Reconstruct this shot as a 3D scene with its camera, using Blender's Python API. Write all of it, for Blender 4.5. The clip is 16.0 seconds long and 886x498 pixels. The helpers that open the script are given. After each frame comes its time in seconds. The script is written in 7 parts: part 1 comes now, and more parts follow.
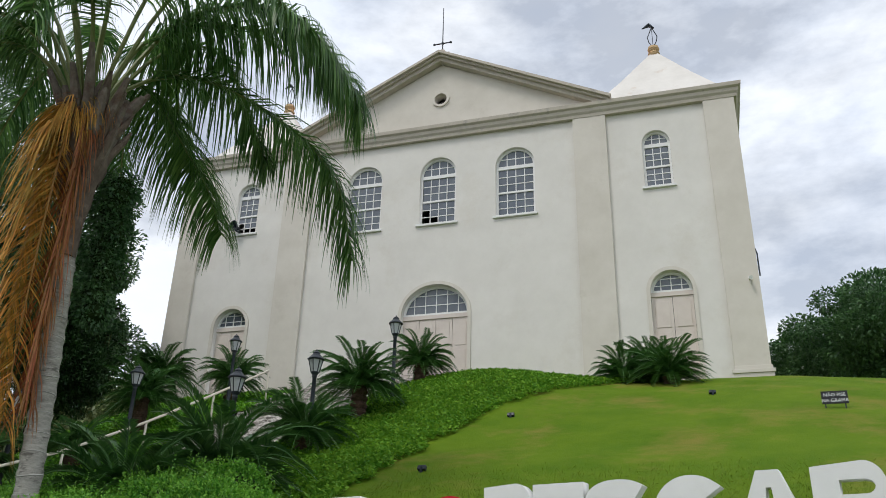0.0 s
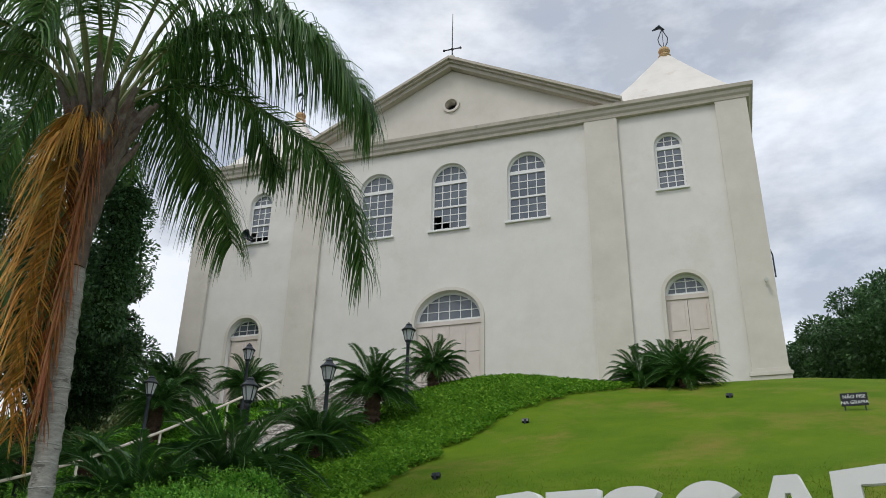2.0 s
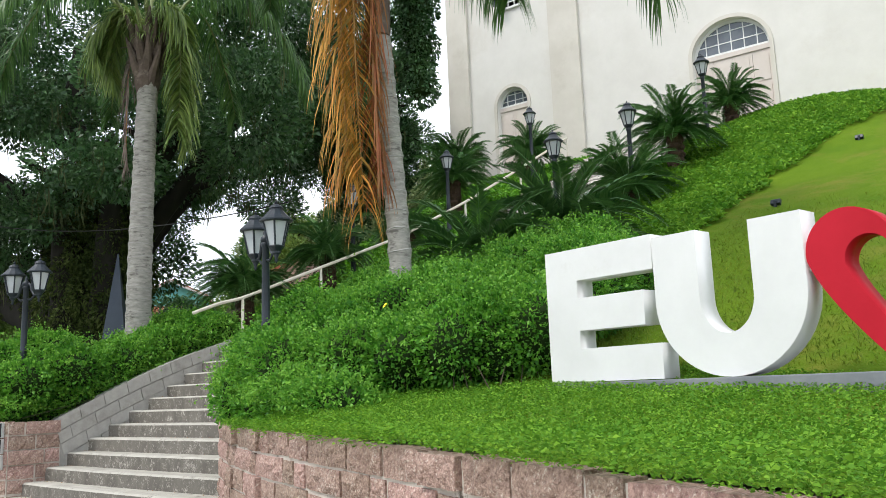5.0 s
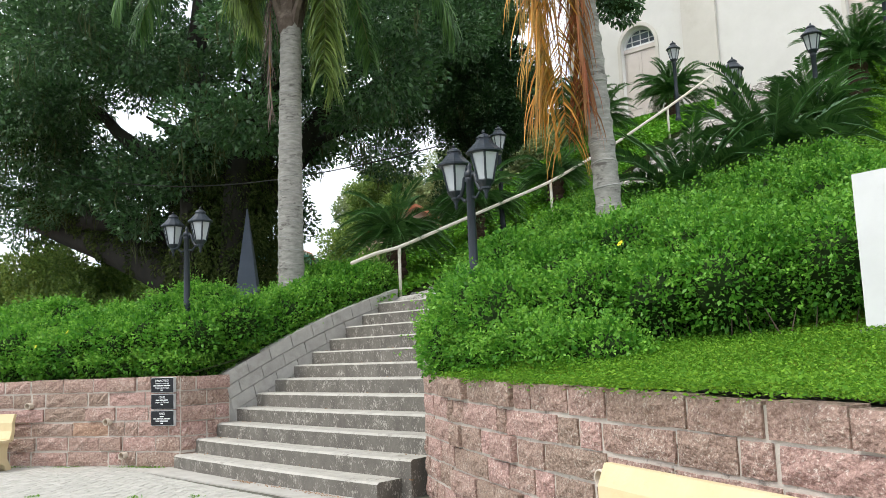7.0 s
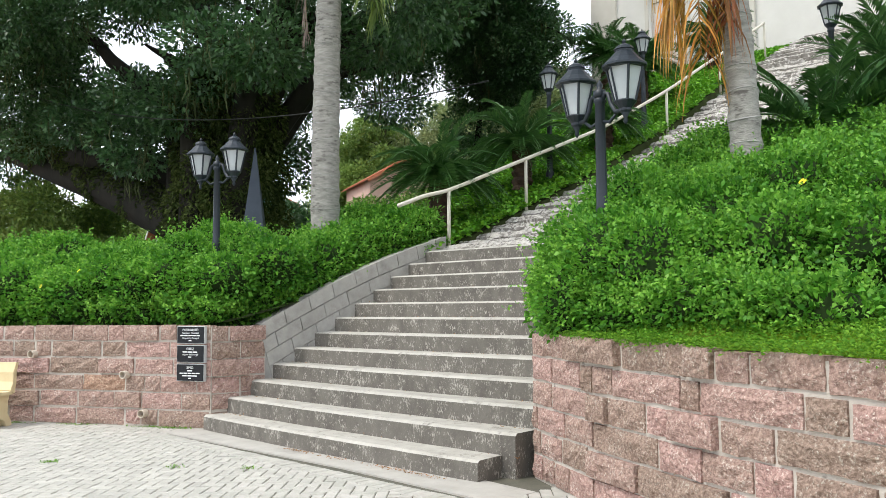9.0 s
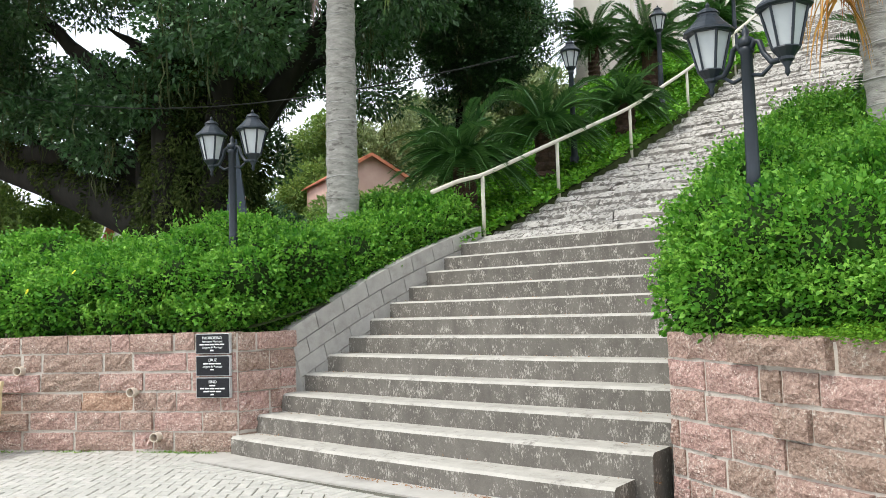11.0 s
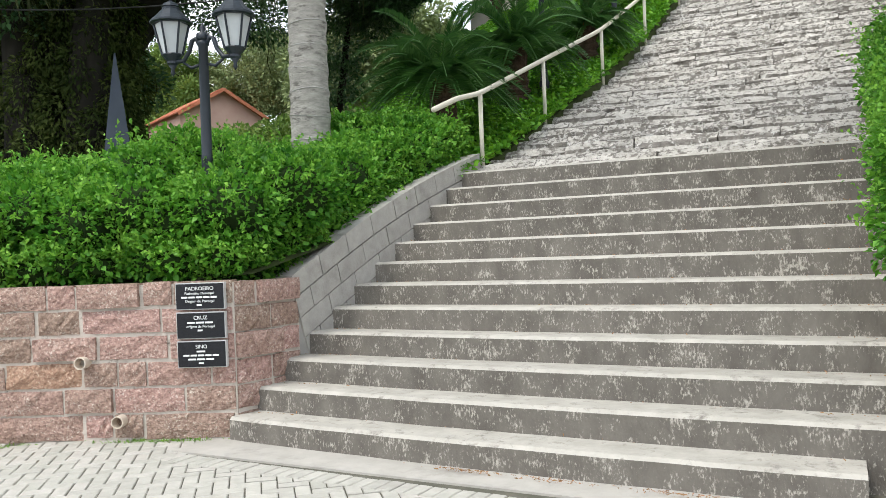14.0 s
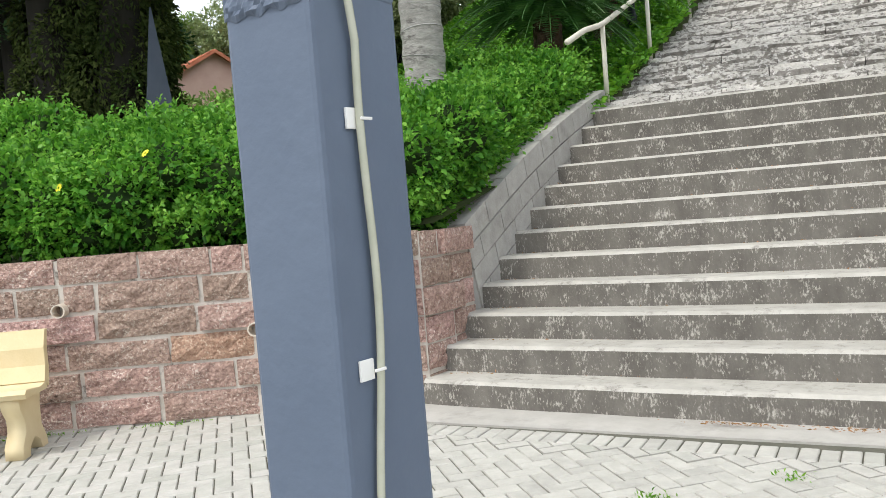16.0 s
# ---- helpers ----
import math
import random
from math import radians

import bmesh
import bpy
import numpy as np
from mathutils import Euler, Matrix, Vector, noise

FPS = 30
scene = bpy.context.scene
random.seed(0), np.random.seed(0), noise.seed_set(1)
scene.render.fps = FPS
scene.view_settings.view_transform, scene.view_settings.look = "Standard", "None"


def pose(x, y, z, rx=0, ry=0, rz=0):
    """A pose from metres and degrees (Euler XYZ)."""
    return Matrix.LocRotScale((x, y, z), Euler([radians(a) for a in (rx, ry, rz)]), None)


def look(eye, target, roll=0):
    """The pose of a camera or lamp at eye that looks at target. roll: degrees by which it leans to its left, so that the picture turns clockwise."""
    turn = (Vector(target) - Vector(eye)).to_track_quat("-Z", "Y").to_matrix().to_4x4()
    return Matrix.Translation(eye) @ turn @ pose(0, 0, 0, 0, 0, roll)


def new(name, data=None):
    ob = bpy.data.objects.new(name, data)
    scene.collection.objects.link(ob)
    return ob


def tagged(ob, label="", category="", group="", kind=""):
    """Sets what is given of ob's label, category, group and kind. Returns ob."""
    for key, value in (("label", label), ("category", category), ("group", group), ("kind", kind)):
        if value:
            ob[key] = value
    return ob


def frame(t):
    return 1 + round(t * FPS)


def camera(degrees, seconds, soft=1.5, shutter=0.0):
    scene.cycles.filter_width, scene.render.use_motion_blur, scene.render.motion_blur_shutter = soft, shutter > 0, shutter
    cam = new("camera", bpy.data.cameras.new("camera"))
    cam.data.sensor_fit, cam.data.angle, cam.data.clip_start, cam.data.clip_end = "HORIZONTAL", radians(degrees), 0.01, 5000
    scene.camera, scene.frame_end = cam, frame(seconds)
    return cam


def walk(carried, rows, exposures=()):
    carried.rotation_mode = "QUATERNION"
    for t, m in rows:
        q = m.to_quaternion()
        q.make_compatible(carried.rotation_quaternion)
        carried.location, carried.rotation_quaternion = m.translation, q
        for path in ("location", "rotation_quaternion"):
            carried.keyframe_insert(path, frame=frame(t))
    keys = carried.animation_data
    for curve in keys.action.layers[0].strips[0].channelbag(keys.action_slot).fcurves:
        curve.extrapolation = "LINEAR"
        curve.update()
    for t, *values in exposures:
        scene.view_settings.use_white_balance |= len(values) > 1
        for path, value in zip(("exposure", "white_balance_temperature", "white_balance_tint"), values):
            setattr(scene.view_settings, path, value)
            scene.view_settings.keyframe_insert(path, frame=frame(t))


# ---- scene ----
cam = camera(55.8, 16.0, 0.85)
PATH = [
    (0, (-0.194, 0.041, 1.529), (-0.746, 1.776, 2.357), 1.6),
    (0.5, (-0.187, 0.087, 1.52), (-0.755, 1.831, 2.316), 1.6),
    (1, (-0.207, 0.116, 1.522), (-0.779, 1.859, 2.32), 1.7),
    (1.5, (-0.143, 0.083, 1.547), (-0.73, 1.815, 2.358), 1.7),
    (2, (-0.184, 0.143, 1.555), (-0.765, 1.862, 2.396), 1.2),
    (2.5, (-0.196, 0.155, 1.547), (-0.779, 1.857, 2.42), 0.8),
    (3, (-0.203, 0.157, 1.494), (-0.807, 1.873, 2.325), 1.5),
    (3.5, (-0.544, 0.484, 1.446), (-1.265, 2.252, 2.041), 2.6),
    (4, (-0.821, 0.479, 1.424), (-1.689, 2.209, 1.927), 2.1),
    (4.5, (-1.147, 0.514, 1.402), (-2.209, 2.165, 1.788), -0.5),
    (5, (-1.464, 0.41, 1.364), (-2.63, 2.001, 1.693), -2.2),
    (5.2, (-1.641, 0.413, 1.369), (-2.815, 1.999, 1.697), -2.8),
    (7.5, (-3.709, 0.306, 1.334), (-5.058, 1.765, 1.557), -2.0),
    (8, (-4.218, 0.312, 1.332), (-5.539, 1.799, 1.538), -0.9),
    (8.5, (-4.717, 0.445, 1.324), (-6.027, 1.948, 1.482), -0.4),
    (11, (-6.983, 0.841, 1.33), (-8.174, 2.441, 1.466), -1.8),
    (11.5, (-7.463, 0.854, 1.335), (-8.665, 2.449, 1.443), -2.6),
    (12, (-7.934, 0.954, 1.326), (-9.091, 2.583, 1.416), -2.5),
    (12.5, (-8.349, 1.083, 1.323), (-9.421, 2.771, 1.394), -2.5),
    (13, (-8.783, 1.192, 1.338), (-9.775, 2.927, 1.397), -2.5),
    (13.5, (-9.236, 1.261, 1.305), (-10.116, 3.057, 1.351), -2.4),
    (14, (-9.692, 1.312, 1.323), (-10.543, 3.122, 1.32), -2.1),
    (14.5, (-10.113, 1.25, 1.312), (-10.925, 3.077, 1.272), -3.2),
    (15, (-10.532, 1.222, 1.309), (-11.262, 3.081, 1.192), -3.4),
    (15.5, (-11.0, 1.13, 1.355), (-11.772, 2.971, 1.233), -4.1),
    (16, (-11.463, 1.158, 1.295), (-12.27, 2.985, 1.19), -4.6),
]
EXPOSURES = [(0, 0.0), (1.0, -0.03), (2.5, -0.15), (3.0, -0.02), (3.5, 0.28), (4.0, 0.3), (4.5, 0.62), (5.2, 0.78), (8.0, 0.87), (11.0, 0.97), (13.0, 0.93), (16.0, 0.83)]
walk(cam, [(t, look(eye, target, roll)) for t, eye, target, roll in PATH], EXPOSURES)

# ---- world, sun ----
world = bpy.data.worlds.new("sky")
scene.world = world
world.use_nodes = True
wn, wl = world.node_tree.nodes, world.node_tree.links
wn.clear()
w_out = wn.new("ShaderNodeOutputWorld")
w_bg = wn.new("ShaderNodeBackground")
w_sky = wn.new("ShaderNodeTexSky")
w_sky.sky_type, w_sky.sun_disc = "NISHITA", False
SUN_EL, SUN_AZ = radians(58), radians(205)
w_sky.sun_elevation, w_sky.sun_rotation = SUN_EL, SUN_AZ
w_sky.air_density, w_sky.dust_density = 1.0, 1.5
w_tc = wn.new("ShaderNodeTexCoord")
w_map = wn.new("ShaderNodeMapping")
w_map.inputs["Scale"].default_value = (1.0, 1.0, 2.2)
w_n1 = wn.new("ShaderNodeTexNoise")
w_n1.inputs["Scale"].default_value, w_n1.inputs["Detail"].default_value, w_n1.inputs["Roughness"].default_value = 3.2, 9, 0.58
w_r1 = wn.new("ShaderNodeValToRGB")
w_r1.color_ramp.elements[0].color = (0.5, 0.5, 0.5, 1)
w_r1.color_ramp.elements[0].position, w_r1.color_ramp.elements[1].position = 0.36, 0.53
w_n2 = wn.new("ShaderNodeTexNoise")
w_n2.inputs["Scale"].default_value, w_n2.inputs["Detail"].default_value = 5.0, 6
w_r2 = wn.new("ShaderNodeValToRGB")
w_r2.color_ramp.elements[0].position, w_r2.color_ramp.elements[0].color = 0.3, (9.5, 10.4, 12.0, 1)
w_r2.color_ramp.elements[1].position, w_r2.color_ramp.elements[1].color = 0.62, (11.2, 11.7, 12.5, 1)
w_mix = wn.new("ShaderNodeMixRGB")
wl.new(w_tc.outputs["Generated"], w_map.inputs["Vector"])
wl.new(w_map.outputs["Vector"], w_n1.inputs["Vector"])
wl.new(w_map.outputs["Vector"], w_n2.inputs["Vector"])
wl.new(w_n1.outputs["Fac"], w_r1.inputs["Fac"])
wl.new(w_n2.outputs["Fac"], w_r2.inputs["Fac"])
wl.new(w_r1.outputs["Color"], w_mix.inputs["Fac"])
wl.new(w_sky.outputs["Color"], w_mix.inputs["Color1"])
wl.new(w_r2.outputs["Color"], w_mix.inputs["Color2"])
wl.new(w_mix.outputs["Color"], w_bg.inputs["Color"])
w_bg.inputs["Strength"].default_value = 0.09
wl.new(w_bg.outputs["Background"], w_out.inputs["Surface"])

sun = new("sun", bpy.data.lights.new("sun", "SUN"))
sun.data.energy, sun.data.angle, sun.data.color = 1.3, radians(14), (1.0, 0.96, 0.9)
SUN_DIR = Vector((math.sin(SUN_AZ) * math.cos(SUN_EL), math.cos(SUN_AZ) * math.cos(SUN_EL), math.sin(SUN_EL)))
sun.matrix_world = look(tuple(SUN_DIR * 80), (0, 0, 0))


# ---- materials ----
def mat(name, c1, c2, scale=3.0, rough=0.8, bump=0.2, bump_scale=60.0, metal=0.0, stain=None, stain_scale=1.2, stain_lo=0.55, stain_hi=0.72,
        island=0.0, obj=0.0, translucent=0.0, coat=0.0, ior=1.45, bump_dist=0.01, stretch=(1, 1, 1), spec=0.5, patch=0.0, patch_scale=1.5):
    """Two-scale procedural surface: c1..c2 by noise, an optional stain colour in patches, fine relief."""
    m = bpy.data.materials.new(name)
    m.use_nodes = True
    n, l = m.node_tree.nodes, m.node_tree.links
    bs = n["Principled BSDF"]
    tc = n.new("ShaderNodeTexCoord")
    mp = n.new("ShaderNodeMapping")
    mp.inputs["Scale"].default_value = stretch
    geo = n.new("ShaderNodeNewGeometry")
    l.new(geo.outputs["Position"], mp.inputs["Vector"])
    nz = n.new("ShaderNodeTexNoise")
    nz.inputs["Scale"].default_value, nz.inputs["Detail"].default_value, nz.inputs["Roughness"].default_value = scale, 8, 0.65
    l.new(mp.outputs["Vector"], nz.inputs["Vector"])
    rp = n.new("ShaderNodeValToRGB")
    rp.color_ramp.elements[0].position, rp.color_ramp.elements[1].position = 0.3, 0.7
    rp.color_ramp.elements[0].color, rp.color_ramp.elements[1].color = (*c1, 1), (*c2, 1)
    l.new(nz.outputs["Fac"], rp.inputs["Fac"])
    col = rp.outputs["Color"]
    if stain:
        ns = n.new("ShaderNodeTexNoise")
        ns.inputs["Scale"].default_value, ns.inputs["Detail"].default_value, ns.inputs["Roughness"].default_value = stain_scale, 10, 0.7
        l.new(mp.outputs["Vector"], ns.inputs["Vector"])
        rs = n.new("ShaderNodeValToRGB")
        rs.color_ramp.elements[0].position, rs.color_ramp.elements[1].position = stain_lo, stain_hi
        val = ns.outputs["Fac"]
        if patch:
            big = n.new("ShaderNodeTexNoise")
            big.inputs["Scale"].default_value, big.inputs["Detail"].default_value = patch_scale, 4
            l.new(geo.outputs["Position"], big.inputs["Vector"])
            ma = n.new("ShaderNodeMath")
            ma.operation = "MULTIPLY_ADD"
            ma.inputs[1].default_value = patch
            l.new(big.outputs["Fac"], ma.inputs[0])
            l.new(val, ma.inputs[2])
            mb = n.new("ShaderNodeMath")
            mb.operation = "SUBTRACT"
            mb.inputs[1].default_value = patch * 0.5
            l.new(ma.outputs["Value"], mb.inputs[0])
            val = mb.outputs["Value"]
        l.new(val, rs.inputs["Fac"])
        mx = n.new("ShaderNodeMixRGB")
        l.new(rs.outputs["Color"], mx.inputs["Fac"])
        l.new(col, mx.inputs["Color1"])
        mx.inputs["Color2"].default_value = (*stain, 1)
        col = mx.outputs["Color"]
    if island or obj:
        rnd = geo.outputs["Random Per Island"]
        if obj:
            oi = n.new("ShaderNodeObjectInfo")
            rnd = oi.outputs["Random"]
        mr = n.new("ShaderNodeMapRange")
        k = island or obj
        mr.inputs["To Min"].default_value, mr.inputs["To Max"].default_value = 1 - k, 1 + k
        l.new(rnd, mr.inputs["Value"])
        hs = n.new("ShaderNodeHueSaturation")
        l.new(mr.outputs["Result"], hs.inputs["Value"])
        if island or obj > 0.15:
            mh = n.new("ShaderNodeMapRange")
            mh.inputs["To Min"].default_value, mh.inputs["To Max"].default_value = 0.515, 0.485
            l.new(rnd, mh.inputs["Value"])
            l.new(mh.outputs["Result"], hs.inputs["Hue"])
        l.new(col, hs.inputs["Color"])
        col = hs.outputs["Color"]
    l.new(col, bs.inputs["Base Color"])
    bs.inputs["Roughness"].default_value, bs.inputs["Metallic"].default_value = rough, metal
    bs.inputs["IOR"].default_value = ior
    bs.inputs["Specular IOR Level"].default_value = spec
    if coat:
        bs.inputs["Coat Weight"].default_value = coat
    if bump:
        nb = n.new("ShaderNodeTexNoise")
        nb.inputs["Scale"].default_value, nb.inputs["Detail"].default_value = bump_scale, 6
        l.new(mp.outputs["Vector"], nb.inputs["Vector"])
        bp = n.new("ShaderNodeBump")
        bp.inputs["Strength"].default_value, bp.inputs["Distance"].default_value = bump, bump_dist
        l.new(nb.outputs["Fac"], bp.inputs["Height"])
        l.new(bp.outputs["Normal"], bs.inputs["Normal"])
    if translucent:
        tr = n.new("ShaderNodeBsdfTranslucent")
        l.new(col, tr.inputs["Color"])
        ms = n.new("ShaderNodeMixShader")
        ms.inputs["Fac"].default_value = translucent
        l.new(bs.outputs["BSDF"], ms.inputs[1])
        l.new(tr.outputs["BSDF"], ms.inputs[2])
        l.new(ms.outputs["Shader"], n["Material Output"].inputs["Surface"])
    return m


M_PLASTER = mat("plaster_white", (0.665, 0.64, 0.59), (0.74, 0.715, 0.665), 0.9, 0.9, 0.2, 25, stain=(0.59, 0.545, 0.47), stain_scale=0.6, stain_lo=0.53, stain_hi=0.9)
M_CREAM = mat("plaster_cream", (0.58, 0.54, 0.47), (0.67, 0.63, 0.56), 0.9, 0.9, 0.12, 25, stain=(0.5, 0.46, 0.38), stain_scale=0.8, stain_lo=0.58, stain_hi=0.85)
M_CORNICE = mat("cornice_grey", (0.44, 0.395, 0.33), (0.57, 0.52, 0.445), 2.0, 0.9, 0.2, 30, stain=(0.2, 0.19, 0.17), stain_scale=2.0, stain_lo=0.55, stain_hi=0.8)
M_SPIRE = mat("spire_plaster", (0.66, 0.63, 0.58), (0.76, 0.73, 0.68), 1.2, 0.9, 0.2, 20, stain=(0.5, 0.36, 0.24), stain_scale=1.1, stain_lo=0.6, stain_hi=0.85)
M_DOORPAINT = mat("door_paint_cream", (0.60, 0.53, 0.47), (0.68, 0.61, 0.55), 1.5, 0.6, 0.05, 20)
M_WHITEPAINT = mat("white_joinery", (0.72, 0.72, 0.70), (0.8, 0.8, 0.78), 3, 0.5, 0.05, 40)
M_PANE = mat("old_window_glass", (0.085, 0.10, 0.125), (0.18, 0.20, 0.225), 0.8, 0.08, 0.0, ior=1.5)
# near-black for hollows: their lack of light is painted
M_DARK = mat("unlit_inside", (0.012, 0.012, 0.013), (0.02, 0.02, 0.02), 2, 0.9, 0)
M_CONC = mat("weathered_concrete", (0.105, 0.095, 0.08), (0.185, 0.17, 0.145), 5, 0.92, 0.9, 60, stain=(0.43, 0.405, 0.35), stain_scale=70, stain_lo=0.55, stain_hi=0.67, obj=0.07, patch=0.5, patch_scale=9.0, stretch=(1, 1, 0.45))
# paler than the risers: wear, with the nosing highlight put into the colour
M_TREAD = mat("worn_lit_tread", (0.36, 0.34, 0.295), (0.50, 0.475, 0.42), 5.0, 0.92, 0.5, 50, stain=(0.20, 0.185, 0.16), stain_scale=14, stain_lo=0.55, stain_hi=0.72, obj=0.05, patch=0.35, patch_scale=2.4)
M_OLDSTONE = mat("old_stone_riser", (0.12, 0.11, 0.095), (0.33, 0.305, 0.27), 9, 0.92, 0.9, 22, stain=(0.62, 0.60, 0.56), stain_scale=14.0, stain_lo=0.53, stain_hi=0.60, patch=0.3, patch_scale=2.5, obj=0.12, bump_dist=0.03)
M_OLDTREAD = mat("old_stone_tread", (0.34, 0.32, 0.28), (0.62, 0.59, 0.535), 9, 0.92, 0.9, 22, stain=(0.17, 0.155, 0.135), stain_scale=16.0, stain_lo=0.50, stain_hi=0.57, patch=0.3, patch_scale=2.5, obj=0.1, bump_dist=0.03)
M_GRANITE = mat("pink_granite", (0.18, 0.105, 0.082), (0.52, 0.36, 0.29), 34, 0.9, 1.0, 42, stain=(0.67, 0.58, 0.49), stain_scale=52, stain_lo=0.54, stain_hi=0.68, obj=0.2, bump_dist=0.03, patch=0.25, patch_scale=5)
# dark blotches: grime, and the shade of open crevices put into the colour
M_MORTAR = mat("mortar", (0.46, 0.41, 0.35), (0.60, 0.545, 0.475), 7, 0.95, 0.6, 50, stain=(0.10, 0.08, 0.06), stain_scale=7, stain_lo=0.57, stain_hi=0.68)
M_BLOCK = mat("concrete_block", (0.33, 0.315, 0.285), (0.44, 0.42, 0.38), 7, 0.95, 0.6, 60, stain=(0.22, 0.205, 0.18), stain_scale=3, stain_lo=0.53, stain_hi=0.8, obj=0.07)
M_BLOCKJOINT = mat("block_joint", (0.30, 0.29, 0.265), (0.40, 0.385, 0.355), 5, 0.95, 0.3, 60)
M_PAVER = mat("concrete_paver", (0.385, 0.37, 0.325), (0.49, 0.472, 0.42), 9, 0.92, 0.4, 90, stain=(0.36, 0.345, 0.31), stain_scale=6, stain_lo=0.56, stain_hi=0.78, obj=0.08, patch=0.4, patch_scale=1.2)
M_PAVERI = mat("concrete_paver_far", (0.385, 0.37, 0.325), (0.49, 0.472, 0.42), 9, 0.92, 0.4, 90, stain=(0.36, 0.345, 0.31), stain_scale=6, stain_lo=0.56, stain_hi=0.78, island=0.08, patch=0.4, patch_scale=1.2)
M_BEDDING = mat("joint_sand", (0.085, 0.085, 0.062), (0.14, 0.13, 0.10), 6, 0.95, 0.3, 60)
M_EDGING = mat("plaza_edging", (0.36, 0.34, 0.30), (0.48, 0.455, 0.41), 3, 0.92, 0.3, 60, stain=(0.3, 0.28, 0.25), stain_scale=2.5)
# dark soil and green, with the shade under the planting mixed in
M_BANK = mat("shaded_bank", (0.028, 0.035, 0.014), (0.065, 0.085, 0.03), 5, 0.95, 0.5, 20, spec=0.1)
M_SOIL = mat("soil", (0.05, 0.035, 0.022), (0.10, 0.07, 0.045), 6, 0.95, 0.4, 30)
M_LAWN = mat("lawn", (0.075, 0.15, 0.006), (0.125, 0.20, 0.011), 0.9, 0.95, 0.8, 55, stain=(0.25, 0.19, 0.05), stain_scale=0.5, stain_lo=0.50, stain_hi=0.78, bump_dist=0.03, spec=0.12)
M_COVER = mat("groundcover_leaf", (0.10, 0.26, 0.02), (0.19, 0.38, 0.04), 1.5, 0.55, 0, island=0.3, translucent=0.35, spec=0.12)
M_HEDGE = mat("hedge_leaf", (0.055, 0.21, 0.018), (0.16, 0.41, 0.046), 1.6, 0.45, 0, island=0.4, translucent=0.38, spec=0.3)
# near-black filler colour: the shade between the leaves is painted in
M_HEDGECORE = mat("shade_filler", (0.012, 0.028, 0.008), (0.025, 0.045, 0.012), 6, 0.95, 0, spec=0.12)
M_TWIG = mat("twig", (0.07, 0.05, 0.035), (0.13, 0.10, 0.07), 8, 0.9, 0.2, 40)
M_CYCAD = mat("cycad_leaf", (0.042, 0.135, 0.034), (0.125, 0.265, 0.075), 2, 0.36, 0, island=0.35, translucent=0.15)
M_CYCADTRUNK = mat("cycad_trunk", (0.035, 0.022, 0.015), (0.11, 0.065, 0.04), 12, 0.95, 0.8, 25, bump_dist=0.03)
M_CYCADHEART = mat("cycad_heart", (0.30, 0.16, 0.06), (0.42, 0.26, 0.11), 8, 0.9, 0.2, 60)
M_PALM = mat("palm_leaf", (0.042, 0.125, 0.03), (0.13, 0.25, 0.065), 2, 0.38, 0, island=0.4, translucent=0.35)
M_PALMDRY = mat("dry_palm_leaf", (0.36, 0.15, 0.02), (0.66, 0.41, 0.08), 2.2, 0.55, 0, island=0.5, translucent=0.3)
M_PALMRUST = mat("rust_palm_leaf", (0.20, 0.07, 0.025), (0.36, 0.15, 0.05), 1.5, 0.7, 0, island=0.3, translucent=0.25)
M_PALMPALE = mat("pale_palm_leaf", (0.12, 0.21, 0.045), (0.28, 0.37, 0.10), 2, 0.4, 0, island=0.4, translucent=0.35)
M_RACHIS = mat("palm_rachis", (0.12, 0.16, 0.05), (0.22, 0.24, 0.09), 3, 0.5, 0)
M_DRYRACHIS = mat("dry_rachis", (0.34, 0.17, 0.05), (0.46, 0.27, 0.09), 3, 0.6, 0)
M_PALMTRUNK = mat("palm_trunk", (0.22, 0.21, 0.185), (0.43, 0.41, 0.365), 7, 0.9, 0.9, 30, stain=(0.13, 0.12, 0.105), stain_scale=5, stain_lo=0.55, stain_hi=0.66, stretch=(1, 1, 3.5), patch=0.3, patch_scale=2.0)
M_PALMBOOT = mat("palm_boot", (0.07, 0.05, 0.04), (0.17, 0.13, 0.10), 5, 0.9, 0.5, 20, stain=(0.27, 0.22, 0.18), stain_scale=4)
# darkened well below bark tone: the crown's shade is in the colour
M_BARK = mat("shaded_bark", (0.010, 0.009, 0.006), (0.028, 0.024, 0.017), 3, 0.95, 0.6, 14, stretch=(1, 1, 0.3))
M_TREELEAF = mat("fig_leaf", (0.036, 0.105, 0.036), (0.11, 0.215, 0.08), 0.5, 0.38, 0, island=0.45, translucent=0.3)
M_TREELEAF2 = mat("ash_green_leaf", (0.16, 0.24, 0.085), (0.36, 0.42, 0.19), 0.4, 0.5, 0, island=0.3, translucent=0.2)
M_TREELEAF3 = mat("bright_tree_leaf", (0.12, 0.21, 0.04), (0.22, 0.33, 0.07), 0.4, 0.6, 0, island=0.3, translucent=0.25)
M_MOSS = mat("hanging_moss", (0.045, 0.06, 0.02), (0.11, 0.13, 0.05), 2, 0.9, 0, island=0.3, translucent=0.2)
M_IRON = mat("dark_painted_iron", (0.012, 0.018, 0.024), (0.022, 0.03, 0.04), 4, 0.42, 0.1, 60)
M_LAMPGLASS = mat("frosted_lamp_glass", (0.42, 0.45, 0.46), (0.52, 0.55, 0.55), 3, 0.25, 0)
M_RAIL = mat("cream_rail_paint", (0.58, 0.54, 0.44), (0.68, 0.64, 0.54), 5, 0.5, 0.05, 60)
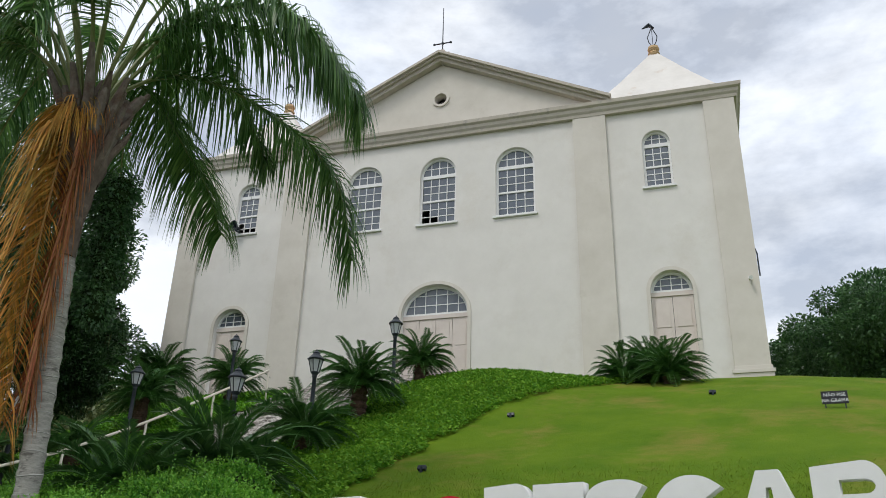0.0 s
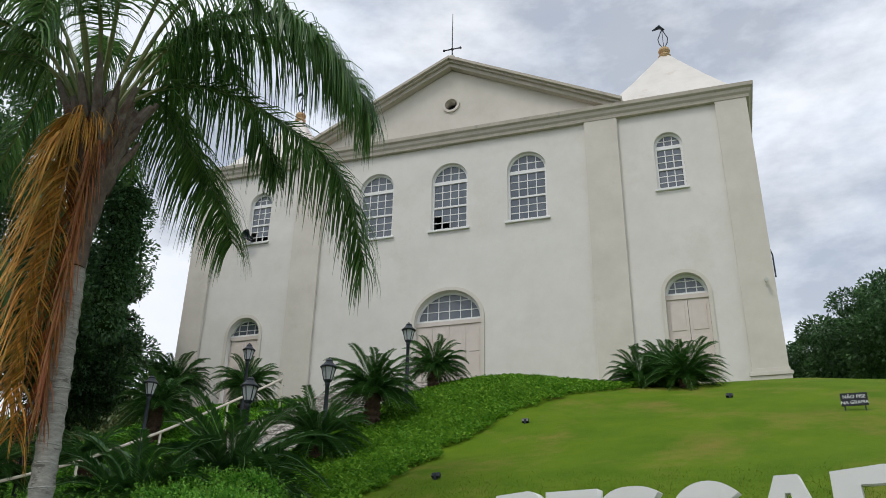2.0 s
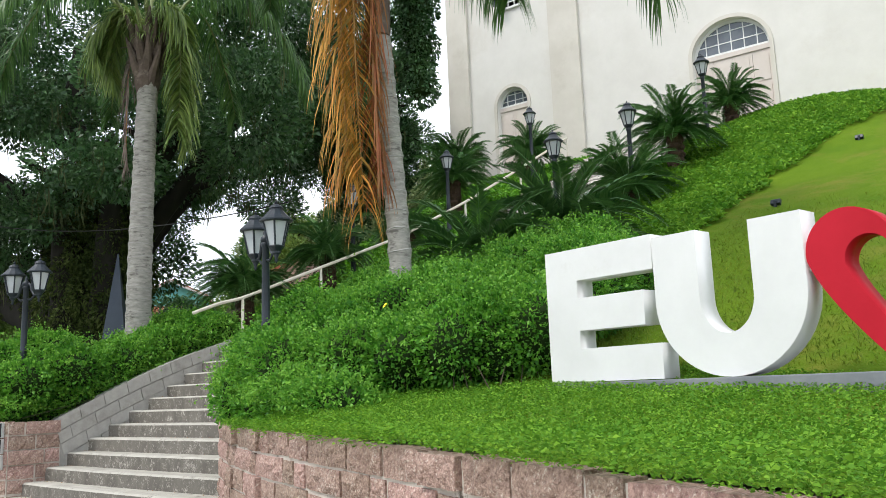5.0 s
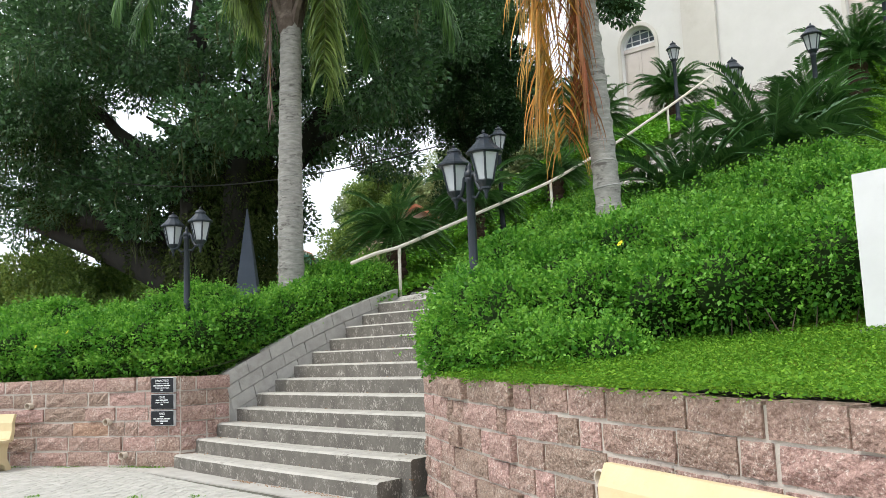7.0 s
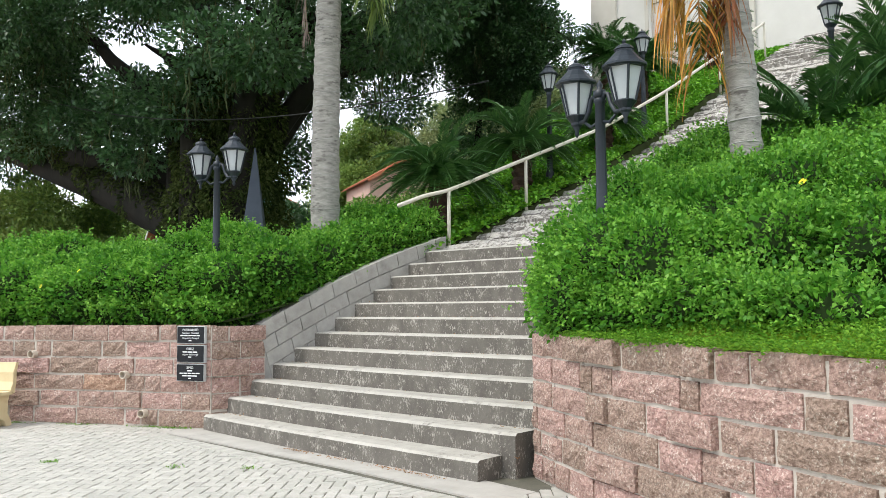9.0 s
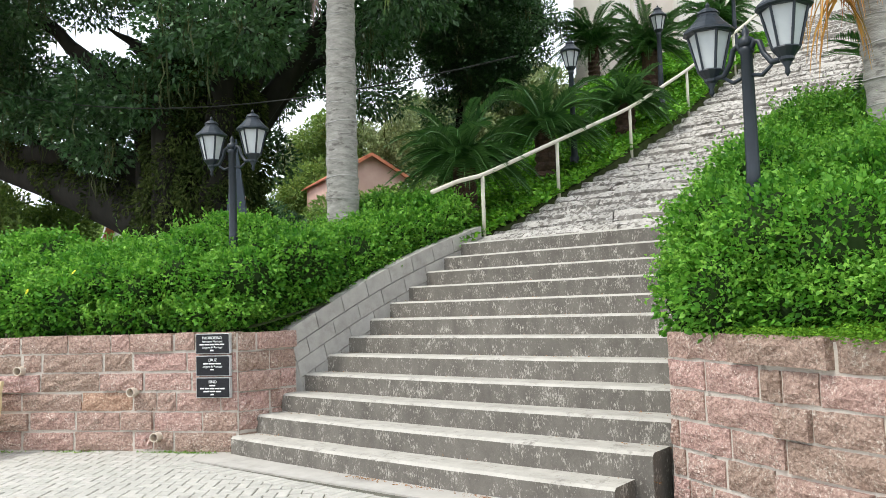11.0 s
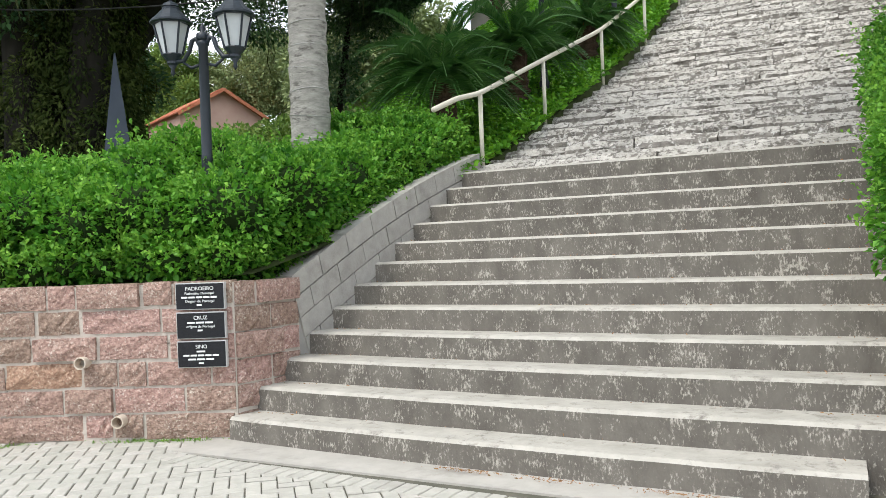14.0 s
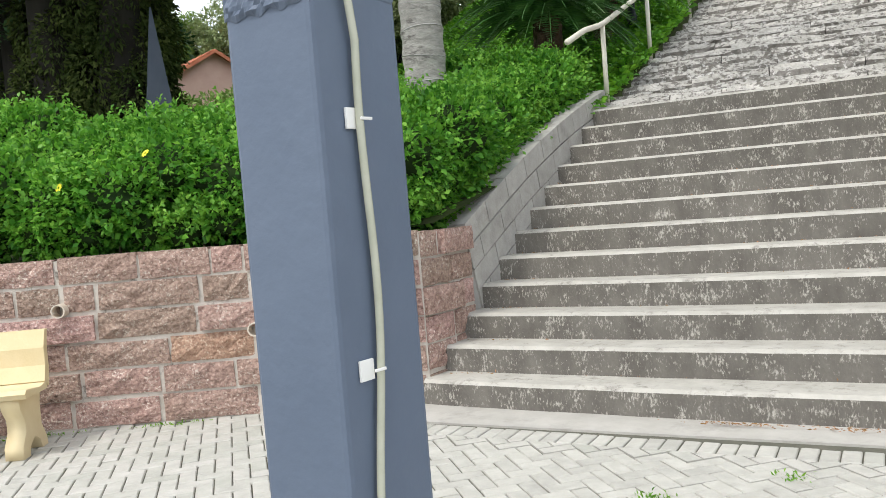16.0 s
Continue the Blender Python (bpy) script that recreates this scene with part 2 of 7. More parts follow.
M_LETTER = mat("white_sign_paint", (0.66, 0.655, 0.64), (0.75, 0.745, 0.73), 1.5, 0.55, 0.05, 40, stain=(0.55, 0.53, 0.48), stain_scale=1.2, stain_lo=0.62, stain_hi=0.9)
M_RED = mat("red_sign_paint", (0.42, 0.006, 0.018), (0.52, 0.011, 0.028), 1.5, 0.6, 0.05, 40, spec=0.25)
M_PLINTH = mat("grey_plinth", (0.16, 0.17, 0.185), (0.24, 0.25, 0.26), 3, 0.8, 0.2, 40)
M_BENCH = mat("cream_cast_bench", (0.62, 0.50, 0.28), (0.70, 0.58, 0.36), 3, 0.7, 0.15, 60, stain=(0.42, 0.33, 0.2), stain_scale=5, stain_lo=0.62, stain_hi=0.8)
M_POST = mat("blue_grey_post", (0.088, 0.115, 0.162), (0.115, 0.145, 0.195), 2, 0.55, 0.25, 25, stain=(0.14, 0.17, 0.22), stain_scale=6, stain_lo=0.65, stain_hi=0.8)
M_CABLE = mat("clear_tube", (0.35, 0.36, 0.27), (0.50, 0.50, 0.40), 8, 0.25, 0)
M_CLIP = mat("white_clip", (0.75, 0.74, 0.70), (0.8, 0.79, 0.75), 4, 0.5, 0)
M_PLAQUE = mat("black_plaque", (0.006, 0.007, 0.010), (0.012, 0.013, 0.016), 4, 0.25, 0)
M_PLAQUEEDGE = mat("plaque_rim", (0.45, 0.45, 0.44), (0.6, 0.6, 0.58), 6, 0.4, 0)
M_PVC = mat("pvc_pipe", (0.58, 0.50, 0.40), (0.66, 0.58, 0.48), 6, 0.5, 0)
M_PINK = mat("pink_house_wall", (0.52, 0.33, 0.27), (0.60, 0.41, 0.34), 1, 0.9, 0.1, 20)
M_TEAL = mat("teal_house_wall", (0.16, 0.46, 0.44), (0.22, 0.54, 0.50), 1, 0.9, 0.1, 20)
M_HOUSEWHITE = mat("white_house_wall", (0.6, 0.58, 0.55), (0.7, 0.68, 0.64), 1, 0.9, 0.1, 20)
M_TILE = mat("clay_roof_tile", (0.40, 0.12, 0.06), (0.56, 0.22, 0.12), 1.5, 0.85, 0.2, 20, stain=(0.25, 0.12, 0.09), stain_scale=2)
M_OBELISK = mat("blue_grey_cone", (0.055, 0.07, 0.095), (0.075, 0.09, 0.12), 2, 0.6, 0.1, 20)
M_ASPHALT = mat("plain_earth", (0.10, 0.10, 0.07), (0.15, 0.15, 0.10), 0.3, 0.95, 0.2, 8)
M_YELLOW = mat("yellow_petal", (0.78, 0.66, 0.02), (0.8, 0.72, 0.03), 5, 0.6, 0)
M_WIRE = mat("wire", (0.02, 0.02, 0.02), (0.03, 0.03, 0.03), 5, 0.6, 0)
M_LITTER = mat("dry_leaf_litter", (0.22, 0.11, 0.04), (0.36, 0.2, 0.08), 4, 0.9, 0, island=0.3)


# ---- helpers of this scene ----
def place(name, me, material, parent=None, label=""):
    ob = new(name, me)
    if material is not None:
        me.materials.clear()
        me.materials.append(material)
    if parent is not None:
        ob.parent = parent
    if label:
        ob["label"] = label
    return ob


def part(name, bm, material, parent=None, label="", smooth=False):
    me = bpy.data.meshes.new(name)
    bm.normal_update()
    bm.to_mesh(me)
    bm.free()
    if smooth:
        me.polygons.foreach_set("use_smooth", [True] * len(me.polygons))
    return place(name, me, material, parent, label)


def thing(name, m, label, category, group="", kind=""):
    ob = new(name)
    ob.matrix_world = m
    return tagged(ob, label, category, group, kind)


def box(bm, x0, x1, y0, y1, z0, z1, bevel=0.0, m=None):
    r = bmesh.ops.create_cube(bm, size=1, matrix=Matrix.Translation(((x0 + x1) / 2, (y0 + y1) / 2, (z0 + z1) / 2)) @ Matrix.Diagonal((x1 - x0, y1 - y0, z1 - z0, 1)))
    vs = r["verts"]
    if bevel:
        es = list({e for v in vs for e in v.link_edges})
        rb = bmesh.ops.bevel(bm, geom=es, offset=bevel, segments=2, affect="EDGES", profile=0.6)
        vs = list({v for f in rb["faces"] for v in f.verts} | {v for v in vs if v.is_valid})
    if m is not None:
        bmesh.ops.transform(bm, matrix=m, verts=vs)
    return bm


def lathe(bm, profile, n=16, at=(0, 0, 0), caps=True):
    """Turn (radius, height) pairs about the upright axis."""
    rings = []
    for r, z in profile:
        rings.append([bm.verts.new((at[0] + r * math.cos(2 * math.pi * i / n), at[1] + r * math.sin(2 * math.pi * i / n), at[2] + z)) for i in range(n)])
    for a, b in zip(rings, rings[1:]):
        for i in range(n):
            bm.faces.new((a[i], a[(i + 1) % n], b[(i + 1) % n], b[i]))
    if caps:
        bm.faces.new(list(reversed(rings[0])))
        bm.faces.new(rings[-1])
    return bm


def tube(bm, pts, radii, n=8, caps=True):
    """A round tube along points, with a radius at each."""
    pts = [Vector(p) for p in pts]
    if not isinstance(radii, (list, tuple)):
        radii = [radii] * len(pts)
    rings = []
    side = None
    for i, p in enumerate(pts):
        d = (pts[min(i + 1, len(pts) - 1)] - pts[max(i - 1, 0)]).normalized()
        if side is None:
            side = d.cross(Vector((0, 0, 1)))
            if side.length < 0.05:
                side = Vector((1, 0, 0))
        side = (side - d * side.dot(d)).normalized()
        up = side.cross(d)
        rings.append([bm.verts.new(p + (side * math.cos(2 * math.pi * k / n) + up * math.sin(2 * math.pi * k / n)) * radii[i]) for k in range(n)])
    for a, b in zip(rings, rings[1:]):
        for k in range(n):
            bm.faces.new((a[k], a[(k + 1) % n], b[(k + 1) % n], b[k]))
    if caps:
        bm.faces.new(list(reversed(rings[0])))
        bm.faces.new(rings[-1])
    return bm


def solid(outlines, depth, bevel=0.0):
    """A plate cut from flat outlines (the first outer, the others holes), depth thick, standing upright in x and z, its front at y = 0."""
    cu = bpy.data.curves.new("outline", "CURVE")
    cu.dimensions, cu.fill_mode, cu.extrude = "2D", "BOTH", depth / 2 - bevel
    cu.bevel_depth, cu.bevel_resolution = bevel, 1
    if bevel:
        cu.offset = -bevel
    for o in outlines:
        sp = cu.splines.new("POLY")
        sp.points.add(len(o) - 1)
        for p, (x, y) in zip(sp.points, o):
            p.co = (x, y, 0, 1)
        sp.use_cyclic_u = True
    ob = bpy.data.objects.new("outline", cu)
    scene.collection.objects.link(ob)
    me = bpy.data.meshes.new_from_object(ob.evaluated_get(bpy.context.evaluated_depsgraph_get()))
    bpy.data.objects.remove(ob)
    bpy.data.curves.remove(cu)
    bm = bmesh.new()
    bm.from_mesh(me)
    bmesh.ops.remove_doubles(bm, verts=bm.verts[:], dist=0.0004)
    bm.to_mesh(me)
    bm.free()
    me.transform(Matrix.Translation((0, depth / 2, 0)) @ Matrix.Rotation(radians(90), 4, "X"))
    return me


def arc(cx, cy, rx, ry, a0, a1, n):
    return [(cx + rx * math.cos(radians(a0 + (a1 - a0) * i / n)), cy + ry * math.sin(radians(a0 + (a1 - a0) * i / n))) for i in range(n + 1)]


def leaf_mesh(name, base, way, size, width=0.5, up=None, fold=0.25):
    """Many small leaves as one mesh: base points, directions, lengths."""
    n = len(base)
    way = way / np.maximum(np.linalg.norm(way, axis=1, keepdims=True), 1e-6)
    if up is None:
        up = np.random.normal(size=(n, 3)) + (0, 0, 1.2)
    side = np.cross(way, up)
    side /= np.maximum(np.linalg.norm(side, axis=1, keepdims=True), 1e-6)
    nor = np.cross(side, way)
    s = np.asarray(size).reshape(-1, 1)
    v = np.empty((n, 4, 3))
    v[:, 0] = base
    v[:, 1] = base + way * s * 0.5 + side * s * width * 0.5 + nor * s * fold * 0.5
    v[:, 2] = base + way * s - nor * s * 0.12
    v[:, 3] = base + way * s * 0.5 - side * s * width * 0.5 + nor * s * fold * 0.5
    me = bpy.data.meshes.new(name)
    me.vertices.add(4 * n)
    me.vertices.foreach_set("co", v.reshape(-1))
    me.loops.add(4 * n)
    me.loops.foreach_set("vertex_index", np.arange(4 * n, dtype=np.int32))
    me.polygons.add(n)
    me.polygons.foreach_set("loop_start", np.arange(0, 4 * n, 4, dtype=np.int32))
    me.polygons.foreach_set("loop_total", np.full(n, 4, dtype=np.int32))
    me.update(calc_edges=True)
    return me


def unit(n):
    d = np.random.normal(size=(n, 3))
    return d / np.linalg.norm(d, axis=1, keepdims=True)


def clump_leaves(name, centres, radii, per, size, width=0.5, droop=0.0, fill=0.25, fold=0.25):
    """Leaves on the shells of many overlapping uneven clumps."""
    B, W, S = [], [], []
    for c, r in zip(centres, radii):
        r = np.asarray(r, float) * np.ones(3)
        k = max(8, int(per * (r[0] * r[1] * r[2]) ** (2 / 3)))
        d = unit(k)
        depth = 1 - np.abs(np.random.normal(0, fill, (k, 1)))
        B.append(np.asarray(c) + d * r * depth)
        W.append(d + unit(k) * 0.8 + np.array((0, 0, 0.15 - droop)))
        S.append(size * np.random.uniform(0.6, 1.35, k))
    return leaf_mesh(name, np.concatenate(B), np.concatenate(W), np.concatenate(S), width, None, fold)


def blobs(bm, centres, radii, k=0.8, sub=2, jag=0.15):
    for c, r in zip(centres, radii):
        r = np.asarray(r, float) * np.ones(3) * k
        res = bmesh.ops.create_icosphere(bm, subdivisions=sub, radius=1)
        for v in res["verts"]:
            f = 1 + jag * noise.noise(v.co * 2.5 + Vector(c))
            v.co = Vector((c[0] + v.co.x * r[0] * f, c[1] + v.co.y * r[1] * f, c[2] + v.co.z * r[2] * f))
    return bm


def interp(x, knots):
    return float(np.interp(x, [k[0] for k in knots], [k[1] for k in knots]))


# ---- plan of the hill ----
GROUND = -0.14
STEP_N, STEP_RISE, STEP_GO = 12, 0.194, 0.315
def left_edge(y):
    return interp(y, [(6.5, -14.12), (10.4, -13.5), (12.3, -13.25), (14.5, -12.98), (21.3, -12.2), (26, -11.8)])
def right_edge(y):
    return interp(y, [(6.0, -9.33), (8.5, -9.28), (10.4, -9.05), (15, -8.75), (21.3, -8.4), (26, -8.2)])
def stair_z(y):
    return interp(y, [(6.3, 0.0), (10.1, 2.2), (10.8, 2.32), (12.33, 2.95), (14.54, 3.81), (17, 5.02), (21.26, 7.4), (24.0, 8.6), (60, 8.6)])
def wall_right_y(x):
    return interp(x, [(-9.36, 6.71), (-8.4, 6.08), (-7.3, 5.46), (20, -7.4)])
def wall_left_y(x):
    return interp(x, [(-30, 3.2), (-22, 3.7), (-18.5, 4.55), (-16.5, 5.6), (-15.26, 6.22), (-14.05, 6.72)])
def hill_right(x, y):
    z = interp(y, [(2, 0.95), (5, 1.08), (6.8, 1.33), (8.5, 1.9), (10, 2.5), (11, 2.95), (13.45, 3.88), (15.2, 4.6), (17.7, 5.75), (20, 6.75), (22, 7.5), (24, 8.12), (26, 8.62), (27.5, 8.7)])
    z += 0.55 * math.exp(-((x + 6.0) / 2.6) ** 2) * math.exp(-((y - 21.5) / 3.2) ** 2)
    z = min(z, 1.06 + 0.65 * max(0, y - wall_right_y(x) - 0.2)) if x < 6 else z
    if x > 0:
        z -= 0.012 * x * x * min(1, max(0, (y - 8) / 10)) if x < 20 else 4.8
    return z
def hill_left(x, y):
    z = interp(y, [(3, 0.95), (6.7, 1.1), (8, 1.45), (10.5, 2.25), (12.3, 2.98), (13.8, 3.62), (16.85, 5.05), (19, 6.3), (21.5, 7.4), (24, 8.35), (26, 8.7)])
    d = max(0, -14.6 - x - 0.12 * max(0, y - 12))
    far = interp(y, [(20, 1.05), (30, 3.2), (42, 8.0), (60, 12.0)])
    return far + (max(z, far) - far) * math.exp(-(d / interp(y, [(8, 4.5), (13, 5.0), (18, 7.0)])) ** 2)


# ---- ground and hill ----
def grid_sheet(name, us, vs, fn, material, smooth=True):
    me = bpy.data.meshes.new(name)
    verts = [fn(u, v) for v in vs for u in us]
    nu = len(us)
    faces = [(j * nu + i, j * nu + i + 1, (j + 1) * nu + i + 1, (j + 1) * nu + i) for j in range(len(vs) - 1) for i in range(nu - 1)]
    me.from_pydata(verts, [], faces)
    me.polygons.foreach_set("use_smooth", [smooth] * len(me.polygons))
    return place(name, me, material)


bm = bmesh.new()
bmesh.ops.create_grid(bm, x_segments=4, y_segments=4, size=2500, matrix=Matrix.Translation((0, 0, GROUND - 0.06)))
tagged(part("ground", bm, M_ASPHALT), "plain earth spreading to the horizon round the hill", "ground", kind="structure")


def steps_of(a, b, k, grow=1.0):
    return list(a + (b - a) * (np.linspace(0, 1, k) ** grow))


def right_bank(p, q):
    x0 = -9.33 + p
    y = wall_right_y(min(x0, 12)) + 0.2 + q
    x = x0 + (right_edge(y) + 9.33) * max(0, 1 - p / 4)
    return (x, y, hill_right(x, y) + 0.03 * noise.noise((x * 0.7, y * 0.7, 0)))


def left_bank(p, q):
    x0 = -14.1 - p
    y = wall_left_y(x0) + 0.2 + q
    x = x0 + (left_edge(y) + 14.1) * max(0, 1 - p / 5)
    return (x, y, hill_left(x, y) + 0.04 * noise.noise((x * 0.7, y * 0.7, 3)))


tagged(grid_sheet("lawn", steps_of(0, 14, 57) + steps_of(15, 60, 16), steps_of(0, 26, 105) + steps_of(27, 70, 16), right_bank, M_LAWN),
       "sloping mown green lawn below the church, dry at its crest", "lawn", kind="structure")
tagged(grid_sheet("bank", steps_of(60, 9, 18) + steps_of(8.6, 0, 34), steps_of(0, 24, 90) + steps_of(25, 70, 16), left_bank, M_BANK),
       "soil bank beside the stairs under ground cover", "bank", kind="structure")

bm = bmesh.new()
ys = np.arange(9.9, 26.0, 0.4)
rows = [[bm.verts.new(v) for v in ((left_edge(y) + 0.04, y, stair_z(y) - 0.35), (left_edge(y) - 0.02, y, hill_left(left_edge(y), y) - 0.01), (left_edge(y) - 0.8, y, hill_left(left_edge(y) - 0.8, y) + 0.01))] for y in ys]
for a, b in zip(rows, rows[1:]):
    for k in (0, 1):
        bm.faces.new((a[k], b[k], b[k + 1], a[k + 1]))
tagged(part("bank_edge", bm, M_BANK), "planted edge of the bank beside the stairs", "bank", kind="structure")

# ---- plaza ----
bm = bmesh.new()
box(bm, -32, 14, -9, 7.4, GROUND - 0.055, GROUND - 0.012)
pave = tagged(part("pavement", bm, M_BEDDING), "pale concrete block paving in herringbone with mossy joints", "paving", kind="structure")
bm = bmesh.new()
edge_pts = [(-14.3, 6.15), (-12.6, 6.05), (-11, 5.96), (-9.0, 5.72)]
for a, b in zip(edge_pts, edge_pts[1:]):
    vs = [bm.verts.new((a[0], a[1], GROUND + 0.003)), bm.verts.new((b[0], b[1], GROUND + 0.003)), bm.verts.new((b[0], b[1] + 0.5, GROUND + 0.003)), bm.verts.new((a[0], a[1] + 0.6, GROUND + 0.003))]
    r = bmesh.ops.extrude_face_region(bm, geom=[bm.faces.new(vs)])
    bmesh.ops.translate(bm, vec=(0, 0, -0.06), verts=[g for g in r["geom"] if isinstance(g, bmesh.types.BMVert)])
tagged(part("pavement_edging", bm, M_EDGING), "worn cement strip along the foot of the stairs", "paving", kind="structure")


# ---- staircase ----
stairs = thing("staircase", pose(0, 0, 0), "long outdoor staircase of worn concrete and old stone steps", "staircase", kind="structure")


def slab(pts, z0, z1, jag=0.0, seed=0.0, cut=0.0):
    """An upright block over a plan polygon with slightly worn front edges."""
    bm = bmesh.new()
    n = len(pts)
    low = [bm.verts.new((x, y, z0)) for x, y in pts]
    mid = [bm.verts.new((x, y, z1 - 0.022)) for x, y in pts]
    top = []
    for i, (x, y) in enumerate(pts):
        d = Vector((0, 0.03)) if i < n - 2 else Vector((0, 0))
        top.append(bm.verts.new((x + d.x, y + d.y, z1 + jag * 0.25 * noise.noise((x * 3, y * 3, seed)))))
    for a, b in ((low, mid), (mid, top)):
        for i in range(n):
            bm.faces.new((a[i], a[(i + 1) % n], b[(i + 1) % n], b[i]))
    bm.faces.new(top)
    return bm


def front_line(n, xl, xr, yl, yr, jag, seed, bow=0.0):
    out = []
    for i in range(n + 1):
        f = i / n
        x, y = xl + (xr - xl) * f, yl + (yr - yl) * f - bow * 4 * f * (1 - f)
        out.append((x, y + jag * noise.noise((x * 2.3, seed * 7.1, 0)) + jag * 0.6 * noise.noise((x * 9.0, seed * 3.3, 5))))
    return out


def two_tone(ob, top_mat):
    """Upward faces and the nosing take the paler tread surface: wear and painted nosing highlight."""
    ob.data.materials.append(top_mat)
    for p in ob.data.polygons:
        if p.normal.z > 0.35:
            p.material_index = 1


for k in range(STEP_N):
    z1 = 0.04 + STEP_RISE * k
    yl, yr = 6.58 + STEP_GO * k, 6.22 + STEP_GO * k + 0.25 * min(1, k / 8)
    xl, xr = -14.10 + 0.05 * k, (-9.58 if k == 0 else -9.44 if k == 1 else -9.31 + 0.02 * max(0, k - 5))
    f = front_line(28, xl - (0.0 if k < 4 else 0.1), xr, yl, yr, 0.012, k, 0.06)
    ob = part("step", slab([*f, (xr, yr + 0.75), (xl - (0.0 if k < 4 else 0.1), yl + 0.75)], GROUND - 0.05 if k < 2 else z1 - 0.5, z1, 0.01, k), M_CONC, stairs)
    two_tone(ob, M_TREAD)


def step_stone(seed):
    """One worn stone of a step in a unit cell: front at -y, walking face up, irregular outline."""
    bm = bmesh.new()
    nx = 5
    rows = []
    for j, (y, z) in enumerate(((0.06, -0.5), (0.0, -0.12), (0.0, 0.16), (0.17, 0.47), (0.5, 0.5), (1.0, 0.48))):
        row = []
        for i in range(nx):
            u = i / (nx - 1) - 0.5
            q = Vector((u * 4, j * 1.3, seed * 8.3))
            end = 0.5 if i in (0, nx - 1) else 1.0
            row.append(bm.verts.new((u + 0.04 * noise.noise(q) * end, y + (0.12 if j < 4 else 0.05) * noise.noise(q * 1.3 + Vector((5, 1, 2))), z + (0.12 if j > 0 else 0.0) * noise.noise(q * 1.1 + Vector((2, 8, 4))) - (0.04 if j == 3 and i in (0, nx - 1) else 0))))
        rows.append(row)
    faces = []
    for r, s in zip(rows, rows[1:]):
        for i in range(nx - 1):
            faces.append(bm.faces.new((r[i], r[i + 1], s[i + 1], s[i])))
    for i in (0, nx - 1):
        ring = [r[i] for r in rows] + [bm.verts.new((rows[-1][i].co.x, 1.0, -0.5))]
        bm.faces.new(ring if i else list(reversed(ring)))
    bm.normal_update()
    # upward faces and noses get the paler tread colour, fronts the darker
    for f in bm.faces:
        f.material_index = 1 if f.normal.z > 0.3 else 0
    me = bpy.data.meshes.new("stone")
    bm.to_mesh(me)
    bm.free()
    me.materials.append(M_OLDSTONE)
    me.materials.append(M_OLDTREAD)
    return me


STEP_STONES = [step_stone(i) for i in range(16)]
M_CREVICE = mat("crevice_earth", (0.09, 0.08, 0.068), (0.18, 0.165, 0.145), 8, 0.95, 0.5, 30)
rs = random.Random(17)
y, z, k = 10.36, 2.2, 0
while y < 24.0:
    go = 0.36 if y < 15 else 0.335
    xl, xr = left_edge(y) - 0.02, right_edge(y) + 0.05
    z = stair_z(y + go * 0.6)
    if y < 20.2:
        low = z - stair_z(y - go * 0.4) if k else 0.12
        f = front_line(20, xl, xr, y + 0.13, y + 0.06, 0.03, k + 40, 0.0)
        part("step_bed", slab([*f, (xr, y + go + 0.3), (xl, y + go + 0.3)], z - 0.5, z - 0.045, 0.0, k), M_CREVICE, stairs)
        x = xl - rs.uniform(0, 0.2)
        while x < xr - 0.08:
            w = rs.choice((0.4, 0.55, 0.75, 0.95, 1.2)) * rs.uniform(0.85, 1.15)
            a, b = max(x, xl), min(x + w, xr)
            if b - a > 0.1:
                ob = new("stone", rs.choice(STEP_STONES))
                ob.parent = stairs
                h = low + 0.10
                fr = y + 0.05 - 0.07 * (a - xl) / (xr - xl) + rs.uniform(-0.04, 0.035)
                ob.matrix_world = Matrix.Translation(((a + b) / 2, fr, z - h / 2 + rs.uniform(-0.012, 0.012))) @ Matrix.Rotation(rs.uniform(-0.05, 0.05), 4, "Z") @ Matrix.Rotation(rs.uniform(-0.03, 0.03), 4, "Y") @ Matrix.Diagonal((b - a - rs.uniform(0.0, 0.012), go + 0.10, h, 1))
            x += w
    else:
        f = front_line(46, xl, xr, y + 0.05, y - 0.02, 0.075, k + 40, 0.0)
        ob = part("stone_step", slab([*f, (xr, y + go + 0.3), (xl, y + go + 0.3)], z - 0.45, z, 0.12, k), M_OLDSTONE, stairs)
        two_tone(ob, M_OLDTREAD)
    y, k = y + go, k + 1


# ---- church ----
FY, CX = 27.2, -9.12
church = thing("church", pose(0, 0, 0), "large whitewashed colonial church with arched windows and a pediment", "church")


def arch(x0, x1, z0, zs, zt, n=16):
    """Outline of an opening with a rounded head: sides up to zs, crown at zt."""
    return [(x0, z0), (x1, z0)] + arc((x0 + x1) / 2, zs, (x1 - x0) / 2, zt - zs, 0, 180, n)


WINDOWS = [(-12.92, -11.44, 15.6, 17.75, 18.5), (-9.86, -8.38, 15.6, 17.75, 18.5), (-6.82, -5.3, 15.6, 17.75, 18.5), (-1.32, -0.32, 16.1, 17.9, 18.42), (-17.92, -16.92, 16.1, 17.9, 18.42)]
DOORS = [(-10.36, -7.84, 8.65, 11.95, 13.08), (-1.44, -0.06, 8.65, 12.1, 12.82), (-18.18, -16.8, 8.65, 12.1, 12.82)]
X0, X1, ZB, ZC = -20.3, 1.98, 8.2, 19.3
me = solid([[(X0, ZB), (X1, ZB), (X1, ZC), (X0, ZC)]] + [arch(*w) for w in WINDOWS] + [arch(*d) for d in DOORS], 0.7)
me.transform(Matrix.Translation((0, FY, 0)))
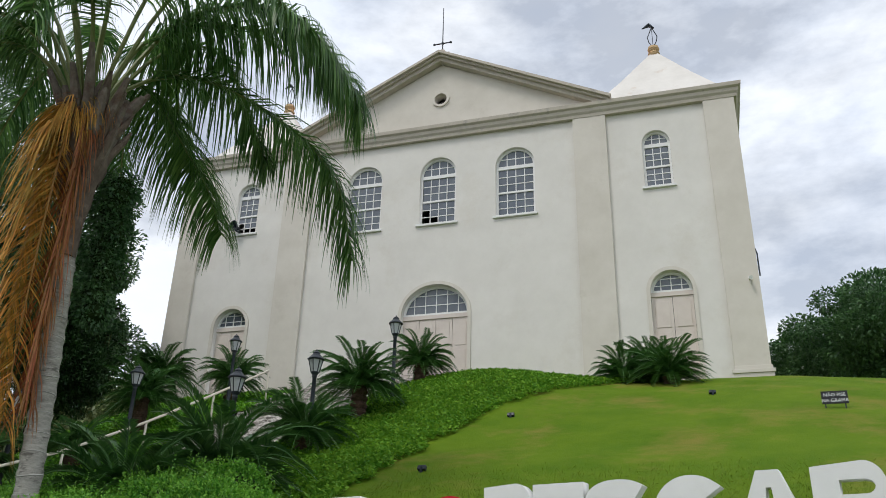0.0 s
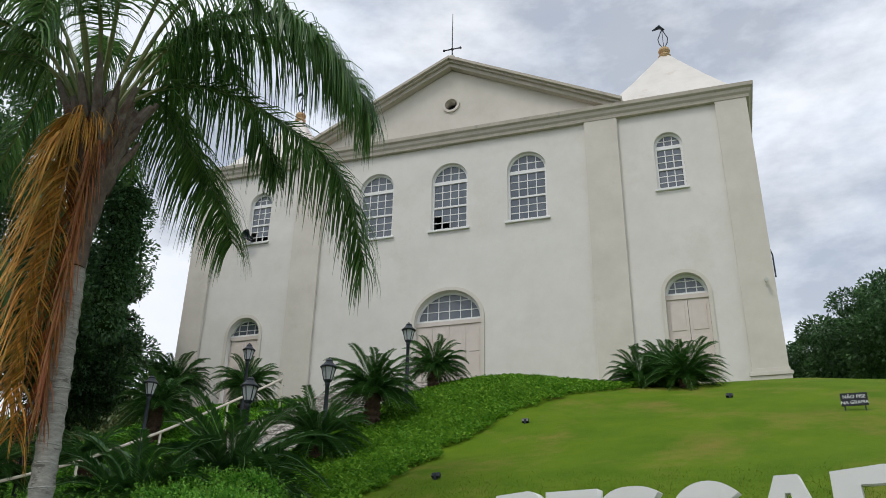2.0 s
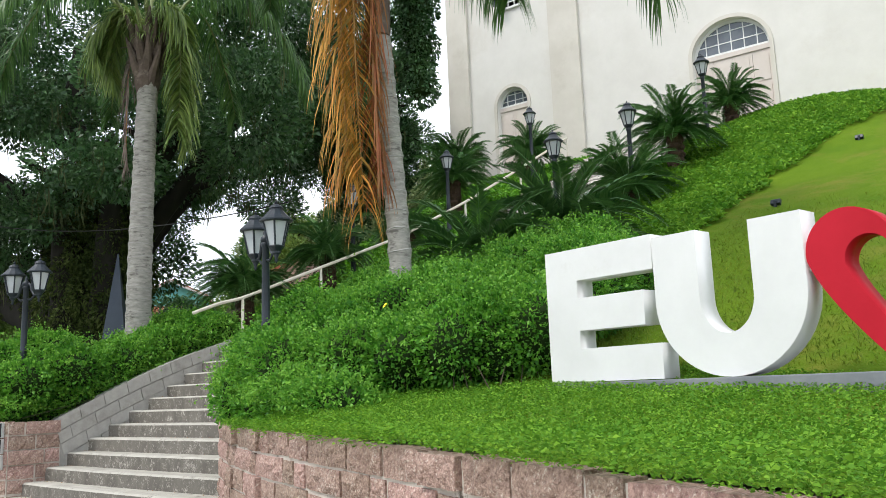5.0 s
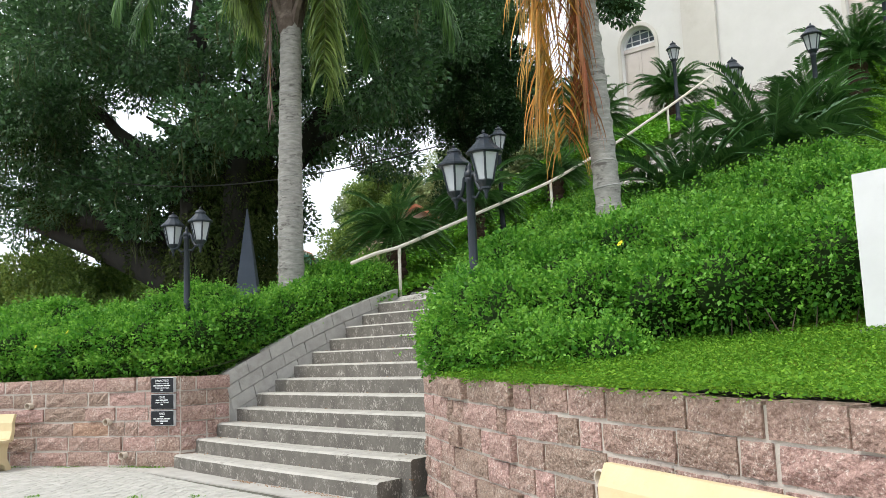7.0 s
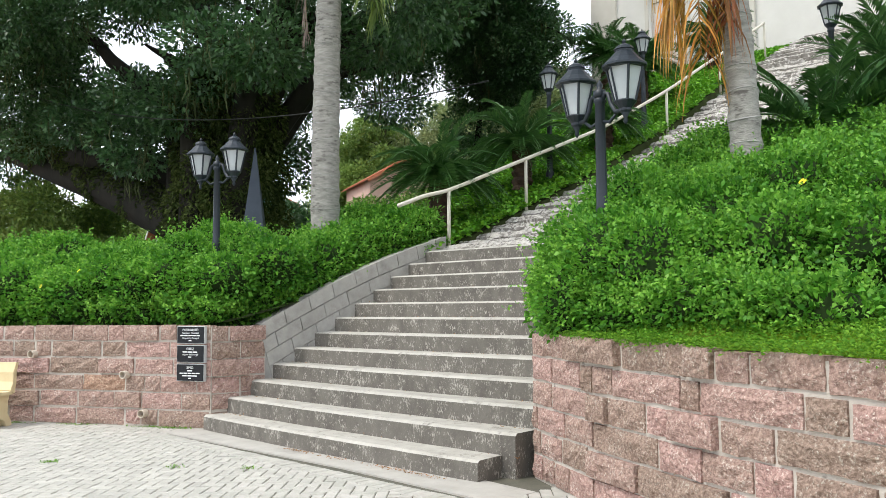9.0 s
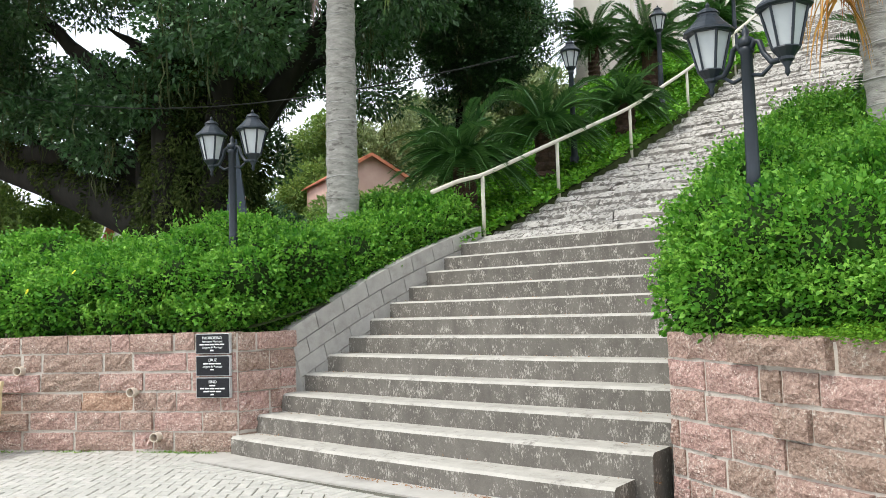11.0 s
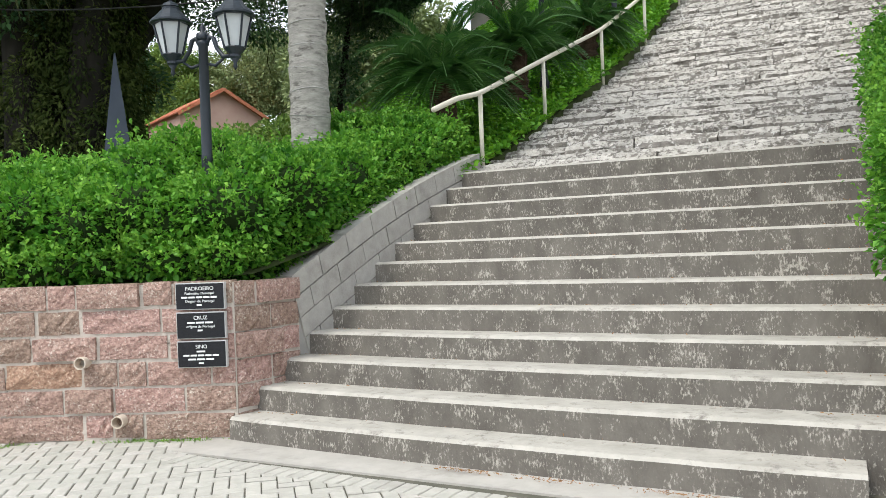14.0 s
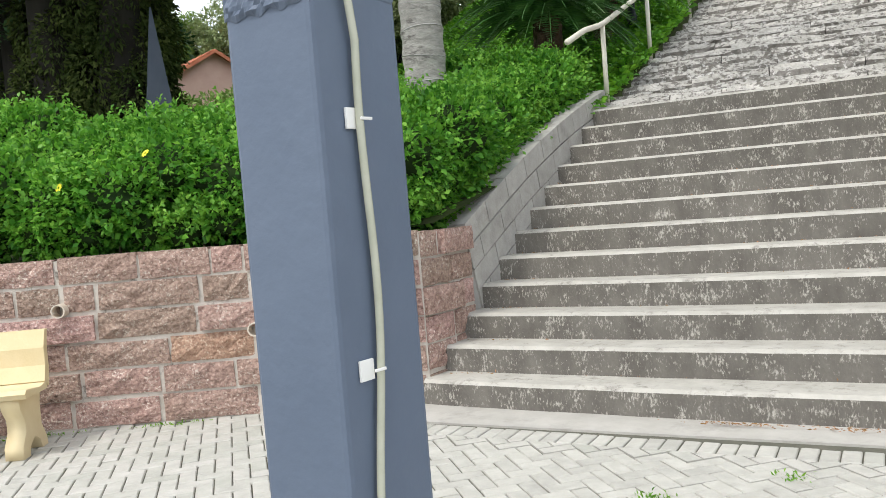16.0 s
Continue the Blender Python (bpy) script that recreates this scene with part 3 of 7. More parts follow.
place("front_wall", me, M_PLASTER, church)
for nm, xa, xb in (("side_wall", X0, X0 + 0.7), ("side_wall", X1 - 0.7, X1)):
    bm = bmesh.new()
    box(bm, xa, xb, FY + 0.702, FY + 32, ZB, ZC)
    part(nm, bm, M_PLASTER, church)
bm = bmesh.new()
box(bm, X0, X1, FY + 32.002, FY + 32.7, ZB, ZC)
part("back_wall", bm, M_PLASTER, church)
# added black sheet behind the openings stands in for the unlit interior
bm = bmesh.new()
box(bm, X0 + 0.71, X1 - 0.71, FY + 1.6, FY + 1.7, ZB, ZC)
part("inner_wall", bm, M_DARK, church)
for xa, xb in ((-3.78, -2.56), (-15.68, -14.46), (0.96, X1 + 0.06), (X0 - 0.1, -19.4)):
    bm = bmesh.new()
    box(bm, xa, xb, FY - 0.14, FY - 0.003, ZB, ZC - 0.003)
    pil = part("pilaster", bm, M_CREAM, church, "plain cream-plastered flat pilaster")
    bm = bmesh.new()
    for g, za, zb in ((0.06, ZB, 9.05), (0.10, 9.053, 9.17), (0.03, 9.173, 9.3)):
        box(bm, xa - g, xb + g, FY - 0.14 - g, FY - 0.142, za, zb, 0.01)
    part("pilaster_base", bm, M_CREAM, pil)


def moulding(bm, pts, prof, closed=False):
    """Sweep a profile (out, up) along plan points; out is to the right-hand side of the way."""
    rows = []
    for i, p in enumerate(pts):
        p = Vector(p)
        a = (p - Vector(pts[i - 1])).normalized() if i else None
        b = (Vector(pts[i + 1]) - p).normalized() if i < len(pts) - 1 else None
        if a is None:
            a = b
        if b is None:
            b = a
        na, nb = Vector((a.y, -a.x)), Vector((b.y, -b.x))
        m = (na + nb).normalized()
        m = m / max(0.3, m.dot(na))
        rows.append([bm.verts.new((p.x + m.x * o, p.y + m.y * o, z)) for o, z in prof])
    for r, s in zip(rows, rows[1:]):
        for k in range(len(prof)):
            bm.faces.new((r[k], s[k], s[(k + 1) % len(prof)], r[(k + 1) % len(prof)]))
    bm.faces.new(rows[0])
    bm.faces.new(list(reversed(rows[-1])))
    return bm


CORN = [(-0.3, 19.3), (0.16, 19.3), (0.18, 19.42), (0.24, 19.5), (0.26, 19.62), (0.34, 19.68), (0.36, 19.82), (-0.3, 19.86)]
bm = bmesh.new()
moulding(bm, [(X0, FY + 32), (X0, FY), (X1, FY), (X1, FY + 32)], CORN)
part("cornice", bm, M_CORNICE, church, "weathered grey moulded cornice")
PEDL, PEDR, APEX = -15.75, -2.5, 23.2
me = solid([[(PEDL + 0.25, 19.87), (PEDR - 0.25, 19.87), (CX, APEX - 0.22)], arc(CX, 21.27, 0.27, 0.27, 0, 360, 20)[:-1]], 0.5)
me.transform(Matrix.Translation((0, FY + 0.06, 0)))
place("pediment", me, M_CREAM, church, "cream plastered triangular pediment")
me = solid([arc(CX, 21.27, 0.36, 0.36, 0, 360, 24)[:-1], arc(CX, 21.27, 0.26, 0.26, 0, 360, 24)[:-1]], 0.08)
me.transform(Matrix.Translation((0, FY - 0.01, 0)))
place("oculus_ring", me, M_CREAM, church)
# black plate painted as the dark behind the oculus
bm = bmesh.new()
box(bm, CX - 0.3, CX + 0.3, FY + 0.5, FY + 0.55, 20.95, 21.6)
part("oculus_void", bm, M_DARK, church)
for sgn, xe in ((-1, PEDL), (1, PEDR)):
    bm = bmesh.new()
    L = math.hypot(xe - CX, APEX - 19.87)
    for o0, o1, h0, h1 in ((-0.22, 0.5, -0.06, 0.1), (-0.34, 0.55, 0.103, 0.2), (-0.46, 0.6, 0.203, 0.32)):
        d = Vector((xe - CX, 0, 19.87 - APEX)).normalized()
        nrm = Vector((-d.z, 0, d.x)) * (1 if sgn > 0 else -1)
        vs = []
        for f in (0, 1):
            for y_, h in ((o0, h0), (o1, h0), (o1, h1), (o0, h1)):
                q = Vector((CX, FY + y_, APEX - 0.12)) + d * (L + 0.1) * f + nrm * h
                if f == 0:
                    q.x = CX
                    q.z += h * 0.12
                vs.append(bm.verts.new(q))
        for f in ((0, 1, 2, 3), (7, 6, 5, 4), (0, 4, 5, 1), (1, 5, 6, 2), (2, 6, 7, 3), (3, 7, 4, 0)):
            bm.faces.new([vs[i] for i in f])
    bmesh.ops.recalc_face_normals(bm, faces=bm.faces[:])
    part("raking_cornice", bm, M_CORNICE, church)
# nave roof behind the pediment
bm = bmesh.new()
q = [bm.verts.new(v) for v in ((PEDL + 0.6, FY + 0.6, 19.9), (PEDR - 0.6, FY + 0.6, 19.9), (CX, FY + 0.6, APEX - 0.35), (PEDL + 0.6, FY + 32, 19.9), (PEDR - 0.6, FY + 32, 19.9), (CX, FY + 32, APEX - 0.35))]
for f in ((0, 1, 2), (5, 4, 3), (0, 2, 5, 3), (2, 1, 4, 5), (1, 0, 3, 4)):
    bm.faces.new([q[i] for i in f])
part("roof", bm, M_TILE, church)
bm = bmesh.new()
box(bm, X0 + 0.3, X1 - 0.3, FY + 0.3, FY + 31.9, 19.7, 19.84)
part("roof_slab", bm, M_CORNICE, church)
# cross and lightning rod on the gable
bm = bmesh.new()
box(bm, CX - 0.42, CX + 0.42, FY - 0.3, FY + 0.45, 23.15, 23.36, 0.03)
lathe(bm, [(0.3, 0), (0.26, 0.1), (0.16, 0.16), (0.12, 0.35)], 12, (CX, FY + 0.05, 23.36))
ped = part("gable_pedestal", bm, M_CORNICE, church)
bm = bmesh.new()
tube(bm, [(CX, FY + 0.05, 23.6), (CX, FY + 0.05, 26.0)], [0.03, 0.014], 6)
tube(bm, [(CX - 0.36, FY + 0.05, 24.1), (CX + 0.36, FY + 0.05, 24.1)], 0.028, 6)
for sx in (-0.36, 0.36):
    bmesh.ops.create_icosphere(bm, subdivisions=1, radius=0.06, matrix=Matrix.Translation((CX + sx, FY + 0.05, 24.1)))
bmesh.ops.create_icosphere(bm, subdivisions=1, radius=0.07, matrix=Matrix.Translation((CX, FY + 0.05, 24.1)))
part("cross", bm, M_IRON, church, "thin iron cross with a tall lightning rod")
# tower spires


def spire(cx):
    bm = bmesh.new()
    h = 2.55
    cy = FY + 2.75
    b = [bm.verts.new((cx + sx * h, cy + sy * h, 19.86)) for sx, sy in ((-1, -1), (1, -1), (1, 1), (-1, 1))]
    c = [bm.verts.new((cx + sx * 0.16, cy + sy * 0.16, 23.75)) for sx, sy in ((-1, -1), (1, -1), (1, 1), (-1, 1))]
    m = [bm.verts.new((cx + sx * 1.37, cy + sy * 1.37, 21.72)) for sx, sy in ((-1, -1), (1, -1), (1, 1), (-1, 1))]
    for lo, hi in ((b, m), (m, c)):
        for i in range(4):
            bm.faces.new((lo[i], lo[(i + 1) % 4], hi[(i + 1) % 4], hi[i]))
    bm.faces.new(c)
    sp = part("spire", bm, M_SPIRE, church, "low white pyramid roof of the tower")
    bm = bmesh.new()
    lathe(bm, [(0.2, 0), (0.26, 0.12), (0.17, 0.22), (0.25, 0.36), (0.22, 0.48), (0.08, 0.56)], 12, (cx, cy, 23.7))
    part("finial", bm, mat("finial_stone", (0.45, 0.3, 0.15), (0.55, 0.4, 0.22), 4, 0.9), sp, "ochre stone finial")
    bm = bmesh.new()
    for s in (-1, 1):
        tube(bm, [(cx, cy, 24.2), (cx + s * 0.16, cy, 24.5), (cx + s * 0.2, cy, 24.75), (cx + s * 0.06, cy, 25.1), (cx, cy, 25.25)], 0.022, 5)
    tube(bm, [(cx, cy, 24.2), (cx, cy, 25.35)], 0.015, 5)
    tube(bm, [(cx - 0.4, cy, 25.25), (cx - 0.1, cy, 25.4), (cx + 0.1, cy, 25.2)], [0.02, 0.1, 0.03], 6)
    part("weathervane", bm, M_IRON, sp)


spire(-0.62)
spire(-17.6)


def church_window(x0, x1, z0, zs, zt, cols, rows, broken=()):
    w = thing_part("window", church)
    y = FY + 0.14
    # outer frame following the opening
    t = 0.085
    me = solid([arch(x0 + 0.003, x1 - 0.003, z0 + 0.003, zs, zt - 0.003, 20), arch(x0 + t, x1 - t, z0 + t, zs, zt - t, 20)], 0.1)
    me.transform(Matrix.Translation((0, y, 0)))
    place("frame", me, M_WHITEPAINT, w)
    bm = bmesh.new()
    box(bm, x0 + t, x1 - t, y + 0.01, y + 0.09, zs - 0.12, zs + 0.03, 0.008)
    zm = z0 + (zs - z0) * 0.48
    part("transom", bm, M_WHITEPAINT, w)
    bm = bmesh.new()
    box(bm, x0 + t, x1 - t, y + 0.01, y + 0.085, zm - 0.04, zm + 0.04, 0.006)
    part("meeting_rail", bm, M_WHITEPAINT, w)
    bm = bmesh.new()
    cw = (x1 - x0 - 2 * t) / cols
    xm, rx = (x0 + x1) / 2, (x1 - x0) / 2 - t
    for i in range(1, cols):
        x = x0 + t + i * cw
        top = zs + (zt - t - zs) * math.sqrt(max(0, 1 - ((x - xm) / rx) ** 2))
        box(bm, x - 0.016, x + 0.016, y + 0.03, y + 0.07, z0 + t, top + 0.01)
    for zlo, zhi, nr in ((z0 + t, zm - 0.04, rows), (zm + 0.04, zs - 0.12, rows)):
        for j in range(1, nr):
            z = zlo + (zhi - zlo) * j / nr
            box(bm, x0 + t, x1 - t, y + 0.034, y + 0.066, z - 0.016, z + 0.016)
    zz = zs + (zt - zs) * 0.45
    hx = rx * math.sqrt(1 - ((zz - zs) / (zt - t - zs)) ** 2)
    box(bm, xm - hx, xm + hx, y + 0.034, y + 0.066, zz - 0.016, zz + 0.016)
    part("muntins", bm, M_WHITEPAINT, w)
    # panes
    for i in range(cols):
        xa, xb = x0 + t + i * cw + 0.017, x0 + t + (i + 1) * cw - 0.017
        for s, (zlo, zhi) in enumerate(((z0 + t, zm - 0.04), (zm + 0.04, zs - 0.12))):
            for j in range(rows):
                if (i, s * rows + j) in broken:
                    continue
                bm = bmesh.new()
                za, zb = zlo + (zhi - zlo) * j / rows + 0.017, zlo + (zhi - zlo) * (j + 1) / rows - 0.017
                a, e = random.uniform(-0.006, 0.006), random.uniform(-0.004, 0.004)
                vs = [bm.verts.new(v) for v in ((xa, y + 0.05 + a, za), (xb, y + 0.05 - a + e, za), (xb, y + 0.05 - a, zb), (xa, y + 0.05 + a - e, zb))]
                bm.faces.new(vs)
                part("pane", bm, M_PANE, w)
    me = solid([[(x0 + t, zs + 0.03), (x1 - t, zs + 0.03)] + arc(xm, zs, rx, zt - t - zs, 3, 177, 14)], 0.008)
    me.transform(Matrix.Translation((0, y + 0.048, 0)))
    place("pane", me, M_PANE, w)
    bm = bmesh.new()
    box(bm, x0 - 0.09, x1 + 0.09, FY - 0.09, FY + 0.3, z0 - 0.09, z0, 0.012)
    part("sill", bm, M_WHITEPAINT, w)
    return w


def thing_part(name, parent):
    ob = new(name)
    ob.parent = parent
    return ob


for i, wdw in enumerate(WINDOWS):
    church_window(*wdw, 4 if i < 3 else 3, 3, ((0, 0), (0, 1), (1, 0)) if i == 1 else (((0, 0), (1, 0), (2, 0), (0, 1)) if i == 4 else ()))


def church_door(x0, x1, z0, zs, zt, leaves):
    d = thing_part("door", church)
    y = FY + 0.2
    xm, rx = (x0 + x1) / 2, (x1 - x0) / 2
    me = solid([arch(x0 - 0.13, x1 + 0.13, z0, zs, zt + 0.13, 22), arch(x0, x1, z0 - 0.01, zs, zt, 22)], 0.05)
    me.transform(Matrix.Translation((0, FY - 0.052, 0)))
    place("surround", me, M_CREAM, d)
    bm = bmesh.new()
    box(bm, x0, x1, y - 0.02, y + 0.12, zs - 0.14, zs + 0.02, 0.01)
    part("transom", bm, M_DOORPAINT, d)
    t = 0.09
    me = solid([[(x0, zs + 0.02), (x1, zs + 0.02)] + arc(xm, zs, rx - 0.002, zt - zs, 2, 178, 20), [(x0 + t, zs + t), (x1 - t, zs + t)] + arc(xm, zs, rx - t, zt - t - zs, 6, 174, 20)], 0.09)
    me.transform(Matrix.Translation((0, y, 0)))
    place("fanlight_frame", me, M_WHITEPAINT, d)
    bm = bmesh.new()
    n = 6 if leaves == 4 else 4
    for i in range(1, n):
        x = x0 + (x1 - x0) * i / n
        top = zs + (zt - t - zs) * math.sqrt(max(0, 1 - ((x - xm) / (rx - t)) ** 2))
        box(bm, x - 0.016, x + 0.016, y + 0.02, y + 0.06, zs + t, top + 0.01)
    for f in (0.36, 0.7):
        z = zs + (zt - zs) * f
        hx = (rx - t) * math.sqrt(1 - ((z - zs) / (zt - t - zs)) ** 2)
        box(bm, xm - hx, xm + hx, y + 0.024, y + 0.056, z - 0.016, z + 0.016)
    part("muntins", bm, M_WHITEPAINT, d)
    me = solid([[(x0 + t, zs + t)] + [(x1 - t, zs + t)] + arc(xm, zs, rx - t, zt - t - zs, 6, 174, 16)], 0.008)
    me.transform(Matrix.Translation((0, y + 0.04, 0)))
    place("pane", me, M_PANE, d)
    lw = (x1 - x0) / leaves
    for i in range(leaves):
        bm = bmesh.new()
        xa, xb = x0 + i * lw + 0.006, x0 + (i + 1) * lw - 0.006
        box(bm, xa, xb, y + 0.02, y + 0.08, z0, zs - 0.145, 0.006)
        for za, zb in ((0.06, 0.30), (0.35, 0.62), (0.67, 0.95)):
            h = zs - 0.145 - z0
            box(bm, xa + 0.1, xb - 0.1, y + 0.0, y + 0.018, z0 + h * za, z0 + h * zb, 0.012)
        part("leaf", bm, M_DOORPAINT, d, "panelled door leaf in pinkish cream paint")


for i, dd in enumerate(DOORS):
    church_door(*dd, 4 if i == 0 else 2)

# loudspeaker, wall lamp and conduit on the front
horn = thing("loudspeaker", pose(-17.75, FY - 0.25, 16.35, 0, 0, -15), "dark horn loudspeaker under the tower window", "loudspeaker")
bm = bmesh.new()
lathe(bm, [(0.05, 0.3), (0.07, 0.12), (0.14, 0.02), (0.24, -0.1), (0.25, -0.11), (0.22, -0.1), (0.05, 0.05)], 16, caps=False)
hb = part("horn", bm, M_IRON, horn)
hb.data.transform(Matrix.Rotation(radians(-90), 4, "X"))
bm = bmesh.new()
box(bm, -0.03, 0.03, 0.05, 0.3, -0.16, -0.1)
part("bracket", bm, M_IRON, horn)
wl_ = thing("wall_lamp", pose(1.75, FY - 0.16, 12.2), "small white wall lamp with an iron conduit on the church corner", "wall lamp")
bm = bmesh.new()
box(bm, -0.03, 0.03, -0.12, -0.0, -0.05, 0.05, 0.01)
tube(bm, [(0, -0.1, 0), (0.02, -0.25, -0.05)], [0.05, 0.07], 8)
part("fixture", bm, M_WHITEPAINT, wl_)
bm = bmesh.new()
tube(bm, [(0.33, 0.05, 0.1), (0.33, 0.05, 0.9), (0.26, 0.05, 1.15)], 0.025, 6)
part("conduit", bm, M_IRON, wl_)


# ---- rough stone retaining walls ----
def stone_mesh(seed):
    """One rough-faced block in a unit cell, its face towards -y."""
    bm = bmesh.new()
    nx, nz = 7, 4
    back = [bm.verts.new((x, 1, z)) for x, z in ((-0.5, -0.5), (0.5, -0.5), (0.5, 0.5), (-0.5, 0.5))]
    g = []
    for j in range(nz):
        row = []
        for i in range(nx):
            u, v = i / (nx - 1) - 0.5, j / (nz - 1) - 0.5
            q = Vector((u * 5, seed * 9.7, v * 3))
            rim = max(abs(u), abs(v)) > 0.49
            row.append(bm.verts.new((u + (0.012 if rim else 0.05) * noise.noise(q * 1.7), (0.05 if rim else -0.03) + 0.2 * noise.noise(q * 1.1 + Vector((3, 0, 1))) * (0.3 if rim else 1), v + (0.05 if rim else 0.06) * noise.noise(q * 1.9 + Vector((0, 7, 0))))))
        g.append(row)
    for j in range(nz - 1):
        for i in range(nx - 1):
            bm.faces.new((g[j][i], g[j][i + 1], g[j + 1][i + 1], g[j + 1][i]))
    bm.faces.new([back[0], back[1]] + list(reversed(g[0])))
    bm.faces.new([back[2], back[3]] + g[-1])
    bm.faces.new([back[3], back[0]] + [r[0] for r in g])
    bm.faces.new([back[1], back[2]] + [r[-1] for r in reversed(g)])
    bmesh.ops.recalc_face_normals(bm, faces=bm.faces[:])
    me = bpy.data.meshes.new("stone")
    bm.to_mesh(me)
    bm.free()
    me.materials.append(M_GRANITE)
    return me


STONES = [stone_mesh(i) for i in range(14)]


def stone_wall(name, pts, tops, label, courses=6, thick=0.32, seed=1):
    """Coursed stones along plan points; the seen face lies to the right-hand side of the way."""
    rnd = random.Random(seed)
    P = [Vector((*p, 0)) for p in pts]
    lens = [(b - a).length for a, b in zip(P, P[1:])]
    total = sum(lens)

    def at(s):
        for a, b, L in zip(P, P[1:], lens):
            if s <= L or b is P[-1]:
                d = (b - a).normalized()
                return a + d * s, d
            s -= L
    bm = bmesh.new()
    rows = []
    n = max(2, int(total / 0.5))
    for i in range(n + 1):
        p, d = at(total * i / n)
        q = Vector((-d.y, d.x, 0))
        zt = tops(total * i / n) - 0.03
        rows.append([bm.verts.new(v) for v in ((*(p + q * 0.02).xy, GROUND - 0.1), (*(p + q * thick).xy, GROUND - 0.1), (*(p + q * thick).xy, zt), (*(p + q * 0.02).xy, zt))])
    for a, b in zip(rows, rows[1:]):
        for k in range(4):
            bm.faces.new((a[k], b[k], b[(k + 1) % 4], a[(k + 1) % 4]))
    bm.faces.new(rows[0])
    bm.faces.new(list(reversed(rows[-1])))
    bmesh.ops.recalc_face_normals(bm, faces=bm.faces[:])
    w = tagged(part(name, bm, M_MORTAR), label, "retaining wall", kind="structure")
    for c in range(courses):
        s = -rnd.uniform(0, 0.3)
        while s < total:
            L = rnd.choice((0.26, 0.45, 0.55, 0.65, 0.8)) * rnd.uniform(0.9, 1.1)
            for v in np.cumsum(lens)[:-1]:
                if c % 2 == 0 and s + 0.12 < v < s + L + 0.12:
                    L = v - s
            a, b = max(0, s), min(total, s + L)
            if b - a > 0.1:
                p, d = at((a + b) / 2)
                H = (tops((a + b) / 2) - GROUND) / courses
                ob = new("stone", rnd.choice(STONES))
                ob.parent = w
                if any(a + 0.02 < v < b - 0.02 for v in np.cumsum(lens)[:-1]):
                    p = p + Vector((d.y, -d.x, 0)) * 0.03
                gap = rnd.uniform(0.016, 0.044)
                g2 = rnd.uniform(0.014, 0.034)
                z = GROUND + H * (c + 0.5) + rnd.uniform(-0.006, 0.006)
                ob.matrix_world = Matrix.Translation((p.x, p.y, z)) @ Matrix.Rotation(math.atan2(d.y, d.x) + rnd.uniform(-0.015, 0.015), 4, "Z") @ Matrix.Diagonal(((b - a) - gap, 0.13 + rnd.uniform(0, 0.03), H - g2, 1))
            s += L
    return w


stone_wall("retaining_wall_east", [(-9.36, 6.71), (-8.4, 6.08), (-7.3, 5.46), (-4.0, 3.9), (1.5, 1.32), (9.0, -2.2)], lambda s: 1.11 - 0.012 * min(s, 8), "pink rough granite retaining wall below the lawn", seed=4)
LW = [(-24.0, 3.35), (-20.0, 4.1), (-18.2, 4.7), (-16.5, 5.6), (-15.26, 6.2), (-14.08, 6.66)]
stone_wall("retaining_wall_west", LW, lambda s: 1.14, "pink rough granite retaining wall with three plaques", seed=9)
stone_wall("wall_return", [(-14.08, 6.67), (-14.0, 7.05), (-13.97, 7.42)], lambda s: 1.13, "pink granite wall end beside the stairs", seed=12)

# one rust-coloured block beside the drain
M_RUSTSTONE = mat("rust_granite", (0.22, 0.12, 0.08), (0.54, 0.35, 0.24), 34, 0.9, 1.0, 42, stain=(0.67, 0.54, 0.41), stain_scale=52, stain_lo=0.54, stain_hi=0.66, bump_dist=0.03)
west = bpy.data.objects["retaining_wall_west"]
odd = min((o for o in bpy.data.objects if o.parent == west), key=lambda o: (o.matrix_world.translation - Vector((-15.55, 6.05, 0.55))).length)
odd.material_slots[0].link = "OBJECT"
odd.material_slots[0].material = M_RUSTSTONE

# cheek wall hidden behind the shrubs on the lawn side
bm = bmesh.new()
for a, b in zip(range(0, 12), range(1, 13)):
    ya, yb = 7.0 + a * 0.3, 7.0 + b * 0.3
    xa, xb = right_edge(ya), right_edge(yb)
    za, zb = hill_right(xa, ya) + 0.02, hill_right(xb, yb) + 0.02
    vs = [bm.verts.new(v) for v in ((xa - 0.03, ya, GROUND), (xb - 0.03, yb, GROUND), (xb - 0.03, yb, zb), (xa - 0.03, ya, za), (xa + 0.25, ya, za), (xb + 0.25, yb, zb))]
    bm.faces.new((vs[0], vs[3], vs[2], vs[1]))
    bm.faces.new((vs[3], vs[4], vs[5], vs[2]))
tagged(part("cheek_wall", bm, M_BLOCK), "plain cement cheek wall of the stairs", "wall", kind="structure")

# ---- sloping block wall beside the stairs ----
B0, B1 = Vector((-13.99, 7.36, 1.13)), Vector((-13.46, 10.46, 2.42))
bdir = (B1 - B0)
BL = bdir.length
bdir.normalize()
bflat = Vector((bdir.x, bdir.y, 0)).normalized()
bleft = Vector((-bflat.y, bflat.x, 0))


def bow(s):
    return 0.10 * math.sin(math.pi * min(1, max(0, s / BL)))


bm = bmesh.new()
rows = []
for i in range(13):
    s = BL * i / 12
    p = B0 + bdir * s + Vector((0, 0, bow(s)))
    rows.append([bm.verts.new(v) for v in (p + bleft * 0.012, p + bleft * 0.19, p + bleft * 0.19 - Vector((0, 0, 1.2)), p + bleft * 0.012 - Vector((0, 0, 1.2)))])
for a, b in zip(rows, rows[1:]):
    for k in range(4):
        bm.faces.new((a[k], b[k], b[(k + 1) % 4], a[(k + 1) % 4]))
bm.faces.new(rows[0])
bm.faces.new(rows[-1])
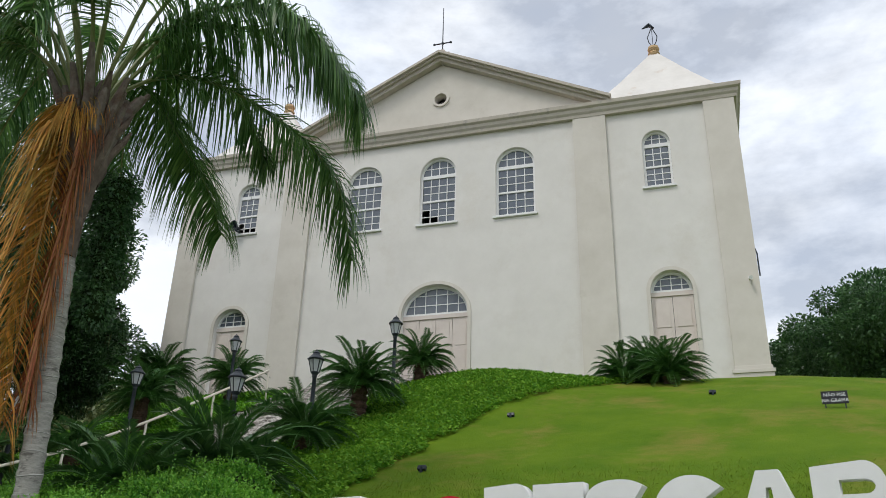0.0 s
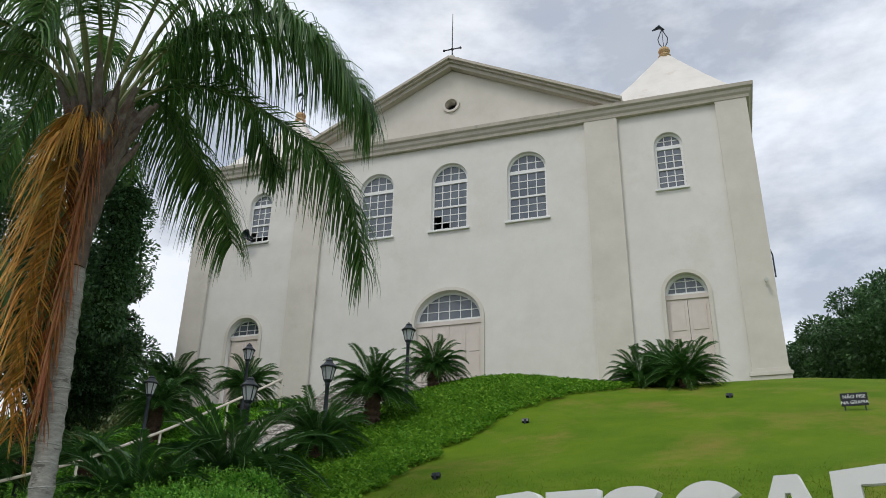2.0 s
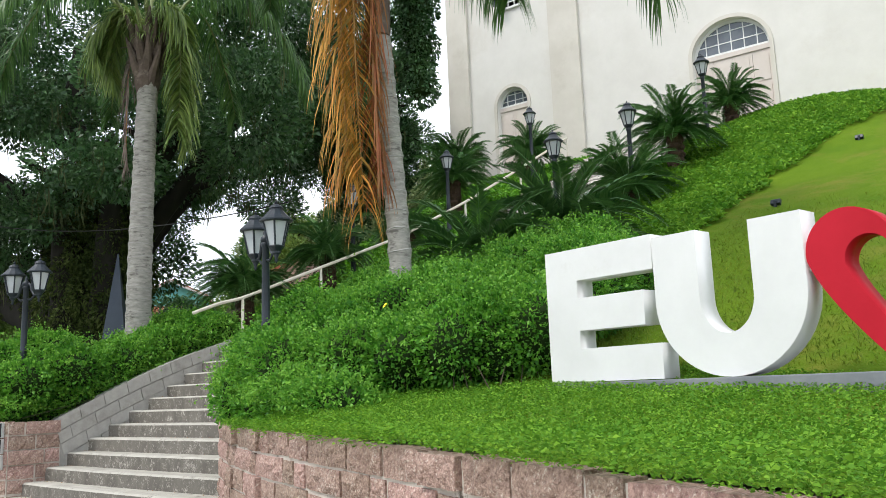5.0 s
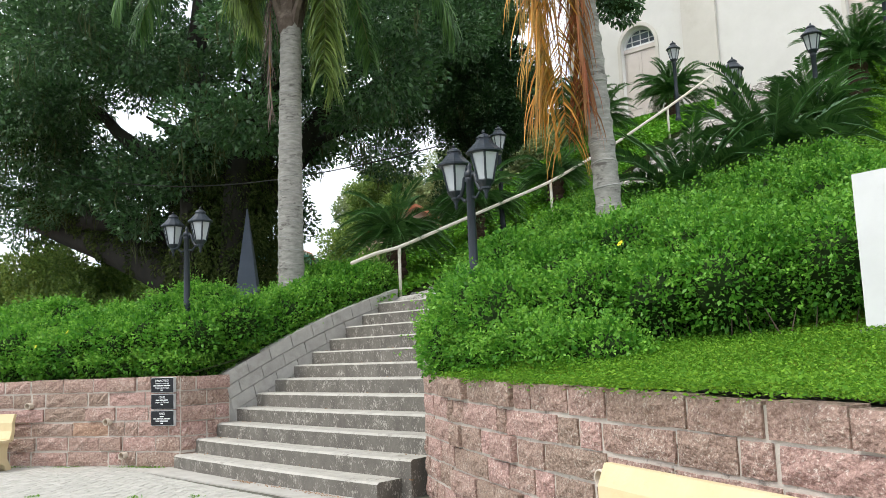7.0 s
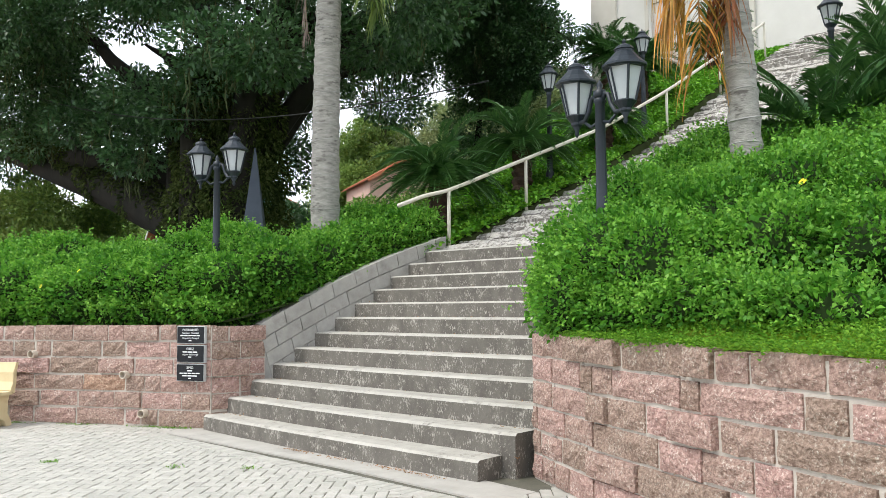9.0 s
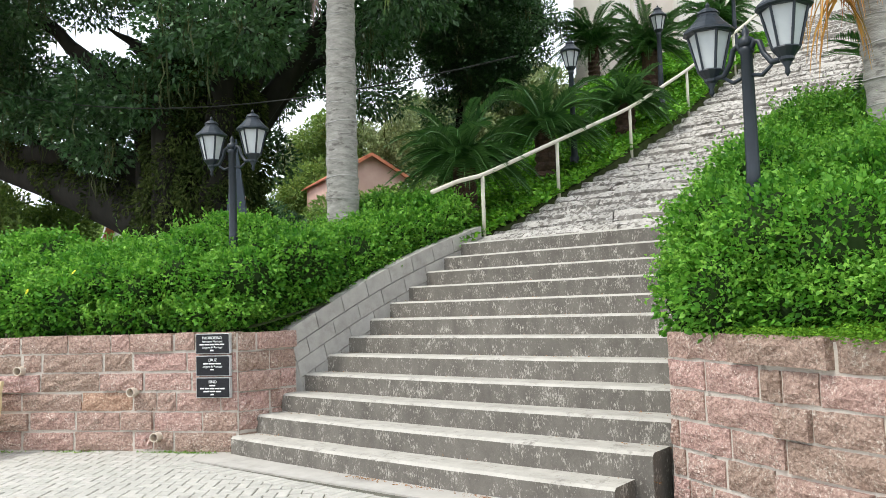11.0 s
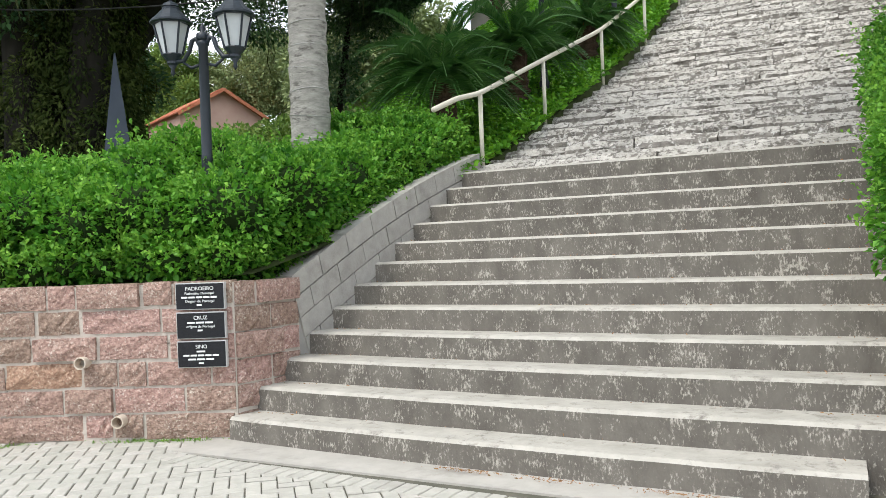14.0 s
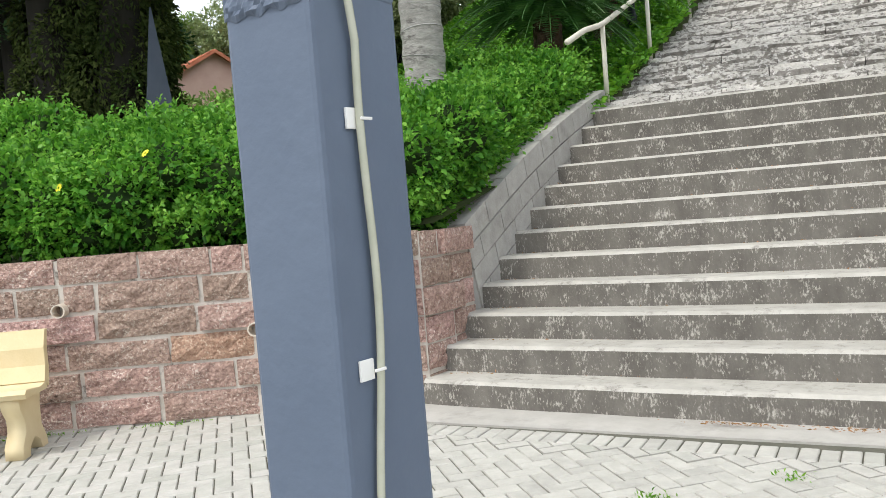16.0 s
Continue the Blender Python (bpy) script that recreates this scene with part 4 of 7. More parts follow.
bmesh.ops.recalc_face_normals(bm, faces=bm.faces[:])
bw = tagged(part("block_wall", bm, M_BLOCKJOINT), "sloping wall of grey concrete blocks beside the stairs", "wall", kind="structure")
for r in range(4):
    s = -0.2 * (r % 2)
    while s < BL:
        a, b = max(0.0, s) + 0.005, min(BL, s + 0.4) - 0.005
        if b - a > 0.05:
            bm = bmesh.new()
            z0, z1 = -0.205 * (r + 1) + 0.005, -0.205 * r - (0.0 if r == 0 else 0.005)
            sh = 0.06 * r
            vs = []
            for o in (-0.006 - random.uniform(0, 0.006), 0.2):
                for ss, zz in ((a + sh, z0), (b + sh, z0), (b + sh - 0.05, z1), (a + sh - 0.05, z1)):
                    ss = min(BL + 0.01, max(-0.02, ss))
                    vs.append(bm.verts.new(B0 + bdir * ss + bleft * o + Vector((0, 0, bow(ss) + zz + (0.006 if r == 0 else 0)))))
            for f in ((0, 1, 2, 3), (7, 6, 5, 4), (0, 4, 5, 1), (1, 5, 6, 2), (2, 6, 7, 3), (3, 7, 4, 0)):
                bm.faces.new([vs[i] for i in f])
            bmesh.ops.recalc_face_normals(bm, faces=bm.faces[:])
            part("block", bm, M_BLOCK, bw)
        s += 0.4


# ---- plaques and drain pipes on the west wall ----
def on_west(x, out=0.0):
    a, b = Vector((-15.26, 6.2)), Vector((-14.08, 6.66))
    d = (b - a).normalized()
    f = (x - a.x) / d.x
    p = a + d * f
    n = Vector((d.y, -d.x))
    return p + n * out, math.atan2(d.y, d.x)


def words(text, size, parent, m, material, name="lettering"):
    cu = bpy.data.curves.new("words", "FONT")
    cu.body, cu.size, cu.align_x, cu.extrude = text, size, "CENTER", 0.0008
    ob = bpy.data.objects.new("words", cu)
    scene.collection.objects.link(ob)
    me = bpy.data.meshes.new_from_object(ob.evaluated_get(bpy.context.evaluated_depsgraph_get()))
    bpy.data.objects.remove(ob)
    bpy.data.curves.remove(cu)
    me.transform(m @ Matrix.Rotation(radians(90), 4, "X"))
    return place(name, me, material, parent)


for k, (z, head, lines) in enumerate(((1.008, "PADROEIRO", ("Padroeiro Municipal", 0.30, "Origem de Portugal", 0.05)), (0.775, "CRUZ", (0.22, "origem de Portugal", 0.05)), (0.545, "SINO", (0.08, 0.30, 0.22, 0.05)))):
    p, a = on_west(-14.315, 0.055)
    pl = thing("plaque", pose(p.x, p.y, z, 0, 0, math.degrees(a)), "black engraved plaque with white lettering fixed to the granite wall", "plaque", "plaques on the wall")
    bm = bmesh.new()
    box(bm, -0.2, 0.2, 0.0, 0.05, -0.107, 0.107, 0.003)
    part("rim", bm, M_PLAQUEEDGE, pl, "thin pale metal rim")
    bm = bmesh.new()
    box(bm, -0.193, 0.193, -0.006, -0.001, -0.1, 0.1, 0.002)
    part("panel", bm, M_PLAQUE, pl)
    words(head, 0.042, pl, Matrix.Translation((0, -0.008, 0.048)), M_WHITEPAINT)
    zz = 0.014
    for ln in lines:
        if isinstance(ln, str):
            words(ln, 0.03, pl, Matrix.Translation((0, -0.008, zz)), M_WHITEPAINT)
        else:
            bm = bmesh.new()
            n = max(1, int(ln / 0.06))
            for i in range(n):
                x0 = -ln / 2 + ln * i / n
                box(bm, x0, x0 + ln / n - 0.01, -0.0085, -0.0065, zz + 0.002, zz + 0.016)
            part("lettering", bm, M_WHITEPAINT, pl)
        zz -= 0.031


def drain(p, a, z, r=0.052):
    d = thing("drain_pipe", pose(p.x, p.y, z, 0, 0, math.degrees(a)), "short cream plastic drain pipe poking out of the wall", "pipe", "drain pipes in the walls")
    bm = bmesh.new()
    n = 18
    rings = []
    for rr, y in ((r, 0.14), (r, -0.09), (r * 0.84, -0.09), (r * 0.84, 0.12)):
        rings.append([bm.verts.new((rr * math.cos(2 * math.pi * i / n), y, rr * math.sin(2 * math.pi * i / n))) for i in range(n)])
    for s, t in zip(rings, rings[1:]):
        for i in range(n):
            bm.faces.new((s[i], s[(i + 1) % n], t[(i + 1) % n], t[i]))
    bmesh.ops.recalc_face_normals(bm, faces=bm.faces[:])
    part("pipe", bm, M_PVC, d)
    # black disc stands in for the shade inside the pipe
    bm = bmesh.new()
    lathe(bm, [(r * 0.84, 0.0), (0.001, 0.001)], 14, caps=False)
    me_ob = part("bore", bm, M_DARK, d)
    me_ob.data.transform(Matrix.Translation((0, 0.08, 0)) @ Matrix.Rotation(radians(90), 4, "X"))


for x, z in ((-15.24, 0.5), (-14.97, 0.02), (-16.9, 0.75)):
    if x > -15.5:
        p, a = on_west(x)
    else:
        p, a = Vector((-16.5, 5.6)), 0.487
    drain(p, a, z, 0.05)
for s in (3.52,):
    p = Vector((-9.2, 6.35)) + Vector((0.905, -0.426)).normalized() * s
    drain(p, math.atan2(-0.426, 0.905), 0.53, 0.055)

# ---- handrail ----
RAILP = [(-13.62, 9.55, 2.83), (-13.55, 10.05, 3.02), (-13.46, 10.52, 3.14), (-13.25, 12.33, 3.85), (-12.98, 14.54, 4.71), (-12.72, 16.75, 5.80), (-12.46, 19.0, 7.03), (-12.2, 21.26, 8.31)]
rail = thing("handrail", pose(0, 0, 0), "cream-painted steel pipe handrail climbing beside the stairs", "handrail")
bm = bmesh.new()
fine = []
for a, b in zip(RAILP, RAILP[1:]):
    for i in range(6):
        f = i / 6
        fine.append(tuple(a[k] + (b[k] - a[k]) * f for k in range(3)))
fine.append(RAILP[-1])
sm = [fine[0]] + [tuple((fine[i - 1][k] + 2 * fine[i][k] + fine[i + 1][k]) / 4 for k in range(3)) for i in range(1, len(fine) - 1)] + [fine[-1]]
tube(bm, sm, 0.031, 10)
part("rail", bm, M_RAIL, rail, smooth=True)
for p in RAILP[2:]:
    bm = bmesh.new()
    tube(bm, [(p[0], p[1], p[2] - 0.01), (p[0], p[1], min(p[2] - 0.86, stair_z(p[1]) - 0.05))], 0.027, 10)
    part("post", bm, M_RAIL, rail, smooth=True)
rail2 = thing("handrail", pose(0, 0, 0), "cream steel handrail at the upper lawn side of the stairs", "handrail")
bm = bmesh.new()
R2 = [(right_edge(y) + 0.05, y, stair_z(y) + 0.92) for y in (16.4, 18, 19.8, 21.6)]
tube(bm, R2, 0.03, 8)
part("rail", bm, M_RAIL, rail2, smooth=True)
for p in R2:
    bm = bmesh.new()
    tube(bm, [p, (p[0], p[1], p[2] - 1.1)], 0.026, 8)
    part("post", bm, M_RAIL, rail2, smooth=True)


# ---- lanterns ----
def lantern(bm_iron, bm_glass, bm_hat, at, s=1.0):
    """A four-sided tapered street lantern with a domed hat; its foot is at the point."""
    x, y, z = at
    n = 6
    def ring(r, h):
        return [(x + r * s * math.cos(2 * math.pi * (i + 0.5) / n), y + r * s * math.sin(2 * math.pi * (i + 0.5) / n), z + h * s) for i in range(n)]
    lo, hi = ring(0.085, 0.06), ring(0.15, 0.33)
    g0, g1 = [bm_glass.verts.new(p) for p in ring(0.08, 0.06)], [bm_glass.verts.new(p) for p in ring(0.143, 0.33)]
    for i in range(n):
        bm_glass.faces.new((g0[i], g0[(i + 1) % n], g1[(i + 1) % n], g1[i]))
    bm_glass.faces.new(list(reversed(g0)))
    bm_glass.faces.new(g1)
    bars = [tube(bmesh.new(), [lo[i], hi[i]], 0.011 * s, 4) for i in range(n)]
    lathe(bm_iron, [(0.02, -0.05), (0.05, -0.02), (0.05, 0.0), (0.075, 0.03), (0.095, 0.055), (0.09, 0.065)], n * 2, at)
    lathe(bm_hat, [(r * s, h * s) for r, h in ((0.165, 0.325), (0.185, 0.335), (0.185, 0.35), (0.13, 0.40), (0.09, 0.445), (0.075, 0.46), (0.075, 0.475), (0.085, 0.48), (0.06, 0.51), (0.03, 0.525), (0.012, 0.53), (0.018, 0.55), (0.002, 0.575))], 12, at)
    return bars


def pole_profile(h):
    return [(0.10, 0), (0.105, 0.05), (0.085, 0.08), (0.075, 0.22), (0.085, 0.25), (0.062, 0.29), (0.056, 0.36), (0.05, h * 0.5), (0.055, h * 0.5 + 0.02), (0.048, h * 0.5 + 0.05), (0.042, h - 0.06), (0.058, h - 0.04), (0.04, h)]


def single_lamp(x, y, top, base):
    h = top - base - 0.575
    lamp = thing("street_lamp", pose(x, y, base), "dark iron single lantern on a slim post beside the stairs", "street lamp", "single lanterns on the hill")
    bm = bmesh.new()
    lathe(bm, pole_profile(h), 14)
    part("pole", bm, M_IRON, lamp, smooth=True)
    bi, bg, bh = bmesh.new(), bmesh.new(), bmesh.new()
    bars = lantern(bi, bg, bh, (0, 0, h + 0.0))
    l = part("lantern", bi, M_IRON, lamp)
    for b in bars:
        part("glazing_bar", b, M_IRON, l)
    part("hat", bh, M_IRON, l)
    part("glass", bg, M_LAMPGLASS, l, "frosted lantern glass")


for x, y, top, base in ((-13.72, 13.81, 5.95, 3.58), (-13.29, 16.85, 7.28, 4.98), (-12.79, 20.24, 9.15, 6.8), (-7.51, 19.2, 8.92, 6.35), (-7.93, 15.66, 6.93, 4.7), (-8.72, 13.94, 6.1, 3.9)):
    single_lamp(x, y, top, base)


def double_lamp(x, y, top, base, turn):
    lamp = thing("double_street_lamp", pose(x, y, base, 0, 0, turn), "dark iron lamp post with two lanterns on scrolled arms", "street lamp", "double lanterns beside the stairs")
    H = top - base
    hp = H - 0.42
    bm = bmesh.new()
    lathe(bm, pole_profile(hp), 16)
    lathe(bm, [(0.045, hp - 0.01), (0.06, hp + 0.01), (0.055, hp + 0.05), (0.02, hp + 0.07), (0.03, hp + 0.1), (0.004, hp + 0.15)], 12)
    part("pole", bm, M_IRON, lamp, smooth=True)
    for s in (-1, 1):
        bm = bmesh.new()
        tube(bm, [(s * 0.03, 0, hp - 0.05), (s * 0.07, 0, hp + 0.02), (s * 0.11, 0, hp + 0.0), (s * 0.14, 0, hp - 0.09), (s * 0.2, 0, hp - 0.17), (s * 0.27, 0, hp - 0.17), (s * 0.31, 0, hp - 0.12)], [0.02, 0.022, 0.022, 0.02, 0.022, 0.022, 0.024], 7)
        tube(bm, [(s * 0.04, 0, hp - 0.22), (s * 0.12, 0, hp - 0.24), (s * 0.2, 0, hp - 0.185)], [0.014, 0.016, 0.012], 6)
        lathe(bm, [(0.002, -0.16), (0.02, -0.13), (0.014, -0.1), (0.035, -0.06), (0.03, 0.0)], 10, (s * 0.315, 0, hp - 0.14))
        part("arm", bm, M_IRON, lamp, smooth=True)
        bi, bg, bh = bmesh.new(), bmesh.new(), bmesh.new()
        bars = lantern(bi, bg, bh, (s * 0.315, 0, H - 0.585), 1.02)
        l = part("lantern", bi, M_IRON, lamp)
        for b in bars:
            part("glazing_bar", b, M_IRON, l)
        part("hat", bh, M_IRON, l)
        part("glass", bg, M_LAMPGLASS, l, "frosted lantern glass")


double_lamp(-8.71, 6.85, 3.53, 1.15, -20)
double_lamp(-14.73, 7.17, 3.67, 1.1, 9)

# ---- big letters ----
LA = -14.0
SIGN = Matrix.Translation((-5.03, 6.78, 1.375)) @ Matrix.Rotation(radians(LA), 4, "Z")


def L_E(w, h, t, st):
    m = h / 2
    return [[(0, 0), (w, 0), (w, st), (t, st), (t, m - st / 2), (w * 0.88, m - st / 2), (w * 0.88, m + st / 2), (t, m + st / 2), (t, h - st), (w * 0.97, h - st), (w * 0.97, h), (0, h)]]


def L_U(w, h, t):
    r = w / 2
    return [[(0, h), (0, r * 0.95)] + arc(r, r * 0.95, r, r * 0.95, 180, 360, 24)[1:] + [(w, h), (w - t, h), (w - t, r * 0.95)] + arc(r, r * 0.95, r - t, r * 0.95 - t * 0.8, 360, 180, 20)[1:] + [(t, h)]]


def L_P(w, h, t, leg=False):
    b = h * 0.42
    c = (h + b) / 2
    R = (h - b) / 2
    o = [(0, 0), (t, 0), (t, b * 0.9)]
    if leg:
        o += [(t + 0.12 * w, b * 0.9), (w - t * 1.15, 0), (w + 0.02, 0), (w * 0.78, b * 0.95)]
    o += arc(w - R * 0.95, c, R * 0.95, R + (0.05 * h if leg else 0.04 * h), -75, 90, 12)
    o += [(0, h)]
    hole = [(t, c - R * 0.33), (w - R * 0.95, c - R * 0.33)] + arc(w - R * 0.95, c, R * 0.42, R * 0.33, -90, 90, 8)[1:] + [(t, c + R * 0.33)]
    return [o, hole]


def L_B(w, h, t):
    m = h * 0.5
    o = [(0, 0), (w * 0.62, 0)] + arc(w * 0.66, m * 0.52, w * 0.34, m * 0.52, -90, 62, 10) + arc(w * 0.62, m + (h - m) * 0.52, w * 0.33, (h - m) * 0.48, -50, 90, 10) + [(0, h)]
    k = 0.11 * h
    h1 = [(t, k + 0.02), (w * 0.6, k + 0.02)] + arc(w * 0.6, (k + m) / 2, w * 0.13, (m - k) / 2 - 0.02, -90, 90, 8) + [(t, m - k * 0.25)]
    h2 = [(t, m + k * 0.75), (w * 0.57, m + k * 0.75)] + arc(w * 0.57, (h + m) / 2, w * 0.12, (h - m) / 2 - k * 0.9, -90, 90, 8) + [(t, h - k - 0.01)]
    return [o, h1, h2]


def L_A(w, h, t):
    a = w * 0.36
    o = [(0, 0), (t, 0), (t + w * 0.045, h * 0.16), (w - t - w * 0.045, h * 0.16), (w - t, 0), (w, 0), (w - a, h), (a, h)]
    return [o, [(t + w * 0.12, h * 0.36), (w - t - w * 0.12, h * 0.36), (w / 2 + 0.015, h * 0.76), (w / 2 - 0.015, h * 0.76)]]


def L_V(w, h, t):
    return [[(w * 0.34, 0), (w * 0.66, 0), (w, h), (w - t, h), (w / 2, h * 0.3), (t, h), (0, h)]]


def L_C(w, h, t):
    return [arc(w / 2, h / 2, w / 2, h / 2, 38, 322, 30) + arc(w / 2, h / 2, w / 2 - t, h / 2 - t * 0.9, 316, 44, 24)]


def L_S(w, h, t):
    k = t * 0.8
    ry, rx = (h - k) / 4, (w - t) / 2
    c = arc(w / 2, h - k / 2 - ry, rx, ry, 28, 270, 18) + arc(w / 2, k / 2 + ry, rx, ry, 90, -152, 18)[1:]
    a, b = [], []
    for i, (x, y) in enumerate(c):
        p, q = c[max(0, i - 1)], c[min(len(c) - 1, i + 1)]
        d = Vector((q[0] - p[0], q[1] - p[1])).normalized()
        e = (k + (t - k) * abs(d.y)) / 2
        a.append((x - d.y * e, y + d.x * e))
        b.append((x + d.y * e, y - d.x * e))
    return a, b


def ribbon(a, b, depth):
    """A swept letter stroke between two edges, depth thick."""
    bm = bmesh.new()
    q = [[bm.verts.new((x, y, z)) for x, z in e] for e, y in ((a, 0), (b, 0), (a, depth), (b, depth))]
    for i in range(len(a) - 1):
        for m, n in ((0, 1), (1, 3), (3, 2), (2, 0)):
            bm.faces.new((q[m][i], q[n][i], q[n][i + 1], q[m][i + 1]))
    for i in (0, -1):
        bm.faces.new((q[0][i], q[1][i], q[3][i], q[2][i]))
    bmesh.ops.recalc_face_normals(bm, faces=bm.faces[:])
    me = bpy.data.meshes.new("stroke")
    bm.to_mesh(me)
    bm.free()
    return me


def L_HEART(w, h):
    """Two round lobes and a soft point."""
    def heart(cx, z0, hw, hh, bulge, n=16):
        r = hw * 0.52
        lc = hw - r
        zc = z0 + hh - r
        right = [(cx, zc + r * 0.46)] + arc(cx + lc, zc, r, r, 142, -8, n)
        right += [(cx + hw * (1 - f ** bulge) * 0.985, zc - r * 0.14 - (zc - r * 0.14 - z0) * f ** 0.97) for f in np.linspace(0.12, 1, 12)]
        left = [(2 * cx - x, z) for x, z in reversed(right[1:-1])]
        return right + left
    return [heart(w / 2, 0.0, w / 2, h, 1.3), heart(w / 2 + 0.005, 0.215, 0.285, 0.625, 1.2)]


def big_letter(name, outlines, u, z, depth, label, material=M_LETTER, bevel=0.006):
    t = new(name)
    t.matrix_world = SIGN @ Matrix.Translation((u, 0, z))
    tagged(t, label, "sign letter", "big letters on the lawn")
    me = ribbon(*outlines, depth) if isinstance(outlines, tuple) else solid(outlines, depth, 0.0)
    place("body", me, material, t)
    return t


WL = "thick white-painted cut-out capital letter standing on the lawn"
big_letter("letter_e", L_E(1.15, 1.11, 0.345, 0.27), 0, 0, 0.2, WL)
big_letter("letter_u", L_U(1.2, 1.08, 0.385), 1.125, -0.005, 0.2, WL)
big_letter("heart", L_HEART(1.06, 1.03), 2.335, 0.005, 0.2, "thick red-painted heart cut-out between the white letters", M_RED)
SL = "small white-painted cut-out capital letter in the upper row"
h2 = 0.425
for nm, o, u in (("letter_p", L_P(0.36, h2, 0.15), 3.41), ("letter_e", L_E(0.38, h2, 0.15, 0.105), 3.79), ("letter_s", L_S(0.45, h2, 0.142), 4.165), ("letter_c", L_C(0.47, h2, 0.175), 4.63), ("letter_a", L_A(0.46, h2, 0.14), 5.1), ("letter_r", L_P(0.4, h2, 0.15, True), 5.57)):
    big_letter(nm, o, u, 0.65, 0.1, SL)
ML = "white-painted cut-out capital letter in the lower row"
for nm, o, u in (("letter_b", L_B(0.6, 0.6, 0.19), 3.41), ("letter_r", L_P(0.58, 0.6, 0.2, True), 4.03), ("letter_a", L_A(0.62, 0.6, 0.19), 4.62), ("letter_v", L_V(0.62, 0.6, 0.2), 5.26)):
    big_letter(nm, o, u, 0.0, 0.16, ML)
pl = thing("sign_plinth", SIGN, "low grey concrete strip under the big letters", "plinth")
bm = bmesh.new()
box(bm, -0.02, 6.2, -0.06, 0.34, -0.16, -0.006, 0.008)
part("strip", bm, M_PLINTH, pl)
for u in (3.5, 3.92, 4.35, 4.8, 5.3, 5.75):
    bm = bmesh.new()
    box(bm, u - 0.012, u + 0.012, 0.04, 0.07, 0.58, 0.66)
    box(bm, u - 0.03, u - 0.02, 0.04, 0.07, 0.585, 0.66)
    part("bracket", bm, M_PLAQUEEDGE, pl)
for u, zz in ((1.14, 0.95), (2.33, 0.67)):
    bm = bmesh.new()
    tube(bm, [(u - 0.05, 0.05, zz), (u + 0.06, 0.05, zz)], 0.012, 6)
    part("tie_rod", bm, M_PLAQUEEDGE, pl)


# ---- grey post with a taped cable ----
post = thing("post", pose(-12.085, 2.176, GROUND, 0, 0, -14), "tall blue-grey painted square post with a clear cable tube", "post")
HP = 0.083
bm = bmesh.new()
box(bm, -HP, HP, -HP, HP, -0.02, 1.78, 0.008)
part("shaft", bm, M_POST, post)
bm = bmesh.new()
box(bm, -HP - 0.0015, HP + 0.0015, -HP - 0.0015, HP + 0.0015, 1.715, 3.6, 0.008)
for v in bm.verts:
    if v.co.z < 1.74:
        v.co.z += 0.02 * noise.noise(v.co * 40)
part("upper_shaft", bm, M_POST, post)
bm = bmesh.new()
cp = [(HP + 0.009, -0.022 + 0.012 * math.sin(z * 4.6 + 0.5) + 0.008 * math.sin(z * 11), z) for z in np.linspace(0.0, 1.66, 60)] + [(HP + 0.011, -0.025, z) for z in (1.72, 2.4, 3.0, 3.5)]
tube(bm, cp, 0.0058, 7)
part("cable_tube", bm, M_CABLE, post, "clear plastic tube with wires", smooth=True)
for z in (1.225, 1.558, 0.72, 2.3):
    bm = bmesh.new()
    x = HP + 0.001 if z < 1.6 else HP + 0.007
    yc = -0.03 + 0.012 * math.sin(z * 4.6 + 0.5)
    box(bm, x, x + 0.004, yc - 0.02, yc + 0.006, z - 0.014, z + 0.014, 0.001)
    box(bm, x + 0.013, x + 0.016, yc - 0.004, yc + 0.017, z - 0.003, z + 0.001, 0.0008)
    part("cable_clip", bm, M_CLIP, post)

# rough strip of old plaster at the joint of the two shafts
bm = bmesh.new()
g = []
for j in range(9):
    row = []
    for i in range(25):
        u, v = -HP + (2 * HP - 0.012) * i / 24, 1.706 + 0.05 * j / 8
        lift = 0.0 if j in (0, 8) or i in (0, 24) else 0.004 + 0.006 * noise.noise((u * 60, v * 70, 3)) + 0.004 * noise.noise((u * 150, v * 150, 9))
        row.append(bm.verts.new((u, -HP - 0.001 - lift, v + (0.008 * noise.noise((u * 45, 0, j)) if j in (0, 8) else 0))))
    g.append(row)
for a, b in zip(g, g[1:]):
    for i in range(24):
        bm.faces.new((a[i], a[i + 1], b[i + 1], b[i]))
part("rough_plaster", bm, M_POST, post, "rough lump of painted plaster")


